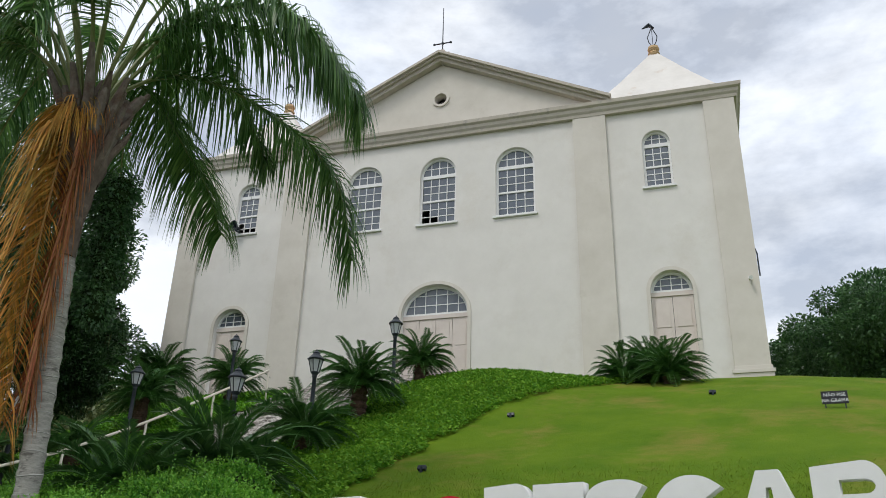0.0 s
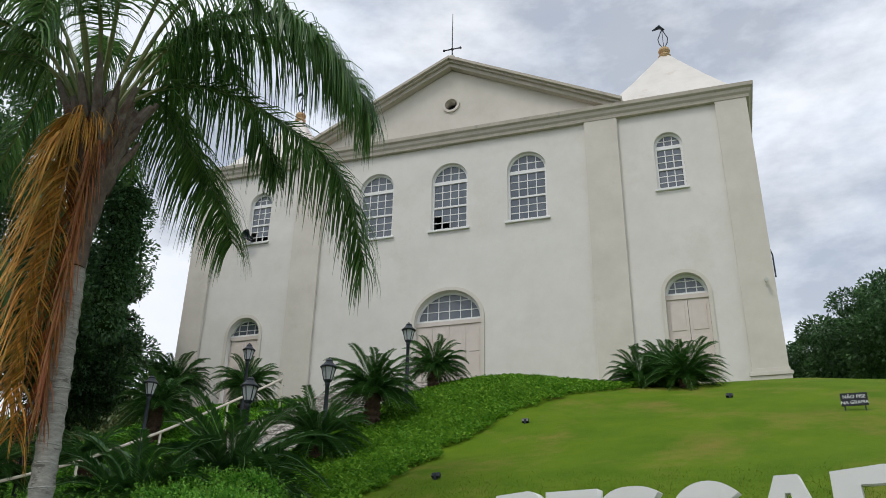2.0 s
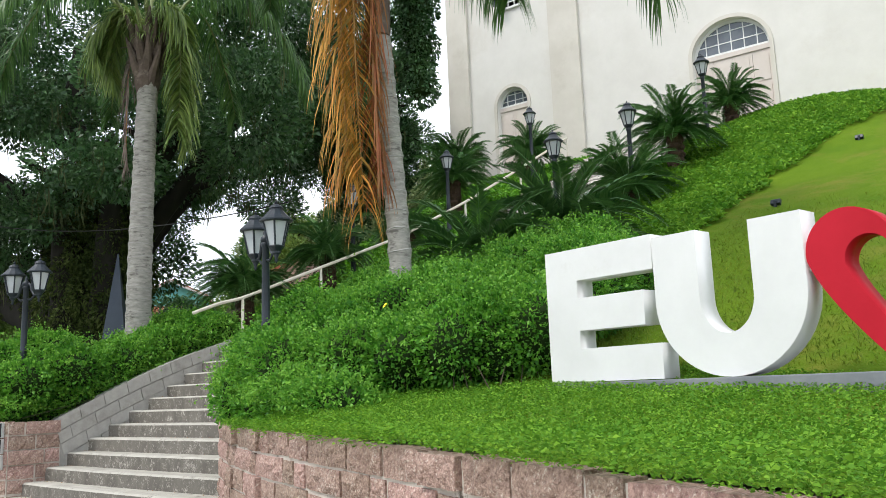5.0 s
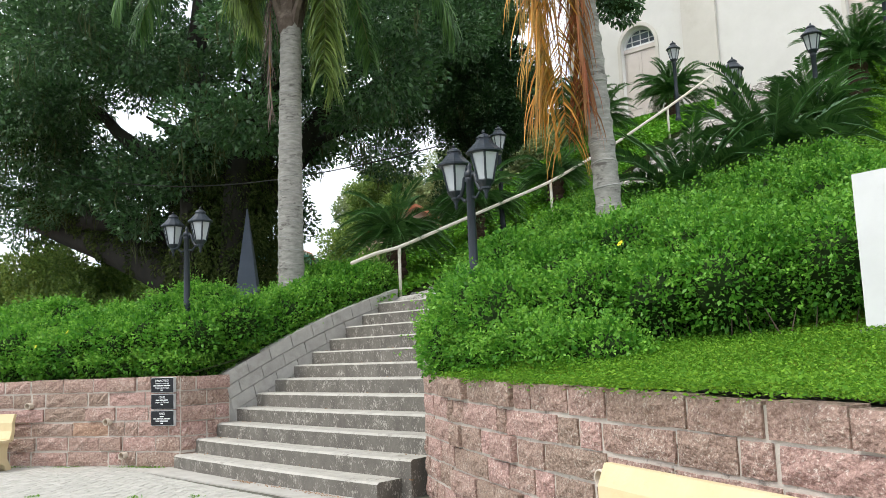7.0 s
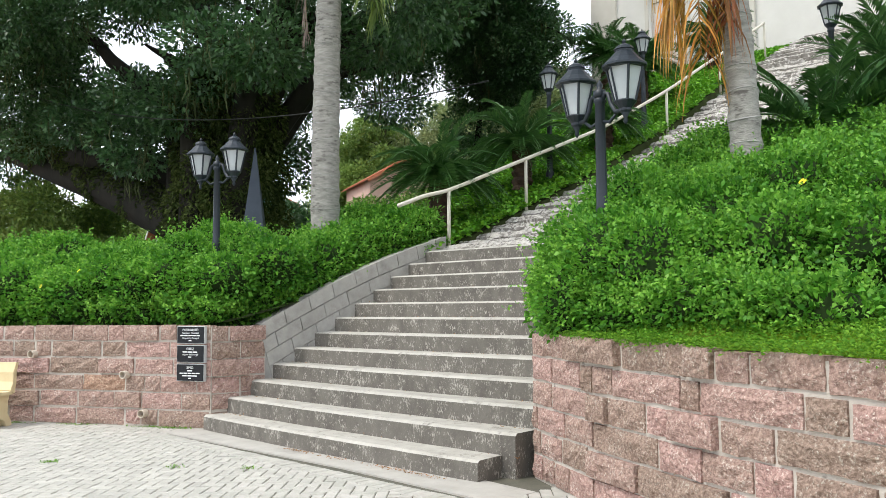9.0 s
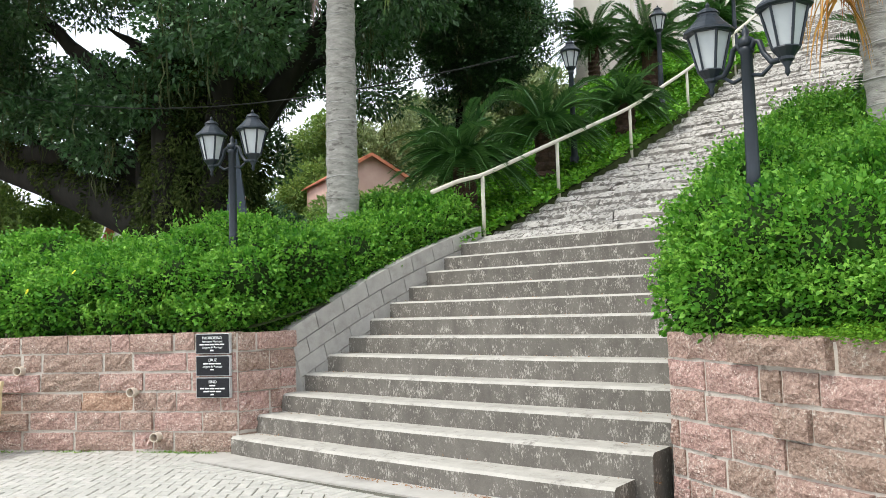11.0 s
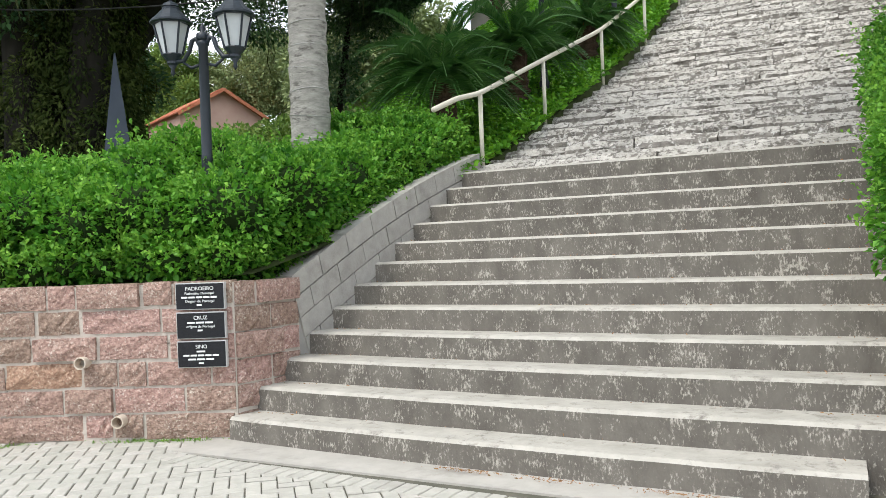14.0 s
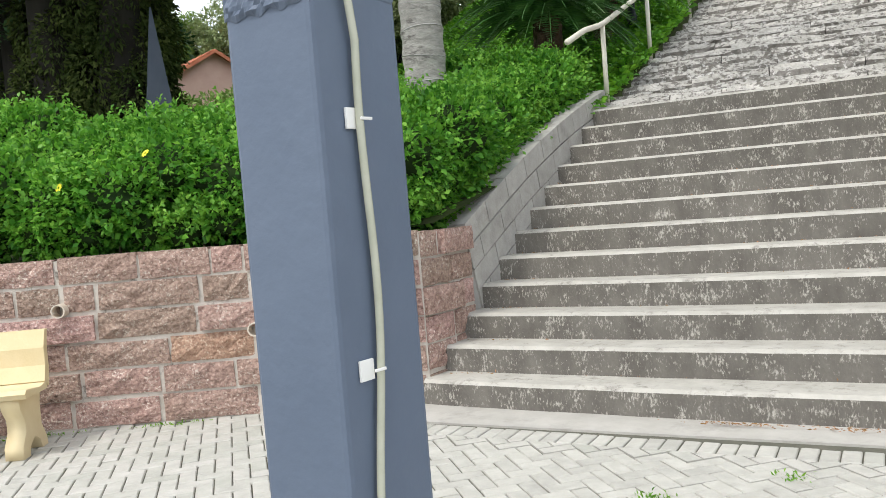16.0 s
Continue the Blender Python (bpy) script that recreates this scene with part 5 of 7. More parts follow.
# ---- benches ----
def bench(x, y, turn, label):
    b = thing("bench", pose(x, y, GROUND, 0, 0, turn), label, "bench", "benches along the walls")
    W = 0.72
    def prof(pts, x0, x1, bevel=0.012):
        bm = bmesh.new()
        a = [bm.verts.new((x0, yy, zz)) for yy, zz in pts]
        c = [bm.verts.new((x1, yy, zz)) for yy, zz in pts]
        n = len(pts)
        for i in range(n):
            bm.faces.new((a[i], c[i], c[(i + 1) % n], a[(i + 1) % n]))
        bm.faces.new(list(reversed(a)))
        bm.faces.new(c)
        bmesh.ops.recalc_face_normals(bm, faces=bm.faces[:])
        return bm
    part("seat", prof([(-0.22, 0.40), (-0.24, 0.435), (-0.21, 0.46), (0.02, 0.435), (0.12, 0.45), (0.14, 0.40)], -W, W), M_BENCH, b)
    part("backrest", prof([(0.10, 0.455), (0.14, 0.56), (0.14, 0.68), (0.19, 0.80), (0.235, 0.80), (0.2, 0.68), (0.2, 0.54), (0.17, 0.41)], -W, W), M_BENCH, b)
    leg = [(-0.2, 0.0), (-0.2, 0.08), (-0.13, 0.17), (-0.13, 0.25), (-0.19, 0.33), (-0.2, 0.398), (0.16, 0.398), (0.13, 0.3), (0.13, 0.16), (0.2, 0.06), (0.21, 0.0), (0.11, 0.0), (0.08, 0.07), (0.0, 0.11), (-0.08, 0.06), (-0.1, 0.0)]
    for s in (-1, 1):
        me = solid([leg], 0.12)
        me.transform(Matrix.Translation((s * (W - 0.12) + 0.06, 0, 0)) @ Matrix.Rotation(radians(90), 4, "Z"))
        place("leg", me, M_BENCH, b)
    bm = bmesh.new()
    for i in range(7):
        box(bm, -0.3 + i * 0.085, -0.3 + i * 0.085 + 0.065, 0.1365, 0.1385, 0.61, 0.645)
    part("lettering", bm, M_TWIG, b)
    return b


bench(-16.89, 4.79, 29, "cream cast-stone bench with engraved back by the granite wall")
bench(-5.31, 4.08, -25.2, "cream cast-stone bench with engraved back below the lawn")

# ---- small things on the lawn ----
sg = thing("lawn_sign", pose(2.32, 17.6, hill_right(2.32, 17.6)), "small black lawn sign with white lettering", "sign")
bm = bmesh.new()
box(bm, -0.24, 0.24, -0.015, 0.015, 0.08, 0.33, 0.004)
part("board", bm, M_PLAQUE, sg)
bm = bmesh.new()
for s in (-0.18, 0.18):
    box(bm, s - 0.012, s + 0.012, 0.016, 0.03, -0.15, 0.3)
part("stakes", bm, M_IRON, sg)
words("NÃO PISE", 0.095, sg, Matrix.Translation((0, -0.017, 0.225)), M_WHITEPAINT)
words("NA GRAMA", 0.095, sg, Matrix.Translation((0, -0.017, 0.115)), M_WHITEPAINT)
for x, y in ((-4.75, 13.5), (-4.1, 17.4), (0.09, 19.3)):
    z = hill_right(x, y)
    s = thing("spotlight", pose(x, y, z, 0, 0, random.uniform(-20, 20)), "small dark floodlight standing on the lawn", "spotlight", "floodlights on the lawn")
    bm = bmesh.new()
    box(bm, -0.075, 0.075, -0.04, 0.03, 0.04, 0.12, 0.01, Matrix.Rotation(radians(-25), 4, "X"))
    part("housing", bm, M_IRON, s)
    bm = bmesh.new()
    box(bm, -0.02, 0.02, -0.02, 0.02, -0.08, 0.1)
    part("stake", bm, M_IRON, s)


# ---- hedges and ground cover ----
# paler leaf colour for the sprigs on the upper side
M_HEDGETIP = mat("pale_hedge_leaf", (0.115, 0.32, 0.03), (0.23, 0.48, 0.07), 1.6, 0.45, 0, island=0.3, translucent=0.4, spec=0.3)


def shrub_thing(name, label, centres, radii, per, size, material, category="hedge", core=0.72, kind=""):
    t = thing(name, pose(0, 0, 0), label, category, kind=kind)
    lv = place("foliage", clump_leaves("foliage", centres, radii, per, size, 0.65, 0.05, 0.22), material, t)
    lv["kind"] = "stuff"
    B, W, S = [], [], []
    for c, r in zip(centres, radii):
        for _ in range(int(per / 150)):
            d = unit(1)[0]
            d[2] = abs(d[2]) * 0.9 + 0.1
            q = np.asarray(c) + d * np.asarray(r) * 0.92
            ax = d + np.random.normal(0, 0.35, 3) + (0, 0, 0.12)
            ax /= np.linalg.norm(ax)
            L = random.uniform(0.05, 0.16) if random.random() < 0.85 else random.uniform(0.16, 0.3)
            for k in range(9):
                B.append(q + ax * L * k / 8)
                W.append(ax * 0.35 + np.random.normal(0, 0.6, 3))
                S.append(size * random.uniform(0.6, 1.0))
    sp = place("young_growth", leaf_mesh("young_growth", np.array(B), np.array(W), np.array(S), 0.62), M_HEDGETIP, t, "paler sprigs on the upper side")
    sp["kind"] = "stuff"
    # added dark blobs block the view through the foliage, shade in their colour
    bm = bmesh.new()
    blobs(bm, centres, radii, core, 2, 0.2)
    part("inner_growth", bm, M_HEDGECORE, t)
    return t


def hedge_stems(t, n, fn):
    bm = bmesh.new()
    for _ in range(n):
        x, y, z, h = fn()
        a, k = random.uniform(0, 6.28), random.uniform(0.05, 0.2)
        tube(bm, [(x, y, z), (x + k * math.cos(a) * 0.5, y + k * math.sin(a) * 0.5, z + h * 0.5), (x + k * math.cos(a), y + k * math.sin(a), z + h)], [0.009, 0.007, 0.003], 4)
    part("undergrowth", bm, M_TWIG, t)["kind"] = "stuff"


rnd = random.Random(5)
C, Rr = [], []
for x in np.arange(-24, -14.2, 0.42):
    wy = wall_left_y(x)
    for row, (dy, z, r) in enumerate(((0.54, 1.43, 0.47), (1.15, 1.66, 0.5), (1.75, 1.82, 0.5))):
        if x > -14.8 and row == 2:
            continue
        C.append((x + rnd.uniform(-0.12, 0.12), wy + dy + rnd.uniform(-0.08, 0.08), z + 0.12 + rnd.uniform(-0.12, 0.14) + (0.12 if -16 < x < -14.5 else 0)))
        Rr.append((0.45 * rnd.uniform(0.9, 1.2), r * rnd.uniform(0.85, 1.1), 0.42 * rnd.uniform(0.85, 1.15)))
for y in np.arange(7.05, 10.5, 0.34):
    f = max(0, y - 7.36) / 3.1
    zt = 1.13 + 1.29 * f
    for d in (0.52, 0.95, 1.4, 1.8):
        C.append((left_edge(y) - d + rnd.uniform(-0.08, 0.08), y, zt + 0.17 + rnd.uniform(-0.08, 0.1)))
        Rr.append((0.42 * rnd.uniform(0.9, 1.15), 0.4, 0.42 * rnd.uniform(0.9, 1.2)))
for x in np.arange(-24, -14.3, 0.3):
    C.append((x + rnd.uniform(-0.1, 0.1), wall_left_y(x) + 0.32 + rnd.uniform(-0.05, 0.05), 1.26 + rnd.uniform(-0.03, 0.06)))
    Rr.append((0.22, 0.2, 0.17 * rnd.uniform(0.8, 1.2)))
for y in np.arange(6.95, 10.3, 0.24):
    C.append((left_edge(y) - 0.36 + rnd.uniform(-0.05, 0.05), y, 1.16 + 1.29 * max(0, y - 7.36) / 3.1 + rnd.uniform(-0.02, 0.06)))
    Rr.append((0.18, 0.2, 0.17 * rnd.uniform(0.8, 1.2)))
hl = shrub_thing("hedge", "dense bright green leafy hedge along the granite wall", C, Rr, 10500, 0.06, M_HEDGE)
hedge_stems(hl, 60, lambda: (lambda x: (x, wall_left_y(x) + random.uniform(0.2, 0.5), 1.0, 0.45))(random.uniform(-22, -14.3)))

C, Rr = [], []
for x in np.arange(-8.92, -5.0, 0.4):
    f = (x + 8.92) / 3.92
    y0 = 6.68 - 0.2 * math.sin(math.pi * f) + 0.6 * f
    for k, y in enumerate(np.arange(y0, 10.2, 0.46)):
        if x > -6.1 and y > 9.2:
            continue
        hz = hill_right(x, y)
        top = 0.42 if k else 0.34
        C.append((x + rnd.uniform(-0.12, 0.12), y + rnd.uniform(-0.1, 0.1), hz + top + rnd.uniform(-0.1, 0.12)))
        Rr.append((0.46 * rnd.uniform(0.85, 1.15), 0.46 * rnd.uniform(0.85, 1.15), 0.46 * rnd.uniform(0.85, 1.15)))
for k in range(13):
    x = -9.0 + 0.2 * k
    C.append((x + rnd.uniform(-0.08, 0.08), wall_right_y(x) + 0.38 + 0.03 * k, 1.33 + rnd.uniform(-0.06, 0.08) - 0.008 * k))
    Rr.append((0.3 * rnd.uniform(0.8, 1.2), 0.3, 0.27 * rnd.uniform(0.8, 1.2)))
for x, y, z in ((-9.1, 6.95, 1.5), (-9.15, 7.2, 1.7), (-9.15, 7.55, 1.85), (-9.1, 7.9, 2.05), (-9.08, 8.4, 2.3), (-8.95, 9.0, 2.55), (-9.15, 7.0, 1.3)):
    C.append((x, y, z))
    Rr.append((0.33 * rnd.uniform(0.75, 1.15), 0.4, 0.36 * rnd.uniform(0.8, 1.2)))
hr = shrub_thing("hedge", "overgrown leafy green hedge spilling over the stairs and wall", C, Rr, 15000, 0.047, M_HEDGE)
hedge_stems(hr, 90, lambda: (lambda x: (x, 6.75 + random.uniform(-0.1, 0.3), 1.15, 0.4))(random.uniform(-9.0, -5.2)))


def scatter(name, label, n, where, size, material, lift=0.04, category="ground cover", width=0.6, tilt=0.9):
    B, W = [], []
    while len(B) < n:
        p = where()
        if p is None:
            continue
        B.append((p[0], p[1], p[2] + random.uniform(0, lift)))
        a = random.uniform(0, 6.283)
        W.append((math.cos(a), math.sin(a), random.uniform(-0.1, tilt)))
    S = size * np.random.uniform(0.6, 1.4, n)
    me = leaf_mesh(name, np.array(B), np.array(W), S, width)
    return tagged(place(name, me, material), label, category, kind="stuff")


def front_cover():
    x = random.uniform(-8.8, 4.0)
    y = wall_right_y(x) + random.uniform(-0.05, 3.4) ** 1.0
    lim = 6.9 if x < -5.1 else 6.78 - 0.249 * (x + 5.03) + 0.6
    if y > lim:
        return None
    return x, y, hill_right(x, max(y, wall_right_y(x) + 0.2)) + 0.01


scatter("ground_cover", "low bright clover-like ground cover in front of the letters", 210000, front_cover, 0.023, M_COVER, 0.06)


def hang_cover():
    x = random.uniform(-8.0, 3.0)
    if noise.noise((x * 1.3, 0, 7)) < -0.1:
        return None
    y = wall_right_y(x)
    k = random.uniform(0, 1) ** 2
    return x, y - 0.06 - 0.05 * k, 1.1 - 0.10 * k + 0.03


scatter("trailing_cover", "ground cover trailing over the wall top", 5000, hang_cover, 0.026, M_COVER, 0.05, tilt=0.2)


def ivy_limit(y):
    return interp(y, [(9, -5.2), (11, -5.3), (13, -5.6), (16, -5.2), (18, -4.6), (20, -3.6), (21.5, -2.4), (23, -1.2)])


def ivy_right():
    y = random.uniform(9.0, 23.2)
    lo = right_edge(y) + 0.02
    x = random.uniform(lo, ivy_limit(y) + 0.3 * noise.noise((0, y * 1.5, 2)))
    return x, y, hill_right(x, y) + 0.02


scatter("ivy_bank", "bright green ivy covering the bank beside the lawn", 60000, ivy_right, 0.085, M_COVER, 0.12)


def ivy_left():
    y = random.uniform(10.0, 25.5)
    x = left_edge(y) + 0.03 - 9.0 * random.uniform(0, 1) ** 1.4
    return x, y, hill_left(x, y) + 0.03


M_IVYDARK = mat("shade_ivy_leaf", (0.105, 0.32, 0.018), (0.19, 0.45, 0.035), 1.2, 0.55, 0, island=0.35, translucent=0.2)
scatter("ivy_bank", "dark green ivy covering the bank beside the handrail", 85000, ivy_left, 0.085, M_IVYDARK, 0.10)


def lawn_blades():
    y = random.uniform(7.0, 14.0)
    x = random.uniform(-5.2, 4.0)
    if random.random() > (14 - y) / 4 or (x < ivy_limit(y) and y > 9):
        return None
    return x, y, hill_right(x, y) + 0.005


M_BLADE = mat("grass_blade", (0.10, 0.165, 0.010), (0.175, 0.235, 0.02), 0.8, 0.8, 0, island=0.25, translucent=0.25)
scatter("grass", "short mown lawn grass", 50000, lawn_blades, 0.05, M_BLADE, 0.01, "grass", 0.14, 2.5)

# yellow flowers in the hedges
for x, y, z in ((-15.76, 5.80, 1.83), (-16.43, 5.62, 1.64), (-7.15, 7.1, 2.25), (-6.4, 6.9, 2.0), (-17.6, 5.3, 1.72), (-8.3, 7.0, 2.0)):
    fl = thing("flower", pose(x, y, z, random.uniform(50, 80), 0, random.uniform(-20, 20)), "small yellow daisy-like flower in the hedge", "flower", "yellow flowers in the hedges")
    n = 9
    bm = bmesh.new()
    for i in range(n):
        a = 2 * math.pi * i / n
        d, s = Vector((math.cos(a), math.sin(a), 0)), Vector((-math.sin(a), math.cos(a), 0))
        vs = [bm.verts.new(v) for v in (d * 0.006, d * 0.025 + s * 0.011 + Vector((0, 0, 0.004)), d * 0.036, d * 0.025 - s * 0.011 + Vector((0, 0, 0.004)))]
        bm.faces.new(vs)
    part("petals", bm, M_YELLOW, fl)


# ---- cycads ----
def cycad_frond(L, rise, droop, seed, heart=False):
    rnd = np.random.RandomState(seed)
    n = 46
    pts = []
    for i in range(n + 1):
        f = i / n
        pts.append((L * (f * 0.96), 0.0, L * (rise * f - droop * f * f)))
    pts = np.array(pts)
    B, W, S, U = [], [], [], []
    for i in range(3, n + 1):
        f = i / n
        d = pts[i] - pts[i - 1]
        d /= np.linalg.norm(d)
        ln = 0.165 * L * (math.sin(math.pi * min(1, f * 0.92 + 0.08)) ** 0.5) * (1.0 if f < 0.9 else 0.75)
        for s in (-1, 1):
            B.append(pts[i])
            W.append(d * 0.62 + np.array((0, s * 0.8, 0.38)) + rnd.normal(0, 0.06, 3))
            S.append(ln * rnd.uniform(0.88, 1.08))
            U.append((0, 0, 1))
    me = leaf_mesh("frond", np.array(B), np.array(W), np.array(S), 0.18, np.array(U, float), 0.05)
    bm = bmesh.new()
    bm.from_mesh(me)
    tube(bm, [tuple(p) for p in pts[::8]] + [tuple(pts[-1])], [0.014, 0.012, 0.010, 0.008, 0.006, 0.004, 0.003][:len(pts[::8]) + 1], 4)
    bm.to_mesh(me)
    bm.free()
    me.materials.append(M_CYCAD)
    return me


CFR = [[cycad_frond(1.0, r, d, 10 * k + j) for j in range(2)] for k, (r, d) in enumerate(((1.6, 0.9), (1.1, 0.95), (0.65, 0.85), (0.3, 0.75)))]


def cycad(x, y, zb, trunk, R, n=44, heart=False, r0=0.2, label="dark green sago cycad with a crown of stiff arching fronds", seed=0):
    rnd = random.Random(seed + 77)
    t = thing("cycad", pose(x, y, zb, 0, 0, rnd.uniform(0, 360)), label, "cycad", "cycads along the stairs")
    bm = bmesh.new()
    prof = []
    k = max(4, int(trunk / 0.06))
    for i in range(k + 1):
        f = i / k
        prof.append((r0 * (1.0 + 0.12 * math.sin(i * 2.9)) * (1 - 0.12 * f), -0.25 + (trunk + 0.25) * f))
    prof += [(r0 * 0.6, trunk + 0.08), (0.03, trunk + 0.14)]
    lathe(bm, prof, 14)
    for v in bm.verts:
        f = 1 + 0.12 * noise.noise(v.co * 14 + Vector((x, y, 0)))
        v.co.x, v.co.y = v.co.x * f, v.co.y * f
    part("trunk", bm, M_CYCADTRUNK, t, "rough brown stem")
    if heart:
        bm = bmesh.new()
        for i in range(16):
            a = rnd.uniform(0, 6.28)
            q = rnd.uniform(0.05, 0.14)
            tube(bm, [(q * math.cos(a), q * math.sin(a), trunk), (q * 1.3 * math.cos(a), q * 1.3 * math.sin(a), trunk + rnd.uniform(0.18, 0.32))], [0.02, 0.004], 4)
        part("cone", bm, M_CYCADHEART, t, "tan woolly heart of the crown")
    for i in range(n):
        ring = min(3, int(4 * (i / n) ** (0.5 if heart else 0.95)))
        ob = new("frond", CFR[ring][rnd.randrange(2)])
        ob.parent = t
        s = R * rnd.uniform(0.88, 1.1) * (0.92 if ring == 0 else 1.0)
        a = i * 137.5 + rnd.uniform(-12, 12)
        ob.matrix_basis = Matrix.Translation((0, 0, trunk + 0.04)) @ Matrix.Rotation(radians(a), 4, "Z") @ Matrix.Rotation(radians(rnd.uniform(-14, 10)), 4, "Y") @ Matrix.Rotation(radians(rnd.uniform(-12, 12)), 4, "X") @ Matrix.Scale(s, 4)
    return t


CY = [(-7.76, 17.72, 5.85, 0.75, 1.2, 0), (-7.6, 21.6, 7.7, 0.55, 1.05, 0), (-7.83, 15.24, 4.45, 0.45, 1.15, 0), (-7.25, 11.3, 2.9, 0.55, 1.45, 0), (-7.75, 9.9, 2.4, 0.4, 1.3, 0),
      (-13.65, 21.7, 7.5, 0.65, 1.1, 0), (-14.3, 11.28, 2.5, 0.95, 1.15, 1), (-14.0, 13.3, 3.35, 0.9, 1.15, 1), (-13.45, 15.4, 4.3, 0.65, 0.95, 1), (-14.05, 18.2, 5.75, 1.0, 1.15, 0), (-18.9, 25.4, 8.6, 1.0, 1.45, 0),
      (-2.1, 22.6, 7.55, 0.25, 1.0, 0), (-0.9, 22.0, 7.3, 0.35, 1.1, 0), (-1.4, 23.2, 7.8, 0.45, 1.0, 0)]
for i, (x, y, z, tr, R, hh) in enumerate(CY):
    cycad(x, y, z, tr, R * 1.02, 66, bool(hh), seed=i, label="dark green sago cycad with a tan heart beside the stairs" if hh else "dark green sago cycad with a crown of stiff arching fronds")


# ---- queen palms ----
def queen_frond(t, name, pts, material, rach, leaf=0.55, n=85, seed=0, droop=1.0, r0=0.03, spread=0.75, wdt=0.034, bare=0.1):
    """A plumed frond along control points with hanging two- or three-jointed leaflets."""
    rn = np.random.RandomState(seed)
    P = [Vector(p) for p in pts]
    # smooth curve through the points
    curve = []
    for i in range(len(P) - 1):
        p0, p1, p2, p3 = P[max(i - 1, 0)], P[i], P[i + 1], P[min(i + 2, len(P) - 1)]
        for k in range(10):
            f = k / 10
            curve.append(0.5 * ((2 * p1) + (-p0 + p2) * f + (2 * p0 - 5 * p1 + 4 * p2 - p3) * f * f + (-p0 + 3 * p1 - 3 * p2 + p3) * f ** 3))
    curve.append(P[-1])
    m = len(curve)
    verts, faces = [], []
    for j in range(n):
        f = bare + (1 - bare) * j / n
        q = f * (m - 1)
        i = min(m - 2, int(q))
        b = curve[i].lerp(curve[i + 1], q - i)
        d = (curve[i + 1] - curve[i]).normalized()
        side = d.cross(Vector((0, 0, 1)))
        if side.length < 0.15:
            side = Vector((math.cos(seed), math.sin(seed), 0))
        side.normalize()
        upv = side.cross(d)
        ln = leaf * (0.55 + 0.75 * math.sin(math.pi * min(1.0, f * 0.8 + 0.08))) * rn.uniform(0.8, 1.15)
        for s in (-1, 1):
            w = (side * s * spread + d * rn.uniform(0.25, 0.6) + upv * rn.uniform(-0.25, 0.55) + Vector((0, 0, -0.15))).normalized()
            a = b
            k = len(verts)
            wd = wdt * rn.uniform(0.8, 1.2)
            segs = 4
            across = w.cross(Vector((rn.normal(0, 0.4), rn.normal(0, 0.4), 1))).normalized()
            for g in range(segs + 1):
                hw = wd * 0.5 * (1 - g / segs) ** 0.7 + 0.001
                verts += [tuple(a + across * hw), tuple(a - across * hw)]
                w = (w + Vector((0, 0, -0.26 * droop * (1 + 0.5 * g)))).normalized()
                a = a + w * (ln / segs)
            for g in range(segs):
                faces.append((k + 2 * g, k + 2 * g + 1, k + 2 * g + 3, k + 2 * g + 2))
    me = bpy.data.meshes.new(name)
    me.from_pydata(verts, [], faces)
    fr = place(name, me, material, t)
    bm = bmesh.new()
    step = max(1, m // 14)
    cs = [tuple(c) for c in curve[::step]]
    tube(bm, cs, [r0 * (1 - 0.85 * i / max(1, len(cs) - 1)) for i in range(len(cs))], 6)
    part("rachis", bm, rach, fr)
    return fr


def palm_trunk(t, base, top, r0, r1, seed):
    bm = bmesh.new()
    B, T = Vector(base), Vector(top)
    n = 70
    rings = []
    for i in range(n + 1):
        f = i / n
        p = B.lerp(T, f) + Vector((0.05 * math.sin(f * 3 + seed), 0.04 * math.sin(f * 2.2 + seed), 0))
        r = r0 + (r1 - r0) * f + (0.014 if i % 3 == 0 else 0.0) + 0.05 * max(0, 0.12 - f)
        rings.append([bm.verts.new(p + Vector((math.cos(2 * math.pi * k / 22) * r, math.sin(2 * math.pi * k / 22) * r, 0.02 * math.sin(k * 0.6 + i)))) for k in range(22)])
    for a, b in zip(rings, rings[1:]):
        for k in range(22):
            bm.faces.new((a[k], a[(k + 1) % 22], b[(k + 1) % 22], b[k]))
    bm.faces.new(rings[-1])
    part("trunk", bm, M_PALMTRUNK, t, "grey ringed trunk", smooth=True)
    m_ring = mat("wire_ring", (0.30, 0.29, 0.27), (0.42, 0.41, 0.38), 5, 0.6, 0)
    for i in range(6, n - 4, 3):
        bm = bmesh.new()
        f = i / n
        p = B.lerp(T, f) + Vector((0.05 * math.sin(f * 3 + seed), 0.04 * math.sin(f * 2.2 + seed), 0))
        r = r0 + (r1 - r0) * f + 0.012
        k = random.uniform(0.01, 0.04)
        ph = random.uniform(0, 6)
        tube(bm, [p + Vector((r * math.cos(a), r * math.sin(a), k * math.sin(a + ph))) for a in np.linspace(0, 6.283, 18)], 0.007, 4)
        part("trunk_wire", bm, m_ring, t, "pale wire wound round the trunk")


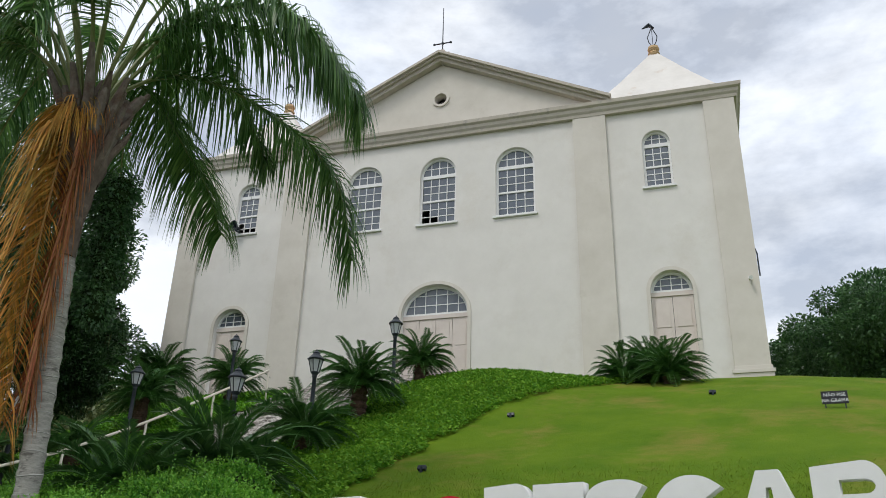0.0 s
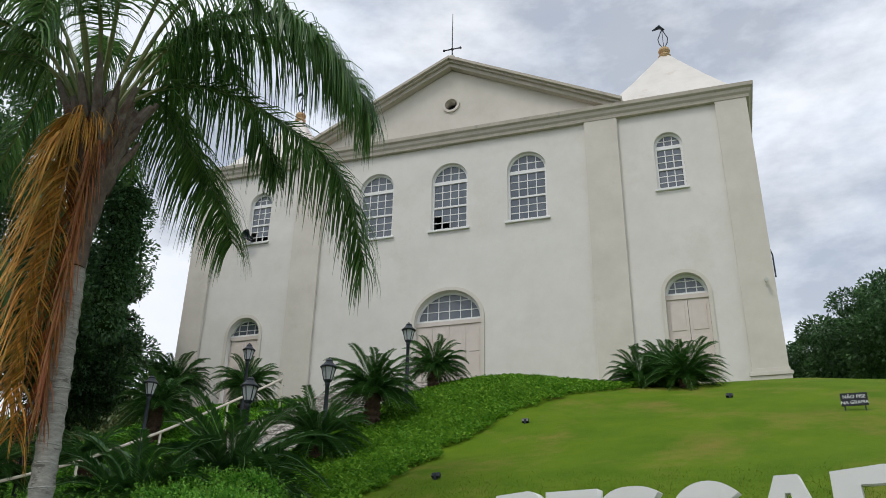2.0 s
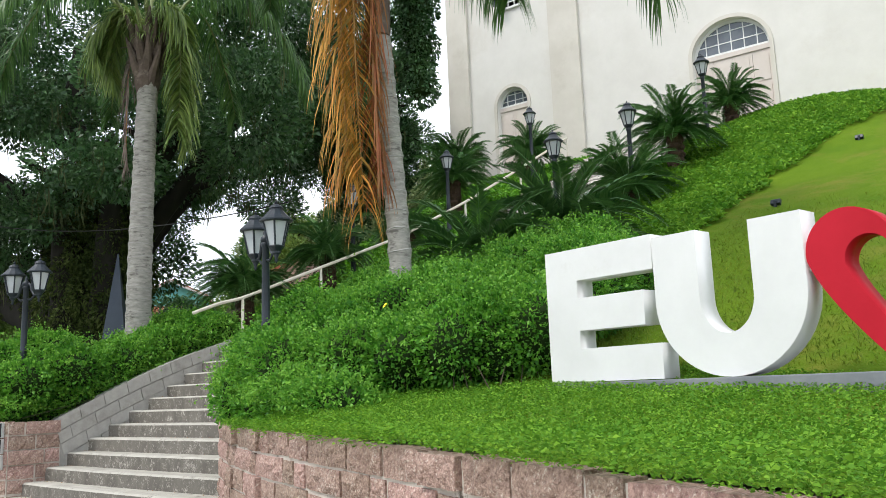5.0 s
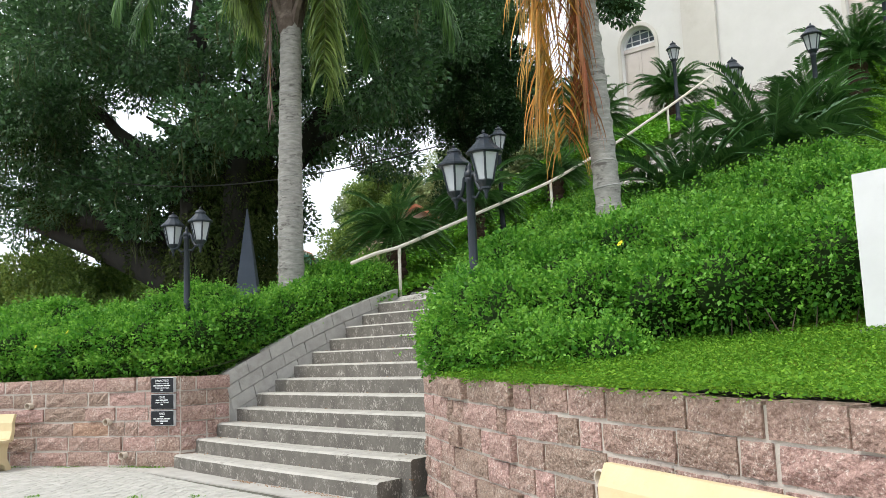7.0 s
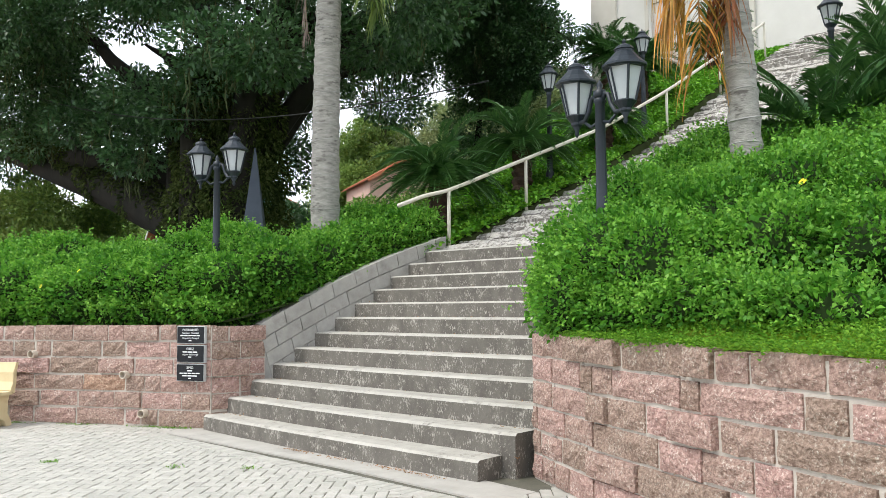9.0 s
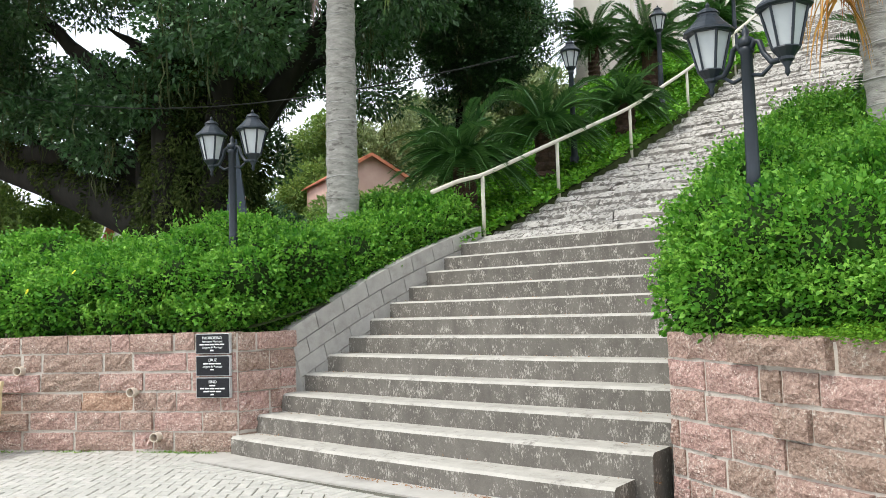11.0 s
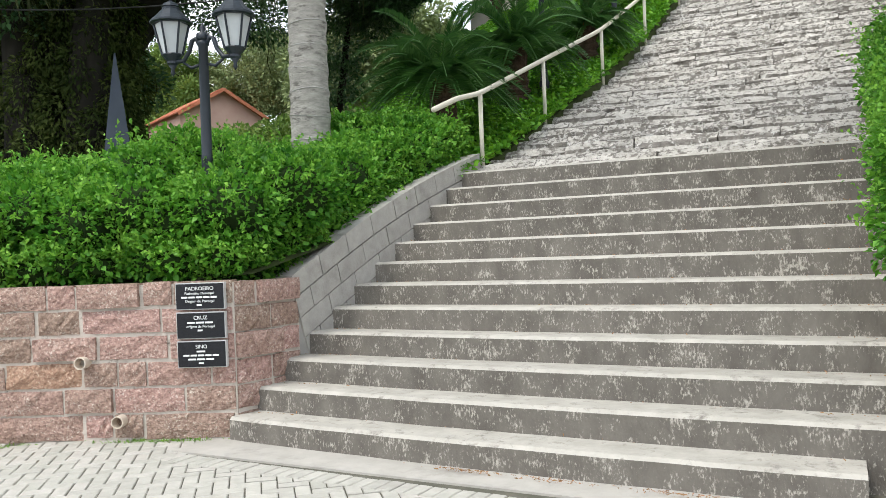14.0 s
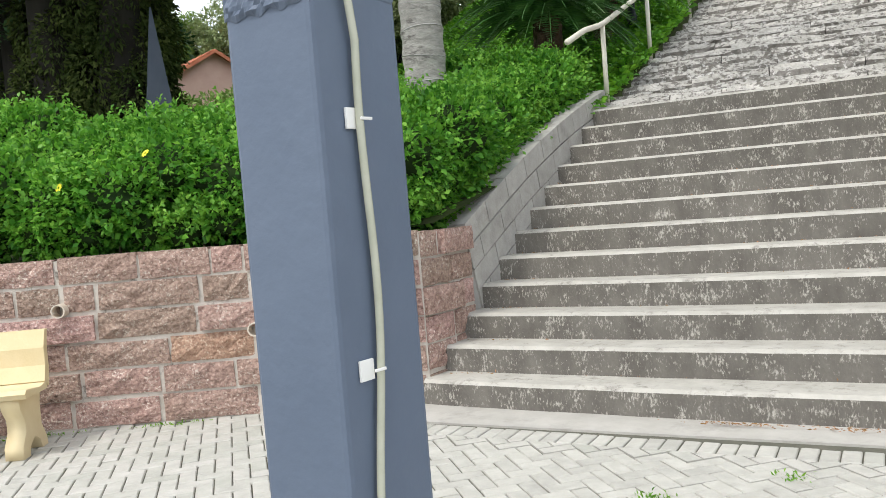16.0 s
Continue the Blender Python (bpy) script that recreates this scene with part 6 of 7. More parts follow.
def palm_boots(t, top, r, h, seed):
    rn = random.Random(seed)
    bm = bmesh.new()
    for i in range(20):
        a = i * 137.5 + rn.uniform(-15, 15)
        z = h * i / 20
        d = Vector((math.cos(radians(a)), math.sin(radians(a)), 0))
        p = Vector(top) + d * r * 0.75 + Vector((0, 0, z - 0.1))
        o = rn.uniform(0.10, 0.22)
        tube(bm, [p, p + d * 0.09 + Vector((0, 0, 0.2)), p + d * (o + 0.05) + Vector((0, 0, 0.45)), p + d * (o + 0.12) + Vector((0, 0, 0.62))], [0.10, 0.085, 0.05, 0.02], 7)
    lathe(bm, [(r * 0.9, -0.3), (r * 1.15, -0.05), (r * 1.0, h * 0.6), (r * 0.4, h + 0.2), (0.02, h + 0.5)], 12, top)
    part("crownshaft", bm, M_PALMBOOT, t, "brown husky leaf bases")


p2 = thing("palm", pose(0, 0, 0), "tall queen palm with drooping plumes and one dead orange frond", "palm tree", "queen palms beside the stairs")
T2 = (-8.31, 8.43, 7.45)
palm_trunk(p2, (-8.09, 8.51, 1.6), T2, 0.15, 0.122, 1)
palm_boots(p2, T2, 0.30, 0.95, 3)
bm = bmesh.new()
lathe(bm, [(0.14, -1.45), (0.16, -1.25), (0.175, -0.9), (0.22, -0.6), (0.25, -0.3), (0.29, -0.05), (0.3, 0.15)], 20, T2)
for v in bm.verts:
    f = 1 + 0.2 * noise.noise(v.co * 7)
    v.co.x, v.co.y = T2[0] + (v.co.x - T2[0]) * f + 0.05 * (T2[2] - v.co.z) * 0.8, T2[1] + (v.co.y - T2[1]) * f
part("fibre_sleeve", bm, M_PALMBOOT, p2, "dark brown fibre below the crown")
M_LEAFBASE = mat("grey_leaf_base", (0.075, 0.06, 0.05), (0.23, 0.195, 0.165), 5, 0.85, 0.6, 18, stain=(0.10, 0.045, 0.03), stain_scale=3, stain_lo=0.5, stain_hi=0.7)
for i in range(14):
    a = radians(26 * i + 9)
    d = Vector((math.cos(a), math.sin(a), 0))
    p = Vector(T2) + d * 0.19 + Vector((0, 0, 0.1 + 0.05 * (i % 4)))
    up = 0.95 + 0.2 * (i % 3)
    bm = tube(bmesh.new(), [p, p + d * 0.10 + Vector((0, 0, 0.32)), p + d * 0.17 + Vector((0, 0, 0.62)), p + d * (0.30 + 0.12 * (i % 3)) + Vector((0, 0, up))], [0.14, 0.125, 0.085, 0.04], 7)
    part("leaf_base", bm, M_LEAFBASE, p2, "grey-brown leaf stalk fanning from the crown")
K2 = Vector((-8.42, 8.42, 8.5))


def fronds(t, K, spec, seed0, leaf=0.62):
    for i, (az, L, rise, drop, mid) in enumerate(spec):
        d = Vector((math.cos(radians(az)), math.sin(radians(az)), 0))
        pts = [K + d * 0.05 - Vector((0, 0, 0.35)), K + d * L * 0.28 + Vector((0, 0, rise * 0.75)), K + d * L * 0.62 + Vector((0, 0, rise * mid)), K + d * L * 0.9 + Vector((0, 0, rise * mid * 0.35 - drop * 0.45)), K + d * L + Vector((0, 0, -drop))]
        queen_frond(t, "frond", pts, M_PALM, M_RACHIS, leaf, 130, seed0 + i, droop=1.5, wdt=0.036, r0=0.04, bare=0.24)


for sd, pts in ((301, [(-8.09, 8.95, 9.17), (-7.62, 9.81, 9.78), (-7.04, 10.87, 9.79), (-6.5, 11.86, 9.47), (-6.17, 12.47, 8.86), (-5.98, 12.78, 7.6)]),
                (302, [(-8.45, 9.09, 9.39), (-8.56, 10.11, 9.59), (-8.67, 11.11, 9.34), (-8.78, 12.11, 9.06), (-8.9, 12.95, 8.5)]),
                (303, [(-8.12, 8.72, 9.61), (-7.72, 9.17, 10.33), (-7.32, 9.63, 10.66), (-6.34, 10.76, 11.08), (-5.73, 11.45, 10.58), (-5.54, 11.66, 10.02)]),
                (305, [(-7.6, 9.0, 10.3), (-6.6, 9.6, 10.9), (-5.8, 10.0, 10.6), (-5.3, 10.3, 9.8)])):
    queen_frond(p2, "frond", [K2 + Vector((0, 0, -0.35))] + pts, M_PALM, M_RACHIS, 1.12, 210, sd, 1.7, 0.04, 0.7, 0.034, 0.2)
fronds(p2, K2, [(8, 3.2, 2.4, -1.2, 1.1), (70, 3.4, 2.0, -0.6, 1.1),  (120, 3.6, 1.5, 0.4, 0.95), (160, 3.5, 1.4, 0.6, 0.9), (195, 3.6, 1.2, 0.8, 0.85),
                (235, 3.2, 1.5, 0.3, 1.0), (275, 3.0, 1.7, -0.2, 1.0), (310, 3.2, 1.7, 0.0, 1.1), (345, 3.0, 2.2, -0.9, 1.15), (140, 3.0, 2.3, -0.9, 1.1), (178, 3.4, 1.9, -0.1, 1.0), (205, 3.2, 2.2, -0.7, 1.1), (225, 3.4, 1.2, 0.9, 0.85), (100, 3.2, 2.2, -0.8, 1.1), (300, 3.2, 1.2, 0.9, 0.8), (215, 3.0, 0.9, 1.1, 0.75), (255, 2.8, 2.3, -1.0, 1.1)], 30)
for seed, (x, y), low, material, leaf, n, spread in ((71, (-0.14, -0.40), -4.3, M_PALMDRY, 1.0, 190, 0.95), (73, (0.06, -0.38), -4.8, M_PALMDRY, 0.8, 150, 0.7), (72, (0.24, -0.24), -4.5, M_PALMRUST, 0.7, 200, 0.5)):
    queen_frond(p2, "dead_frond", [K2 + Vector((0, 0, -0.35)), K2 + Vector((x * 0.8, y * 0.75, -0.15)), K2 + Vector((x * 1.1, y, -1.0)), K2 + Vector((x * 1.1, y * 0.95, low * 0.6)), K2 + Vector((x * 1.2, y * 0.7, low))], material, M_DRYRACHIS, leaf, n, seed, 1.5, 0.033, spread, 0.028)

FC = [(-8.05 + 0.05 * math.sin(k * 2.1), 8.95 + 0.05 * math.cos(k * 1.7), 7.35 - 0.2 * k) for k in range(11)]
fc = place("hanging_growth", clump_leaves("hanging_growth", FC, [(0.30 - 0.004 * k, 0.30, 0.26) for k in range(11)], 9000, 0.06, 0.5, 0.9, 0.2), M_TREELEAF, p2, "dense dark green hanging strands")
fc["kind"] = "stuff"
# same dark filler added inside the strands
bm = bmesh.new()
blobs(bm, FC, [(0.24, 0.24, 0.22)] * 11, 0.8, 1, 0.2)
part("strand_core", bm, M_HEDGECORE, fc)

p1 = thing("palm", pose(0, 0, 0), "tall queen palm with a grey ringed trunk behind the hedge", "palm tree", "queen palms beside the stairs")
T1 = (-15.22, 9.62, 7.55)
palm_trunk(p1, (-15.13, 9.55, 1.3), T1, 0.24, 0.185, 4)
palm_boots(p1, T1, 0.22, 0.9, 8)
K1 = Vector((-15.22, 9.62, 8.4))
for az, out, dz, sd in ((32, 0.85, -2.25, 201), (48, 0.6, -1.7, 202), (20, 0.75, -2.0, 205), (205, 0.8, -0.8, 203), (225, 1.0, -0.5, 204)):
    d = Vector((math.cos(radians(az)), math.sin(radians(az)), 0))
    queen_frond(p1, "frond", [K1 + Vector((0, 0, -0.35)), K1 + d * out * 0.45 + Vector((0, 0, 0.55)), K1 + d * out * 0.85 + Vector((0, 0, 0.25)), K1 + d * out + Vector((0, 0, dz * 0.45)), K1 + d * out * 0.92 + Vector((0, 0, dz))], M_PALMPALE, M_RACHIS, 0.62, 150, sd, 1.1, 0.035, 0.65, 0.045)
fronds(p1, K1, [(60, 3.2, 1.4, 0.8, 0.9), (110, 3.3, 1.4, 0.6, 0.9), (160, 3.2, 1.3, 0.7, 0.9), (205, 3.3, 1.4, 0.5, 0.95), (250, 3.0, 1.2, 1.0, 0.85), (295, 3.0, 1.5, 0.5, 0.95), (320, 3.2, 1.9, -0.3, 1.05), (0, 3.0, 1.9, -0.4, 1.1), (140, 2.8, 2.2, -0.9, 1.1)], 60)
queen_frond(p1, "dead_frond", [K1 + Vector((0, 0, -0.4)), K1 + Vector((-0.3, -0.15, -0.3)), K1 + Vector((-0.36, -0.2, -1.2)), K1 + Vector((-0.34, -0.2, -2.6))], mat("grey_dry_frond", (0.16, 0.12, 0.10), (0.26, 0.2, 0.17), 3, 0.8, 0, island=0.2), M_DRYRACHIS, 0.5, 60, 91, 1.6, 0.03, 0.3, 0.02)


# ---- trees ----
def limb(bm, a, b, r0, r1, wob=0.4, n=7, seed=0):
    pts, rad = [], []
    for i in range(n + 1):
        f = i / n
        p = Vector(a).lerp(Vector(b), f)
        k = wob * math.sin(math.pi * f)
        pts.append(p + Vector((k * noise.noise((f * 2, seed, 0)), k * noise.noise((f * 2, seed, 5)), k * (0.6 + noise.noise((f * 2, seed, 9))))))
        rad.append(r0 + (r1 - r0) * f)
    tube(bm, pts, rad, 9)
    return pts


def tree(name, label, base, trunk_top, r, limbs, clumps, rad, per, leaf, material, moss=0, width=0.5, group="", extra=()):
    t = thing(name, pose(0, 0, 0), label, "tree", group)
    bm = bmesh.new()
    limb(bm, base, trunk_top, r, r * 0.75, r * 0.4, 6, 1)
    for i, (e, rr) in enumerate(limbs):
        pts = limb(bm, trunk_top, e, rr, rr * 0.3, 0.9, 7, i + 2)
        for k in (3, 5):
            q = pts[k] + Vector((random.uniform(-1.7, 1.7), random.uniform(-1.7, 1.7), random.uniform(0.3, 1.6)))
            limb(bm, pts[k], q, rr * 0.4, rr * 0.06, 0.22, 5, i * 7 + k)
    for k, (a, b, ra, rb) in enumerate(extra):
        limb(bm, a, b, ra, rb, 0.25, 9, 40 + k)
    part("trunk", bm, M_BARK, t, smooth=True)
    ob = place("crown", clump_leaves("crown", clumps, rad, per, leaf, width, 0.1, 0.3), material, t)
    ob["kind"] = "stuff"
    if moss:
        B, W, S = [], [], []
        for _ in range(moss):
            c, rr = random.choice(list(zip(clumps, rad)))
            d = unit(1)[0]
            q = np.asarray(c) + d * np.asarray(rr) * 0.9
            for _ in range(5):
                B.append(q + np.random.normal(0, 0.09, 3))
                W.append((random.uniform(-0.06, 0.06), random.uniform(-0.06, 0.06), -1))
                S.append(random.uniform(0.35, 1.0))
        mo = place("hanging_moss", leaf_mesh("hanging_moss", np.array(B), np.array(W), np.array(S), 0.05), M_MOSS, t)
        mo["kind"] = "stuff"
    return t


def crown_of(rnd, centre, ext, n, rlo, rhi, flat=0.7, hole=None):
    C, R_ = [], []
    while len(C) < n:
        d = np.array([rnd.uniform(-1, 1) for _ in range(3)])
        l = np.linalg.norm(d)
        if l > 1 or l < 0.25:
            continue
        c = np.asarray(centre) + d * np.asarray(ext)
        if hole and hole(c):
            continue
        r = rnd.uniform(rlo, rhi)
        C.append(tuple(c))
        R_.append((r, r, r * flat))
    return C, R_


# sky gaps in the great crown along camera sight lines: two ends, a width
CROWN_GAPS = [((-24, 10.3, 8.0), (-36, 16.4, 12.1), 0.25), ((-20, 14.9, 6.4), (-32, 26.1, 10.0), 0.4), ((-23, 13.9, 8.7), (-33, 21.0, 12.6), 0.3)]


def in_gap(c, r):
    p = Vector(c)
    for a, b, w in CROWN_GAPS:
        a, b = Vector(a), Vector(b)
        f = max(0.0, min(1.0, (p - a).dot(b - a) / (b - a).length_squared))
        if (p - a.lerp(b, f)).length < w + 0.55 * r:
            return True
    # crown trimmed to fit the camera's view past the church corner
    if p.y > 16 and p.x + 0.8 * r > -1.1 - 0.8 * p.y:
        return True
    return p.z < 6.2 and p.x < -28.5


rt = random.Random(21)
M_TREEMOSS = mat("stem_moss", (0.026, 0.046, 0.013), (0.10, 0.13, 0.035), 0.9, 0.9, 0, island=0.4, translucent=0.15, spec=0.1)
C, R_ = crown_of(rt, (-24.5, 17.0, 11.5), (12.5, 8.5, 6.2), 150, 0.8, 1.9, 0.6, lambda c: c[2] < 6.0 or (c[0] > -25 and c[2] < 2.1 + 0.37 * (c[1] - 1) + 0.12 * max(0, c[0] + 22)) or c[0] > -15.5)
low = [((-33.0, 10.2, 9.0), 1.4), ((-34.5, 10.5, 7.7), 1.3), ((-31.5, 9.6, 10.5), 1.5), ((-36.0, 11.0, 10.5), 1.5), ((-33.0, 12.8, 5.6), 0.9), ((-31.5, 12.6, 5.3), 0.9), ((-30.0, 12.9, 5.5), 0.9), ((-28.6, 12.6, 5.2), 0.8), ((-34.5, 13.0, 6.0), 1.0), ((-36.0, 13.2, 6.4), 1.1), ((-32.3, 12.4, 6.6), 1.0), ((-29.4, 12.3, 6.8), 1.1), ((-31.5, 12.0, 8.5), 1.6), ((-33.5, 12.5, 9.5), 1.7), ((-29.5, 11.6, 9.6), 1.6), ((-27.5, 11.4, 9.0), 1.4), ((-25.5, 11.8, 10.2), 1.5), ((-32.5, 11.6, 11.0), 1.7), ((-30.0, 11.2, 12.0), 1.7), ((-35.5, 12.5, 8.0), 1.5), ((-35.0, 12.5, 11.0), 1.7), ((-27.5, 11.6, 12.0), 1.6), ((-23.5, 12.6, 9.2), 1.3), ((-21.5, 13.0, 10.2), 1.3), ((-27.5, 13.2, 6.3), 1.5), ((-26.2, 12.6, 7.1), 1.3), ((-25.0, 13.0, 6.7), 1.2), ((-28.8, 13.4, 7.0), 1.4), ((-24.0, 13.2, 7.4), 1.2), ((-30.5, 13.6, 7.2), 1.4), ((-26.8, 12.8, 5.6), 1.0), ((-36.5, 13.2, 7.4), 1.2), ((-34.5, 13.0, 7.3), 1.1), ((-32.5, 13.4, 7.5), 1.2), ((-30.5, 13.0, 7.6), 1.1), ((-37.5, 13.6, 8.8), 1.5), ((-35.5, 14.0, 8.9), 1.5), ((-33.0, 14.2, 9.0), 1.4), ((-28.5, 13.6, 8.0), 1.2), ((-23.6, 25, 10.9), 0.9), ((-25.0, 25.2, 10.6), 0.9), ((-26.5, 25.4, 10.6), 0.9), ((-27.8, 25.4, 10.8), 1.0), ((-24.2, 26, 10.2), 0.8), ((-25.8, 26.5, 10.4), 0.9), ((-24.5, 23, 11.2), 1.3), ((-26.5, 24, 11.3), 1.4), ((-27.5, 22, 10.7), 1.3), ((-23.0, 21.5, 10.7), 1.2), ((-25.5, 26, 11.9), 1.5), ((-28.5, 25, 11.8), 1.5), ((-22.5, 23.5, 11.6), 1.2), ((-24.5, 25, 12.8), 1.4), ((-27.0, 26, 13.2), 1.5), ((-23.0, 19.5, 9.8), 1.1), ((-25.5, 20.5, 10.2), 1.3)]
C += [c for c, r in low]
R_ += [(r, r, r * 0.6) for c, r in low]
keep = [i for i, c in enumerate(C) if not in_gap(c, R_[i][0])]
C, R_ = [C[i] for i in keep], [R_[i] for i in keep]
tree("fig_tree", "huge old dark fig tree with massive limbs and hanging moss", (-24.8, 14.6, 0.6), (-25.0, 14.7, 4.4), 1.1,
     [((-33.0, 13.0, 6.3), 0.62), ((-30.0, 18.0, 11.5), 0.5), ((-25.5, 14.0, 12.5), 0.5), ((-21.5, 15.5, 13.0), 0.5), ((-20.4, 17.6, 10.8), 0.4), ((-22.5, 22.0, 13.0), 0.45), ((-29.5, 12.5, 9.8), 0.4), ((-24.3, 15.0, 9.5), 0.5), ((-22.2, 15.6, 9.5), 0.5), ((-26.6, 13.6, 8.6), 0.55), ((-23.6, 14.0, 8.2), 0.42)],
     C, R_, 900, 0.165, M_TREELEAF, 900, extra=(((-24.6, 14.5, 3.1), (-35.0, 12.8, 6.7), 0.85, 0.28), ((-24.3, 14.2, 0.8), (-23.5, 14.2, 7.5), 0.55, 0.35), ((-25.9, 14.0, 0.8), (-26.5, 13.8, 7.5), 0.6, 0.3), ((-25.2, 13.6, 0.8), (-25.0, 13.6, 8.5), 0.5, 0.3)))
# mossy growth hanging round the stem and the low limb
C, R_ = [], []
for k in range(70):
    a, z = k * 2.4, 1.0 + 0.11 * k
    q = 1.35 - 0.008 * k + rt.uniform(-0.1, 0.25)
    C.append((-24.85 + q * 1.25 * math.cos(a), 14.5 + q * math.sin(a), z))
    R_.append((0.42, 0.42, 0.75))
for k in range(16):
    f = k / 15
    C.append((-25.6 - 8.6 * f + rt.uniform(-0.3, 0.3), 14.1 - 1.2 * f, 3.8 + 2.9 * f + rt.uniform(-0.2, 0.35)))
    R_.append((0.5, 0.5, 0.55))
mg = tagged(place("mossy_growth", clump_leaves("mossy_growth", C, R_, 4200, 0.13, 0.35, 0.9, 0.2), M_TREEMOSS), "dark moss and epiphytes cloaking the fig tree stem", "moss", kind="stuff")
C, R_ = crown_of(rt, (-22.9, 24.8, 11.7), (1.8, 2.2, 3.2), 64, 0.6, 1.1, 0.8)
C += [(-21.3, 24.6, 10.7), (-21.0, 24.6, 9.7), (-21.7, 24.5, 12.0), (-24.2, 25.0, 9.4), (-24.5, 25.1, 8.2), (-24.9, 25.2, 7.0), (-19.6, 24.9, 10.5), (-20.2, 24.8, 10.4), (-21.2, 24.7, 10.1), (-22.2, 24.4, 9.9), (-22.5, 24.3, 11.6), (-22.9, 24.4, 12.8)]
R_ += [(1.1, 1.0, 0.9), (0.9, 0.9, 0.7), (0.9, 0.9, 0.9), (1.2, 1.0, 0.9), (1.2, 1.0, 0.9), (1.2, 1.0, 0.9), (0.35, 0.35, 0.22), (0.35, 0.35, 0.25), (0.7, 0.7, 0.5), (1.0, 1.0, 0.7), (0.7, 0.7, 0.8), (0.7, 0.7, 1.0)]
tree("tree", "dark leafy tree beside the corner of the church", (-24.9, 25.4, 5.0), (-23.6, 25.1, 11.0), 0.13, [((-20.3, 24.2, 12), 0.13), ((-22.5, 25.5, 13), 0.15), ((-21.0, 23.8, 14.5), 0.13), ((-20.0, 24.8, 10.5), 0.06)], C, R_, 1800, 0.14, M_TREELEAF, 120)
for cx, cy, cz, m, lab in ((-27.0, 33.0, 8.3, M_TREELEAF2, "grey-green bushy tree on the slope behind"), (-30.5, 36.5, 9.4, M_TREELEAF2, "grey-green bushy tree on the slope behind"), (-26.5, 36.0, 8.0, M_TREELEAF3, "bright green tree on the slope behind"), (-34.5, 36.0, 4.8, M_TREELEAF3, "bright green tree on the slope behind"), (-52, 45.0, 9.6, M_TREELEAF3, "grey-green bushy tree on the slope behind"), (-52, 48, 13, M_TREELEAF3, "bright green tree on the slope behind"), (-45, 53, 14.5, M_TREELEAF2, "grey-green bushy tree on the slope behind"), (-33, 47, 11.2, M_TREELEAF, "dark green tree on the slope behind"), (-58, 52, 13.5, M_TREELEAF2, "grey-green bushy tree on the slope behind"), (-41, 38.5, 5.0, M_TREELEAF3, "bright green tree on the slope behind"), (-50, 29.5, 4.6, M_TREELEAF3, "bright green tree on the slope behind"), (-56, 28, 4.6, M_TREELEAF3, "bright green tree on the slope behind"), (-61, 31, 5.2, M_TREELEAF3, "bright green tree on the slope behind"), (-47, 50, 14, M_TREELEAF2, "grey-green bushy tree on the slope behind"), (-38, 50, 15, M_TREELEAF2, "grey-green bushy tree on the slope behind")):
    C, R_ = crown_of(rt, (cx, cy, cz), (4.0, 3.0, 3.3), 38, 0.8, 1.5, 0.8)
    tree("tree", lab, (cx, cy, cz - 7.0), (cx, cy, cz - 1.5), 0.25, [((cx - 1.5, cy, cz + 1), 0.12), ((cx + 1.5, cy, cz + 1.5), 0.12)], C, R_, 520, 0.25, m)
C, R_ = crown_of(rt, (-36.3, 14.0, 3.6), (5.2, 2.2, 2.2), 75, 0.5, 1.0, 0.8)
tree("shrub_tree", "bushy yellow-green shrub beyond the hedge", (-36.3, 14, 0.6), (-36.3, 14, 2.0), 0.15, [((-38.3, 14, 4), 0.08), ((-34.3, 14, 4), 0.08)], C, R_, 1300, 0.15, M_TREELEAF3)
for cx, cy, cz, ex, n in ((6.8, 52.0, 15.5, 3.6, 40), (10.2, 47.0, 16.0, 5.4, 60), (19.0, 46.0, 16.6, 5.8, 64), (27.5, 44.0, 17.4, 5.5, 56)):
    C, R_ = crown_of(rt, (cx, cy, cz), (ex, 4.0, 3.4), n, 0.9, 1.7, 0.6)
    tree("tree", "dark spreading tree behind the church lawn", (cx, cy, 8.0), (cx + 0.5, cy, 12.5), 0.3, [((cx - 3, cy, cz), 0.16), ((cx + 3, cy, cz), 0.16), ((cx, cy + 1, cz + 1.5), 0.16)], C, R_, 900, 0.2, M_TREELEAF)

# placed on a camera sight line to close a bright hole behind the fig
for cx, cy, cz, ex, m in ((-33.5, 24.0, 3.7, 2.2, M_TREELEAF), ):
    C, R_ = crown_of(rt, (cx, cy, cz), (ex, 2.2, 2.6), 26, 0.6, 1.2, 0.8)
    tree("tree", "leafy tree filling the view behind the great fig", (cx, cy, 0.8), (cx, cy, cz - 1.0), 0.16, [((cx - 1, cy, cz + 1), 0.08), ((cx + 1, cy, cz + 1), 0.08)], C, R_, 800, 0.2, m)

# ---- far houses, cone, wires ----


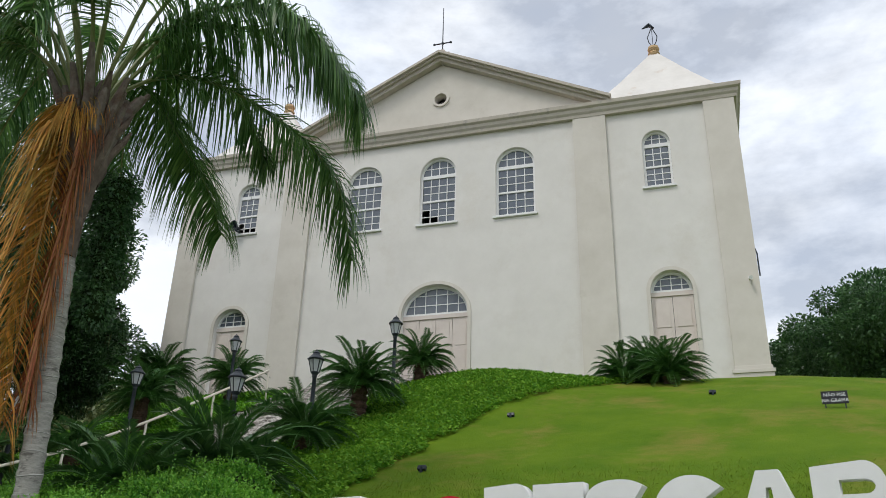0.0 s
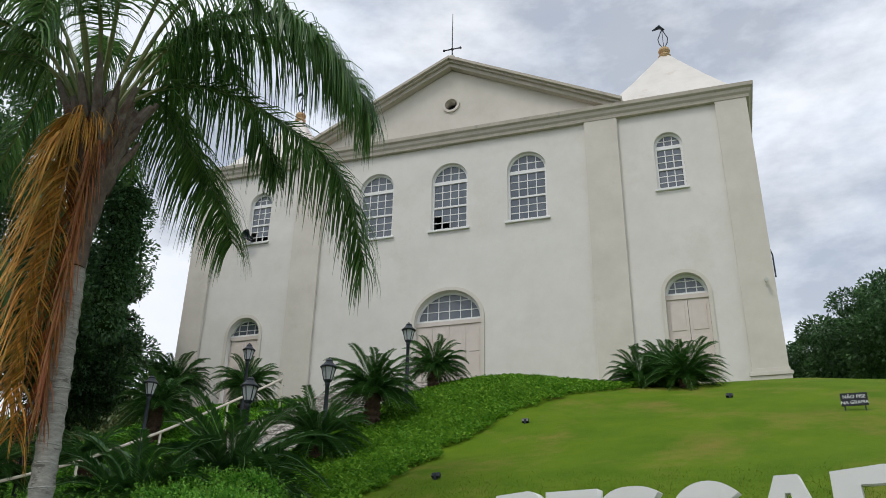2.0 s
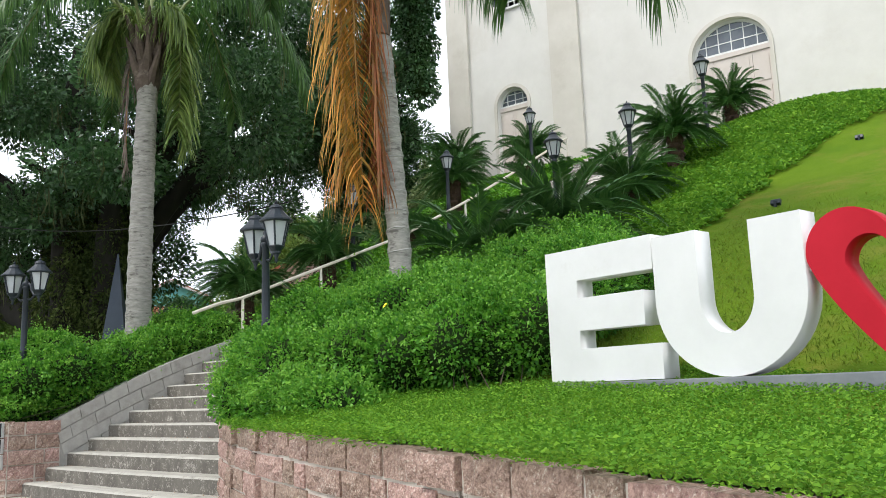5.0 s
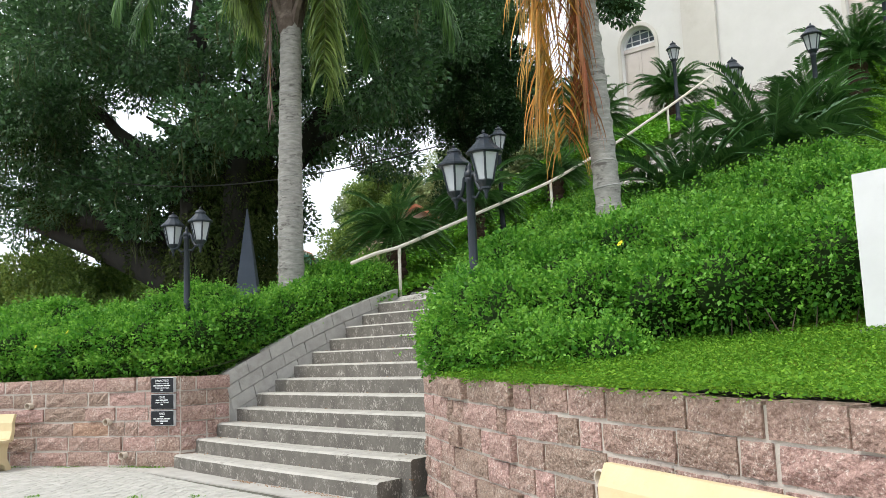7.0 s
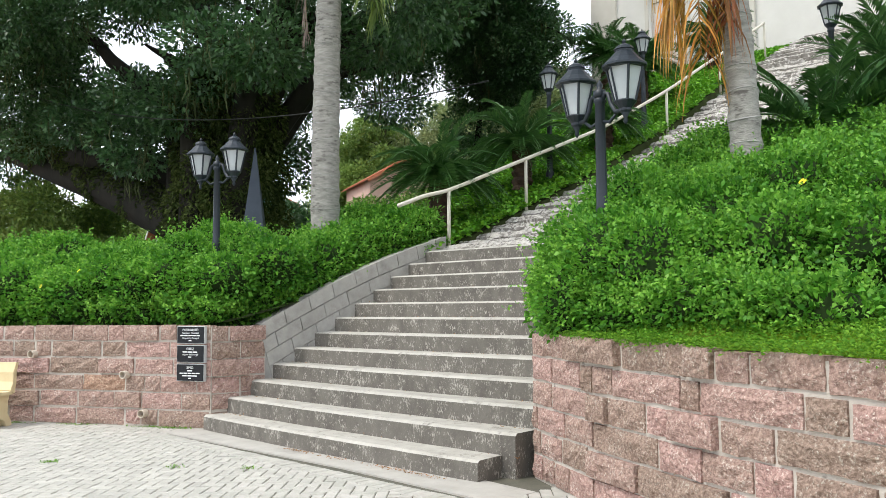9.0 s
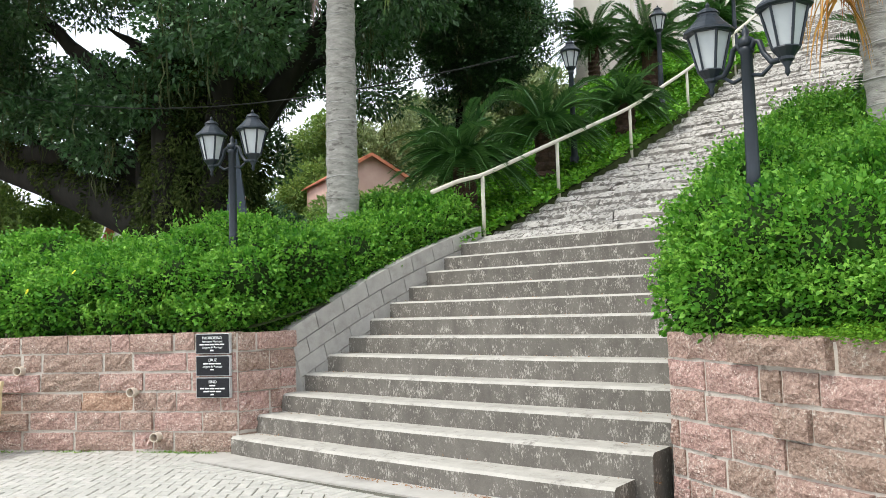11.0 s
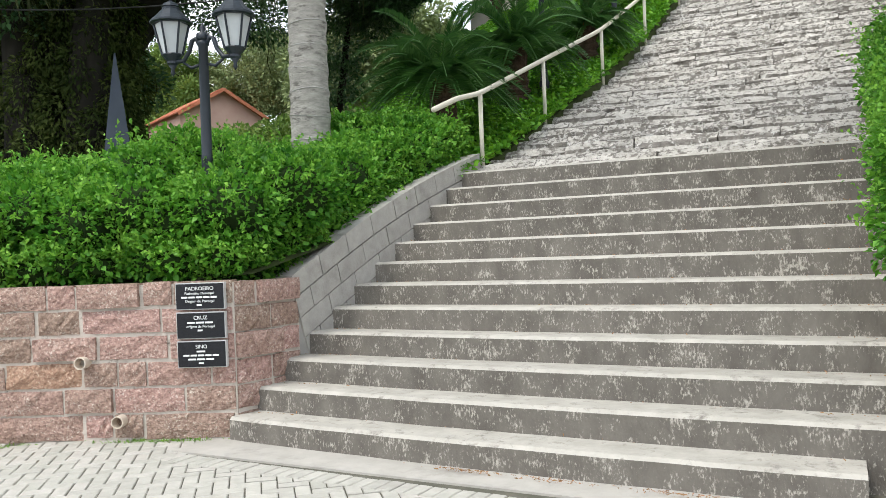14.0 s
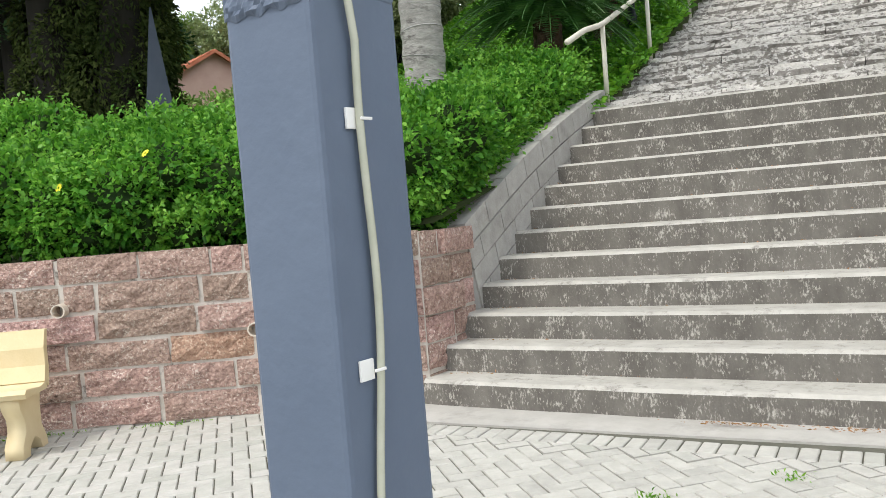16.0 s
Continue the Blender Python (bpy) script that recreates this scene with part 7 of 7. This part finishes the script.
def house(x, y, z0, w, d, h, rise, turn, wall, label, window=True):
    t = thing("house", pose(x, y, z0, 0, 0, turn), label, "house", "houses beyond the hedge")
    me = solid([[(-w / 2, 0), (w / 2, 0), (w / 2, h), (0, h + rise), (-w / 2, h)]], d)
    place("wall", me, wall, t)
    for s in (-1, 1):
        bm = bmesh.new()
        L = math.hypot(w / 2, rise)
        ang = math.atan2(rise, w / 2)
        n = int(L * 1.1 / 0.3)
        for i in range(n):
            box(bm, -0.45, d + 0.45, 0, L * 1.1 / n + 0.05, 0.01 + 0.02 * (i % 2), 0.09 + 0.02 * (i % 2), 0, Matrix.Translation((0, 0, h + rise)) @ Matrix.Rotation(-s * 0 + 0, 4, "Z") @ (Matrix.Rotation(radians(90), 4, "Z") @ Matrix.Rotation(-ang, 4, "X") if s < 0 else Matrix.Rotation(radians(90), 4, "Z") @ Matrix.Scale(-1, 4, (0, 1, 0)) @ Matrix.Rotation(-ang, 4, "X")) @ Matrix.Translation((0, L * 1.1 * i / n, 0)))
        bmesh.ops.recalc_face_normals(bm, faces=bm.faces[:])
        part("roof", bm, M_TILE, t, "orange clay tile roof")
    for s in (-1, 1):
        bm = bmesh.new()
        vs = [(0, h + rise + 0.02), (s * w * 0.55, h - rise * 0.1 + 0.02), (s * w * 0.55, h - rise * 0.1 - 0.14), (0, h + rise - 0.14)]
        f = bm.faces.new([bm.verts.new((a, -0.5, b)) for a, b in vs])
        r = bmesh.ops.extrude_face_region(bm, geom=[f])
        bmesh.ops.translate(bm, vec=(0, 0.04, 0), verts=[q for q in r["geom"] if isinstance(q, bmesh.types.BMVert)])
        bmesh.ops.recalc_face_normals(bm, faces=bm.faces[:])
        part("fascia", bm, M_TILE if wall is M_PINK else M_HOUSEWHITE, t)
    if window:
        bm = bmesh.new()
        box(bm, -0.5, 0.5, -0.05, -0.005, h * 0.4, h * 0.4 + 1.0)
        part("window", bm, M_PANE, t)


house(-43.6, 42.2, 7.6, 5.2, 6.0, 2.4, 1.5, 62, M_PINK, "small pink house with an orange tile roof on the slope", False)
house(-52.0, 36.6, 6.1, 4.4, 6.0, 2.5, 1.05, 48, M_TEAL, "small turquoise house with a tile roof beyond the hedge", False)
house(-41.9, 22.9, -0.2, 7.0, 6.0, 4.9, 1.5, -22, M_HOUSEWHITE, "white house with an orange tile roof beyond the hedge", False)
house(-33.0, 9.2, -0.2, 6.0, 6.0, 2.4, 1.0, 80, M_HOUSEWHITE, "low house with a tile roof beyond the hedge", False)
for k in range(9):
    cx, cy = -95 + 9 * k + rt.uniform(-2, 2), 62 + rt.uniform(-6, 8)
    C, R_ = crown_of(rt, (cx, cy, 5.0), (6.5, 5.0, 4.0), 26, 1.4, 2.6, 0.8)
    tree("tree", "far green tree at the edge of the village", (cx, cy, -0.2), (cx, cy, 3), 0.3, [((cx - 2, cy, 6), 0.15), ((cx + 2, cy, 6), 0.15)], C, R_, 420, 0.34, M_TREELEAF3 if k % 2 else M_TREELEAF2, group="far trees of the village")
for k in range(7):
    cx, cy = -78 + 6 * k + rt.uniform(-1, 1), 24 + 2.4 * k + rt.uniform(-2, 2)
    C, R_ = crown_of(rt, (cx, cy, 2.6), (4.0, 3.0, 2.4), 24, 0.9, 1.7, 0.8)
    tree("tree", "green garden tree among the far houses", (cx, cy, -0.2), (cx, cy, 2), 0.2, [((cx - 1, cy, 4), 0.1), ((cx + 1, cy, 4), 0.1)], C, R_, 600, 0.24, M_TREELEAF3, group="far trees of the village")
ob = thing("pointed_cone", pose(-22.72, 13.82, 1.0), "tall pointed blue-grey pyramid standing behind the hedge", "monument")
bm = bmesh.new()
lathe(bm, [(0.66, 0.0), (0.64, 0.4), (0.5, 1.6), (0.02, 4.48)], 4)
part("pyramid", bm, M_OBELISK, ob)
for k, (a, b, sag) in enumerate((((-37.7, 12.0, 10.3), (-13.7, 11.9, 5.2), 1.3), )):
    w = thing("overhead_wire", pose(0, 0, 0), "thin dark overhead wire crossing before the trees", "wire")
    bm = bmesh.new()
    A, B_ = Vector(a), Vector(b)
    tube(bm, [A.lerp(B_, f) - Vector((0, 0, sag * 4 * f * (1 - f))) for f in np.linspace(0, 1, 24)], 0.012, 4)
    part("cable", bm, M_WIRE, w)


# ---- herringbone pavers ----
def paver_geometry(cx, cy, a, L=0.2, W=0.1, gap=0.0075):
    c, s = math.cos(a), math.sin(a)
    out = []
    for l, w, z in ((L / 2 - gap / 2, W / 2 - gap / 2, GROUND - 0.03), (L / 2 - gap / 2, W / 2 - gap / 2, GROUND - 0.006), (L / 2 - gap / 2 - 0.006, W / 2 - gap / 2 - 0.006, GROUND)):
        for sx, sy in ((-1, -1), (1, -1), (1, 1), (-1, 1)):
            out.append((cx + c * l * sx - s * w * sy, cy + s * l * sx + c * w * sy, z))
    return out


def in_plaza(x, y):
    if not (-24 < x < 6 and -2.5 < y < 7):
        return False
    if x < -14.2 and y > wall_left_y(x) + 0.03:
        return False
    if -14.2 <= x < -9.2 and y > 6.06 - 0.085 * (x + 14.3):
        return False
    return x < -9.2 or y < wall_right_y(x) + 0.03


tmpl = bpy.data.meshes.new("paver")
tmpl.from_pydata(paver_geometry(0, 0, 0), [], [(8, 9, 10, 11)] + [(k + i, k + (i + 1) % 4, k + 4 + (i + 1) % 4, k + 4 + i) for k in (0, 4) for i in range(4)])
tmpl.materials.append(M_PAVER)
TURN = radians(38)
cells = []
u = 0.1
for i in range(-170, 171):
    for j in range(-170, 171):
        k = (i - j) % 4
        if k == 0:
            px, py, h = (i + 1) * u, (j + 0.5) * u, 0.0
        elif k == 2:
            px, py, h = (i + 0.5) * u, (j - 0.0) * u, math.pi / 2
            continue
        else:
            continue
        cells.append((px, py, h))
        cells.append(((i + 0.5) * u, (j + 2) * u, math.pi / 2))
near, verts, faces = 0, [], []
ct, st = math.cos(TURN), math.sin(TURN)
rp = random.Random(2)
done, edge = [], []
for px, py, h in cells:
    x, y = -11.0 + ct * px - st * py, 2.5 + st * px + ct * py
    if not in_plaza(x, y):
        continue
    if -14.2 < x < -9.0 and y + 0.085 * (x + 14.3) > 5.80:
        edge.append((x, y, h + TURN))
    else:
        done.append((x, y, h + TURN))
for i in range(54):
    x = -14.25 + 0.1005 * i
    done.append((x, 6.02 - 0.085 * (x + 14.3), math.pi / 2 - 0.085))
done.sort(key=lambda c: (c[0] + 12.6) ** 2 + (c[1] - 5.0) ** 2)
for x, y, a in done:
    tz = rp.uniform(-0.003, 0.003)
    if near < 300:
        ob = new("paver", tmpl)
        ob.parent = pave
        ob.matrix_world = Matrix.Translation((x, y, tz + GROUND * 0)) @ Matrix.Rotation(a + rp.uniform(-0.01, 0.01), 4, "Z")
        near += 1
    else:
        k0 = len(verts)
        verts += [(vx, vy, vz + tz) for vx, vy, vz in paver_geometry(x, y, a + rp.uniform(-0.01, 0.01))]
        faces += [(k0 + 8, k0 + 9, k0 + 10, k0 + 11)] + [(k0 + k + i, k0 + k + (i + 1) % 4, k0 + k + 4 + (i + 1) % 4, k0 + k + 4 + i) for k in (0, 4) for i in range(4)]
# pavers cut to the line of the border course
for x, y, a in edge:
    c, s = math.cos(a), math.sin(a)
    poly = [(x + c * 0.095 * sx - s * 0.045 * sy, y + s * 0.095 * sx + c * 0.045 * sy) for sx, sy in ((-1, -1), (1, -1), (1, 1), (-1, 1))]
    over = [5.912 - q[1] - 0.085 * (q[0] + 14.3) for q in poly]
    cut = []
    for i in range(4):
        k = (i + 1) % 4
        if over[i] >= 0:
            cut.append(poly[i])
        if (over[i] >= 0) != (over[k] >= 0):
            f = over[i] / (over[i] - over[k])
            cut.append((poly[i][0] + f * (poly[k][0] - poly[i][0]), poly[i][1] + f * (poly[k][1] - poly[i][1])))
    if len(cut) > 2:
        k0, m = len(verts), len(cut)
        verts += [(*q, GROUND - 0.03) for q in cut] + [(*q, GROUND) for q in cut]
        faces += [tuple(k0 + m + i for i in range(m))] + [(k0 + i, k0 + (i + 1) % m, k0 + m + (i + 1) % m, k0 + m + i) for i in range(m)]
me = bpy.data.meshes.new("pavers")
me.from_pydata(verts, [], faces)
ob = place("pavers", me, M_PAVERI, pave)
ob["kind"] = "stuff"

# dry litter and weeds at the foot of the stairs and walls
B, W = [], []
for _ in range(900):
    if rp.random() < 0.45:
        x = rp.choice((-11.9, -11.3, -10.6, -10.1)) + rp.gauss(0, 0.16)
        y = 6.33 - 0.07 * (x + 12.9) - abs(rp.gauss(0, 0.035))
        z = GROUND + 0.02
    else:
        k = rp.randrange(12)
        x = rp.uniform(-13.6, -9.4) if rp.random() < 0.4 else rp.choice((-13.9, -9.6)) + rp.uniform(-0.2, 0.3)
        y, z = 6.58 + STEP_GO * k + 0.27 - 0.07 * (x + 14.1) - abs(rp.gauss(0, 0.03)), 0.045 + STEP_RISE * k
    B.append((x, y, z))
    W.append((rp.uniform(-1, 1), rp.uniform(-1, 1), 0.1))
tagged(place("leaf_litter", leaf_mesh("leaf_litter", np.array(B), np.array(W), np.random.uniform(0.012, 0.035, len(B)), 0.3), M_LITTER), "dry brown leaves lying on steps and paving", "leaf litter", kind="stuff")
B, W = [], []
for _ in range(520):
    if rp.random() < 0.75:
        x = rp.choice((-14.9, -14.4, -15.8, -16.6, -14.6)) + rp.gauss(0, 0.14)
        y = wall_left_y(x) - 0.09 - abs(rp.gauss(0, 0.04))
    else:
        x, y = rp.choice(((-12.2, 5.0), (-11.6, 5.4), (-13.4, 4.4))) + np.array((rp.gauss(0, 0.04), rp.gauss(0, 0.04)))
    B.append((x, y, GROUND))
    W.append((rp.uniform(-1, 1), rp.uniform(-1, 1), rp.uniform(0.2, 1.2)))
tagged(place("weeds", leaf_mesh("weeds", np.array(B), np.array(W), np.random.uniform(0.015, 0.04, len(B)), 0.3), M_COVER), "small green weeds at the wall foot and in joints", "weeds", kind="stuff")
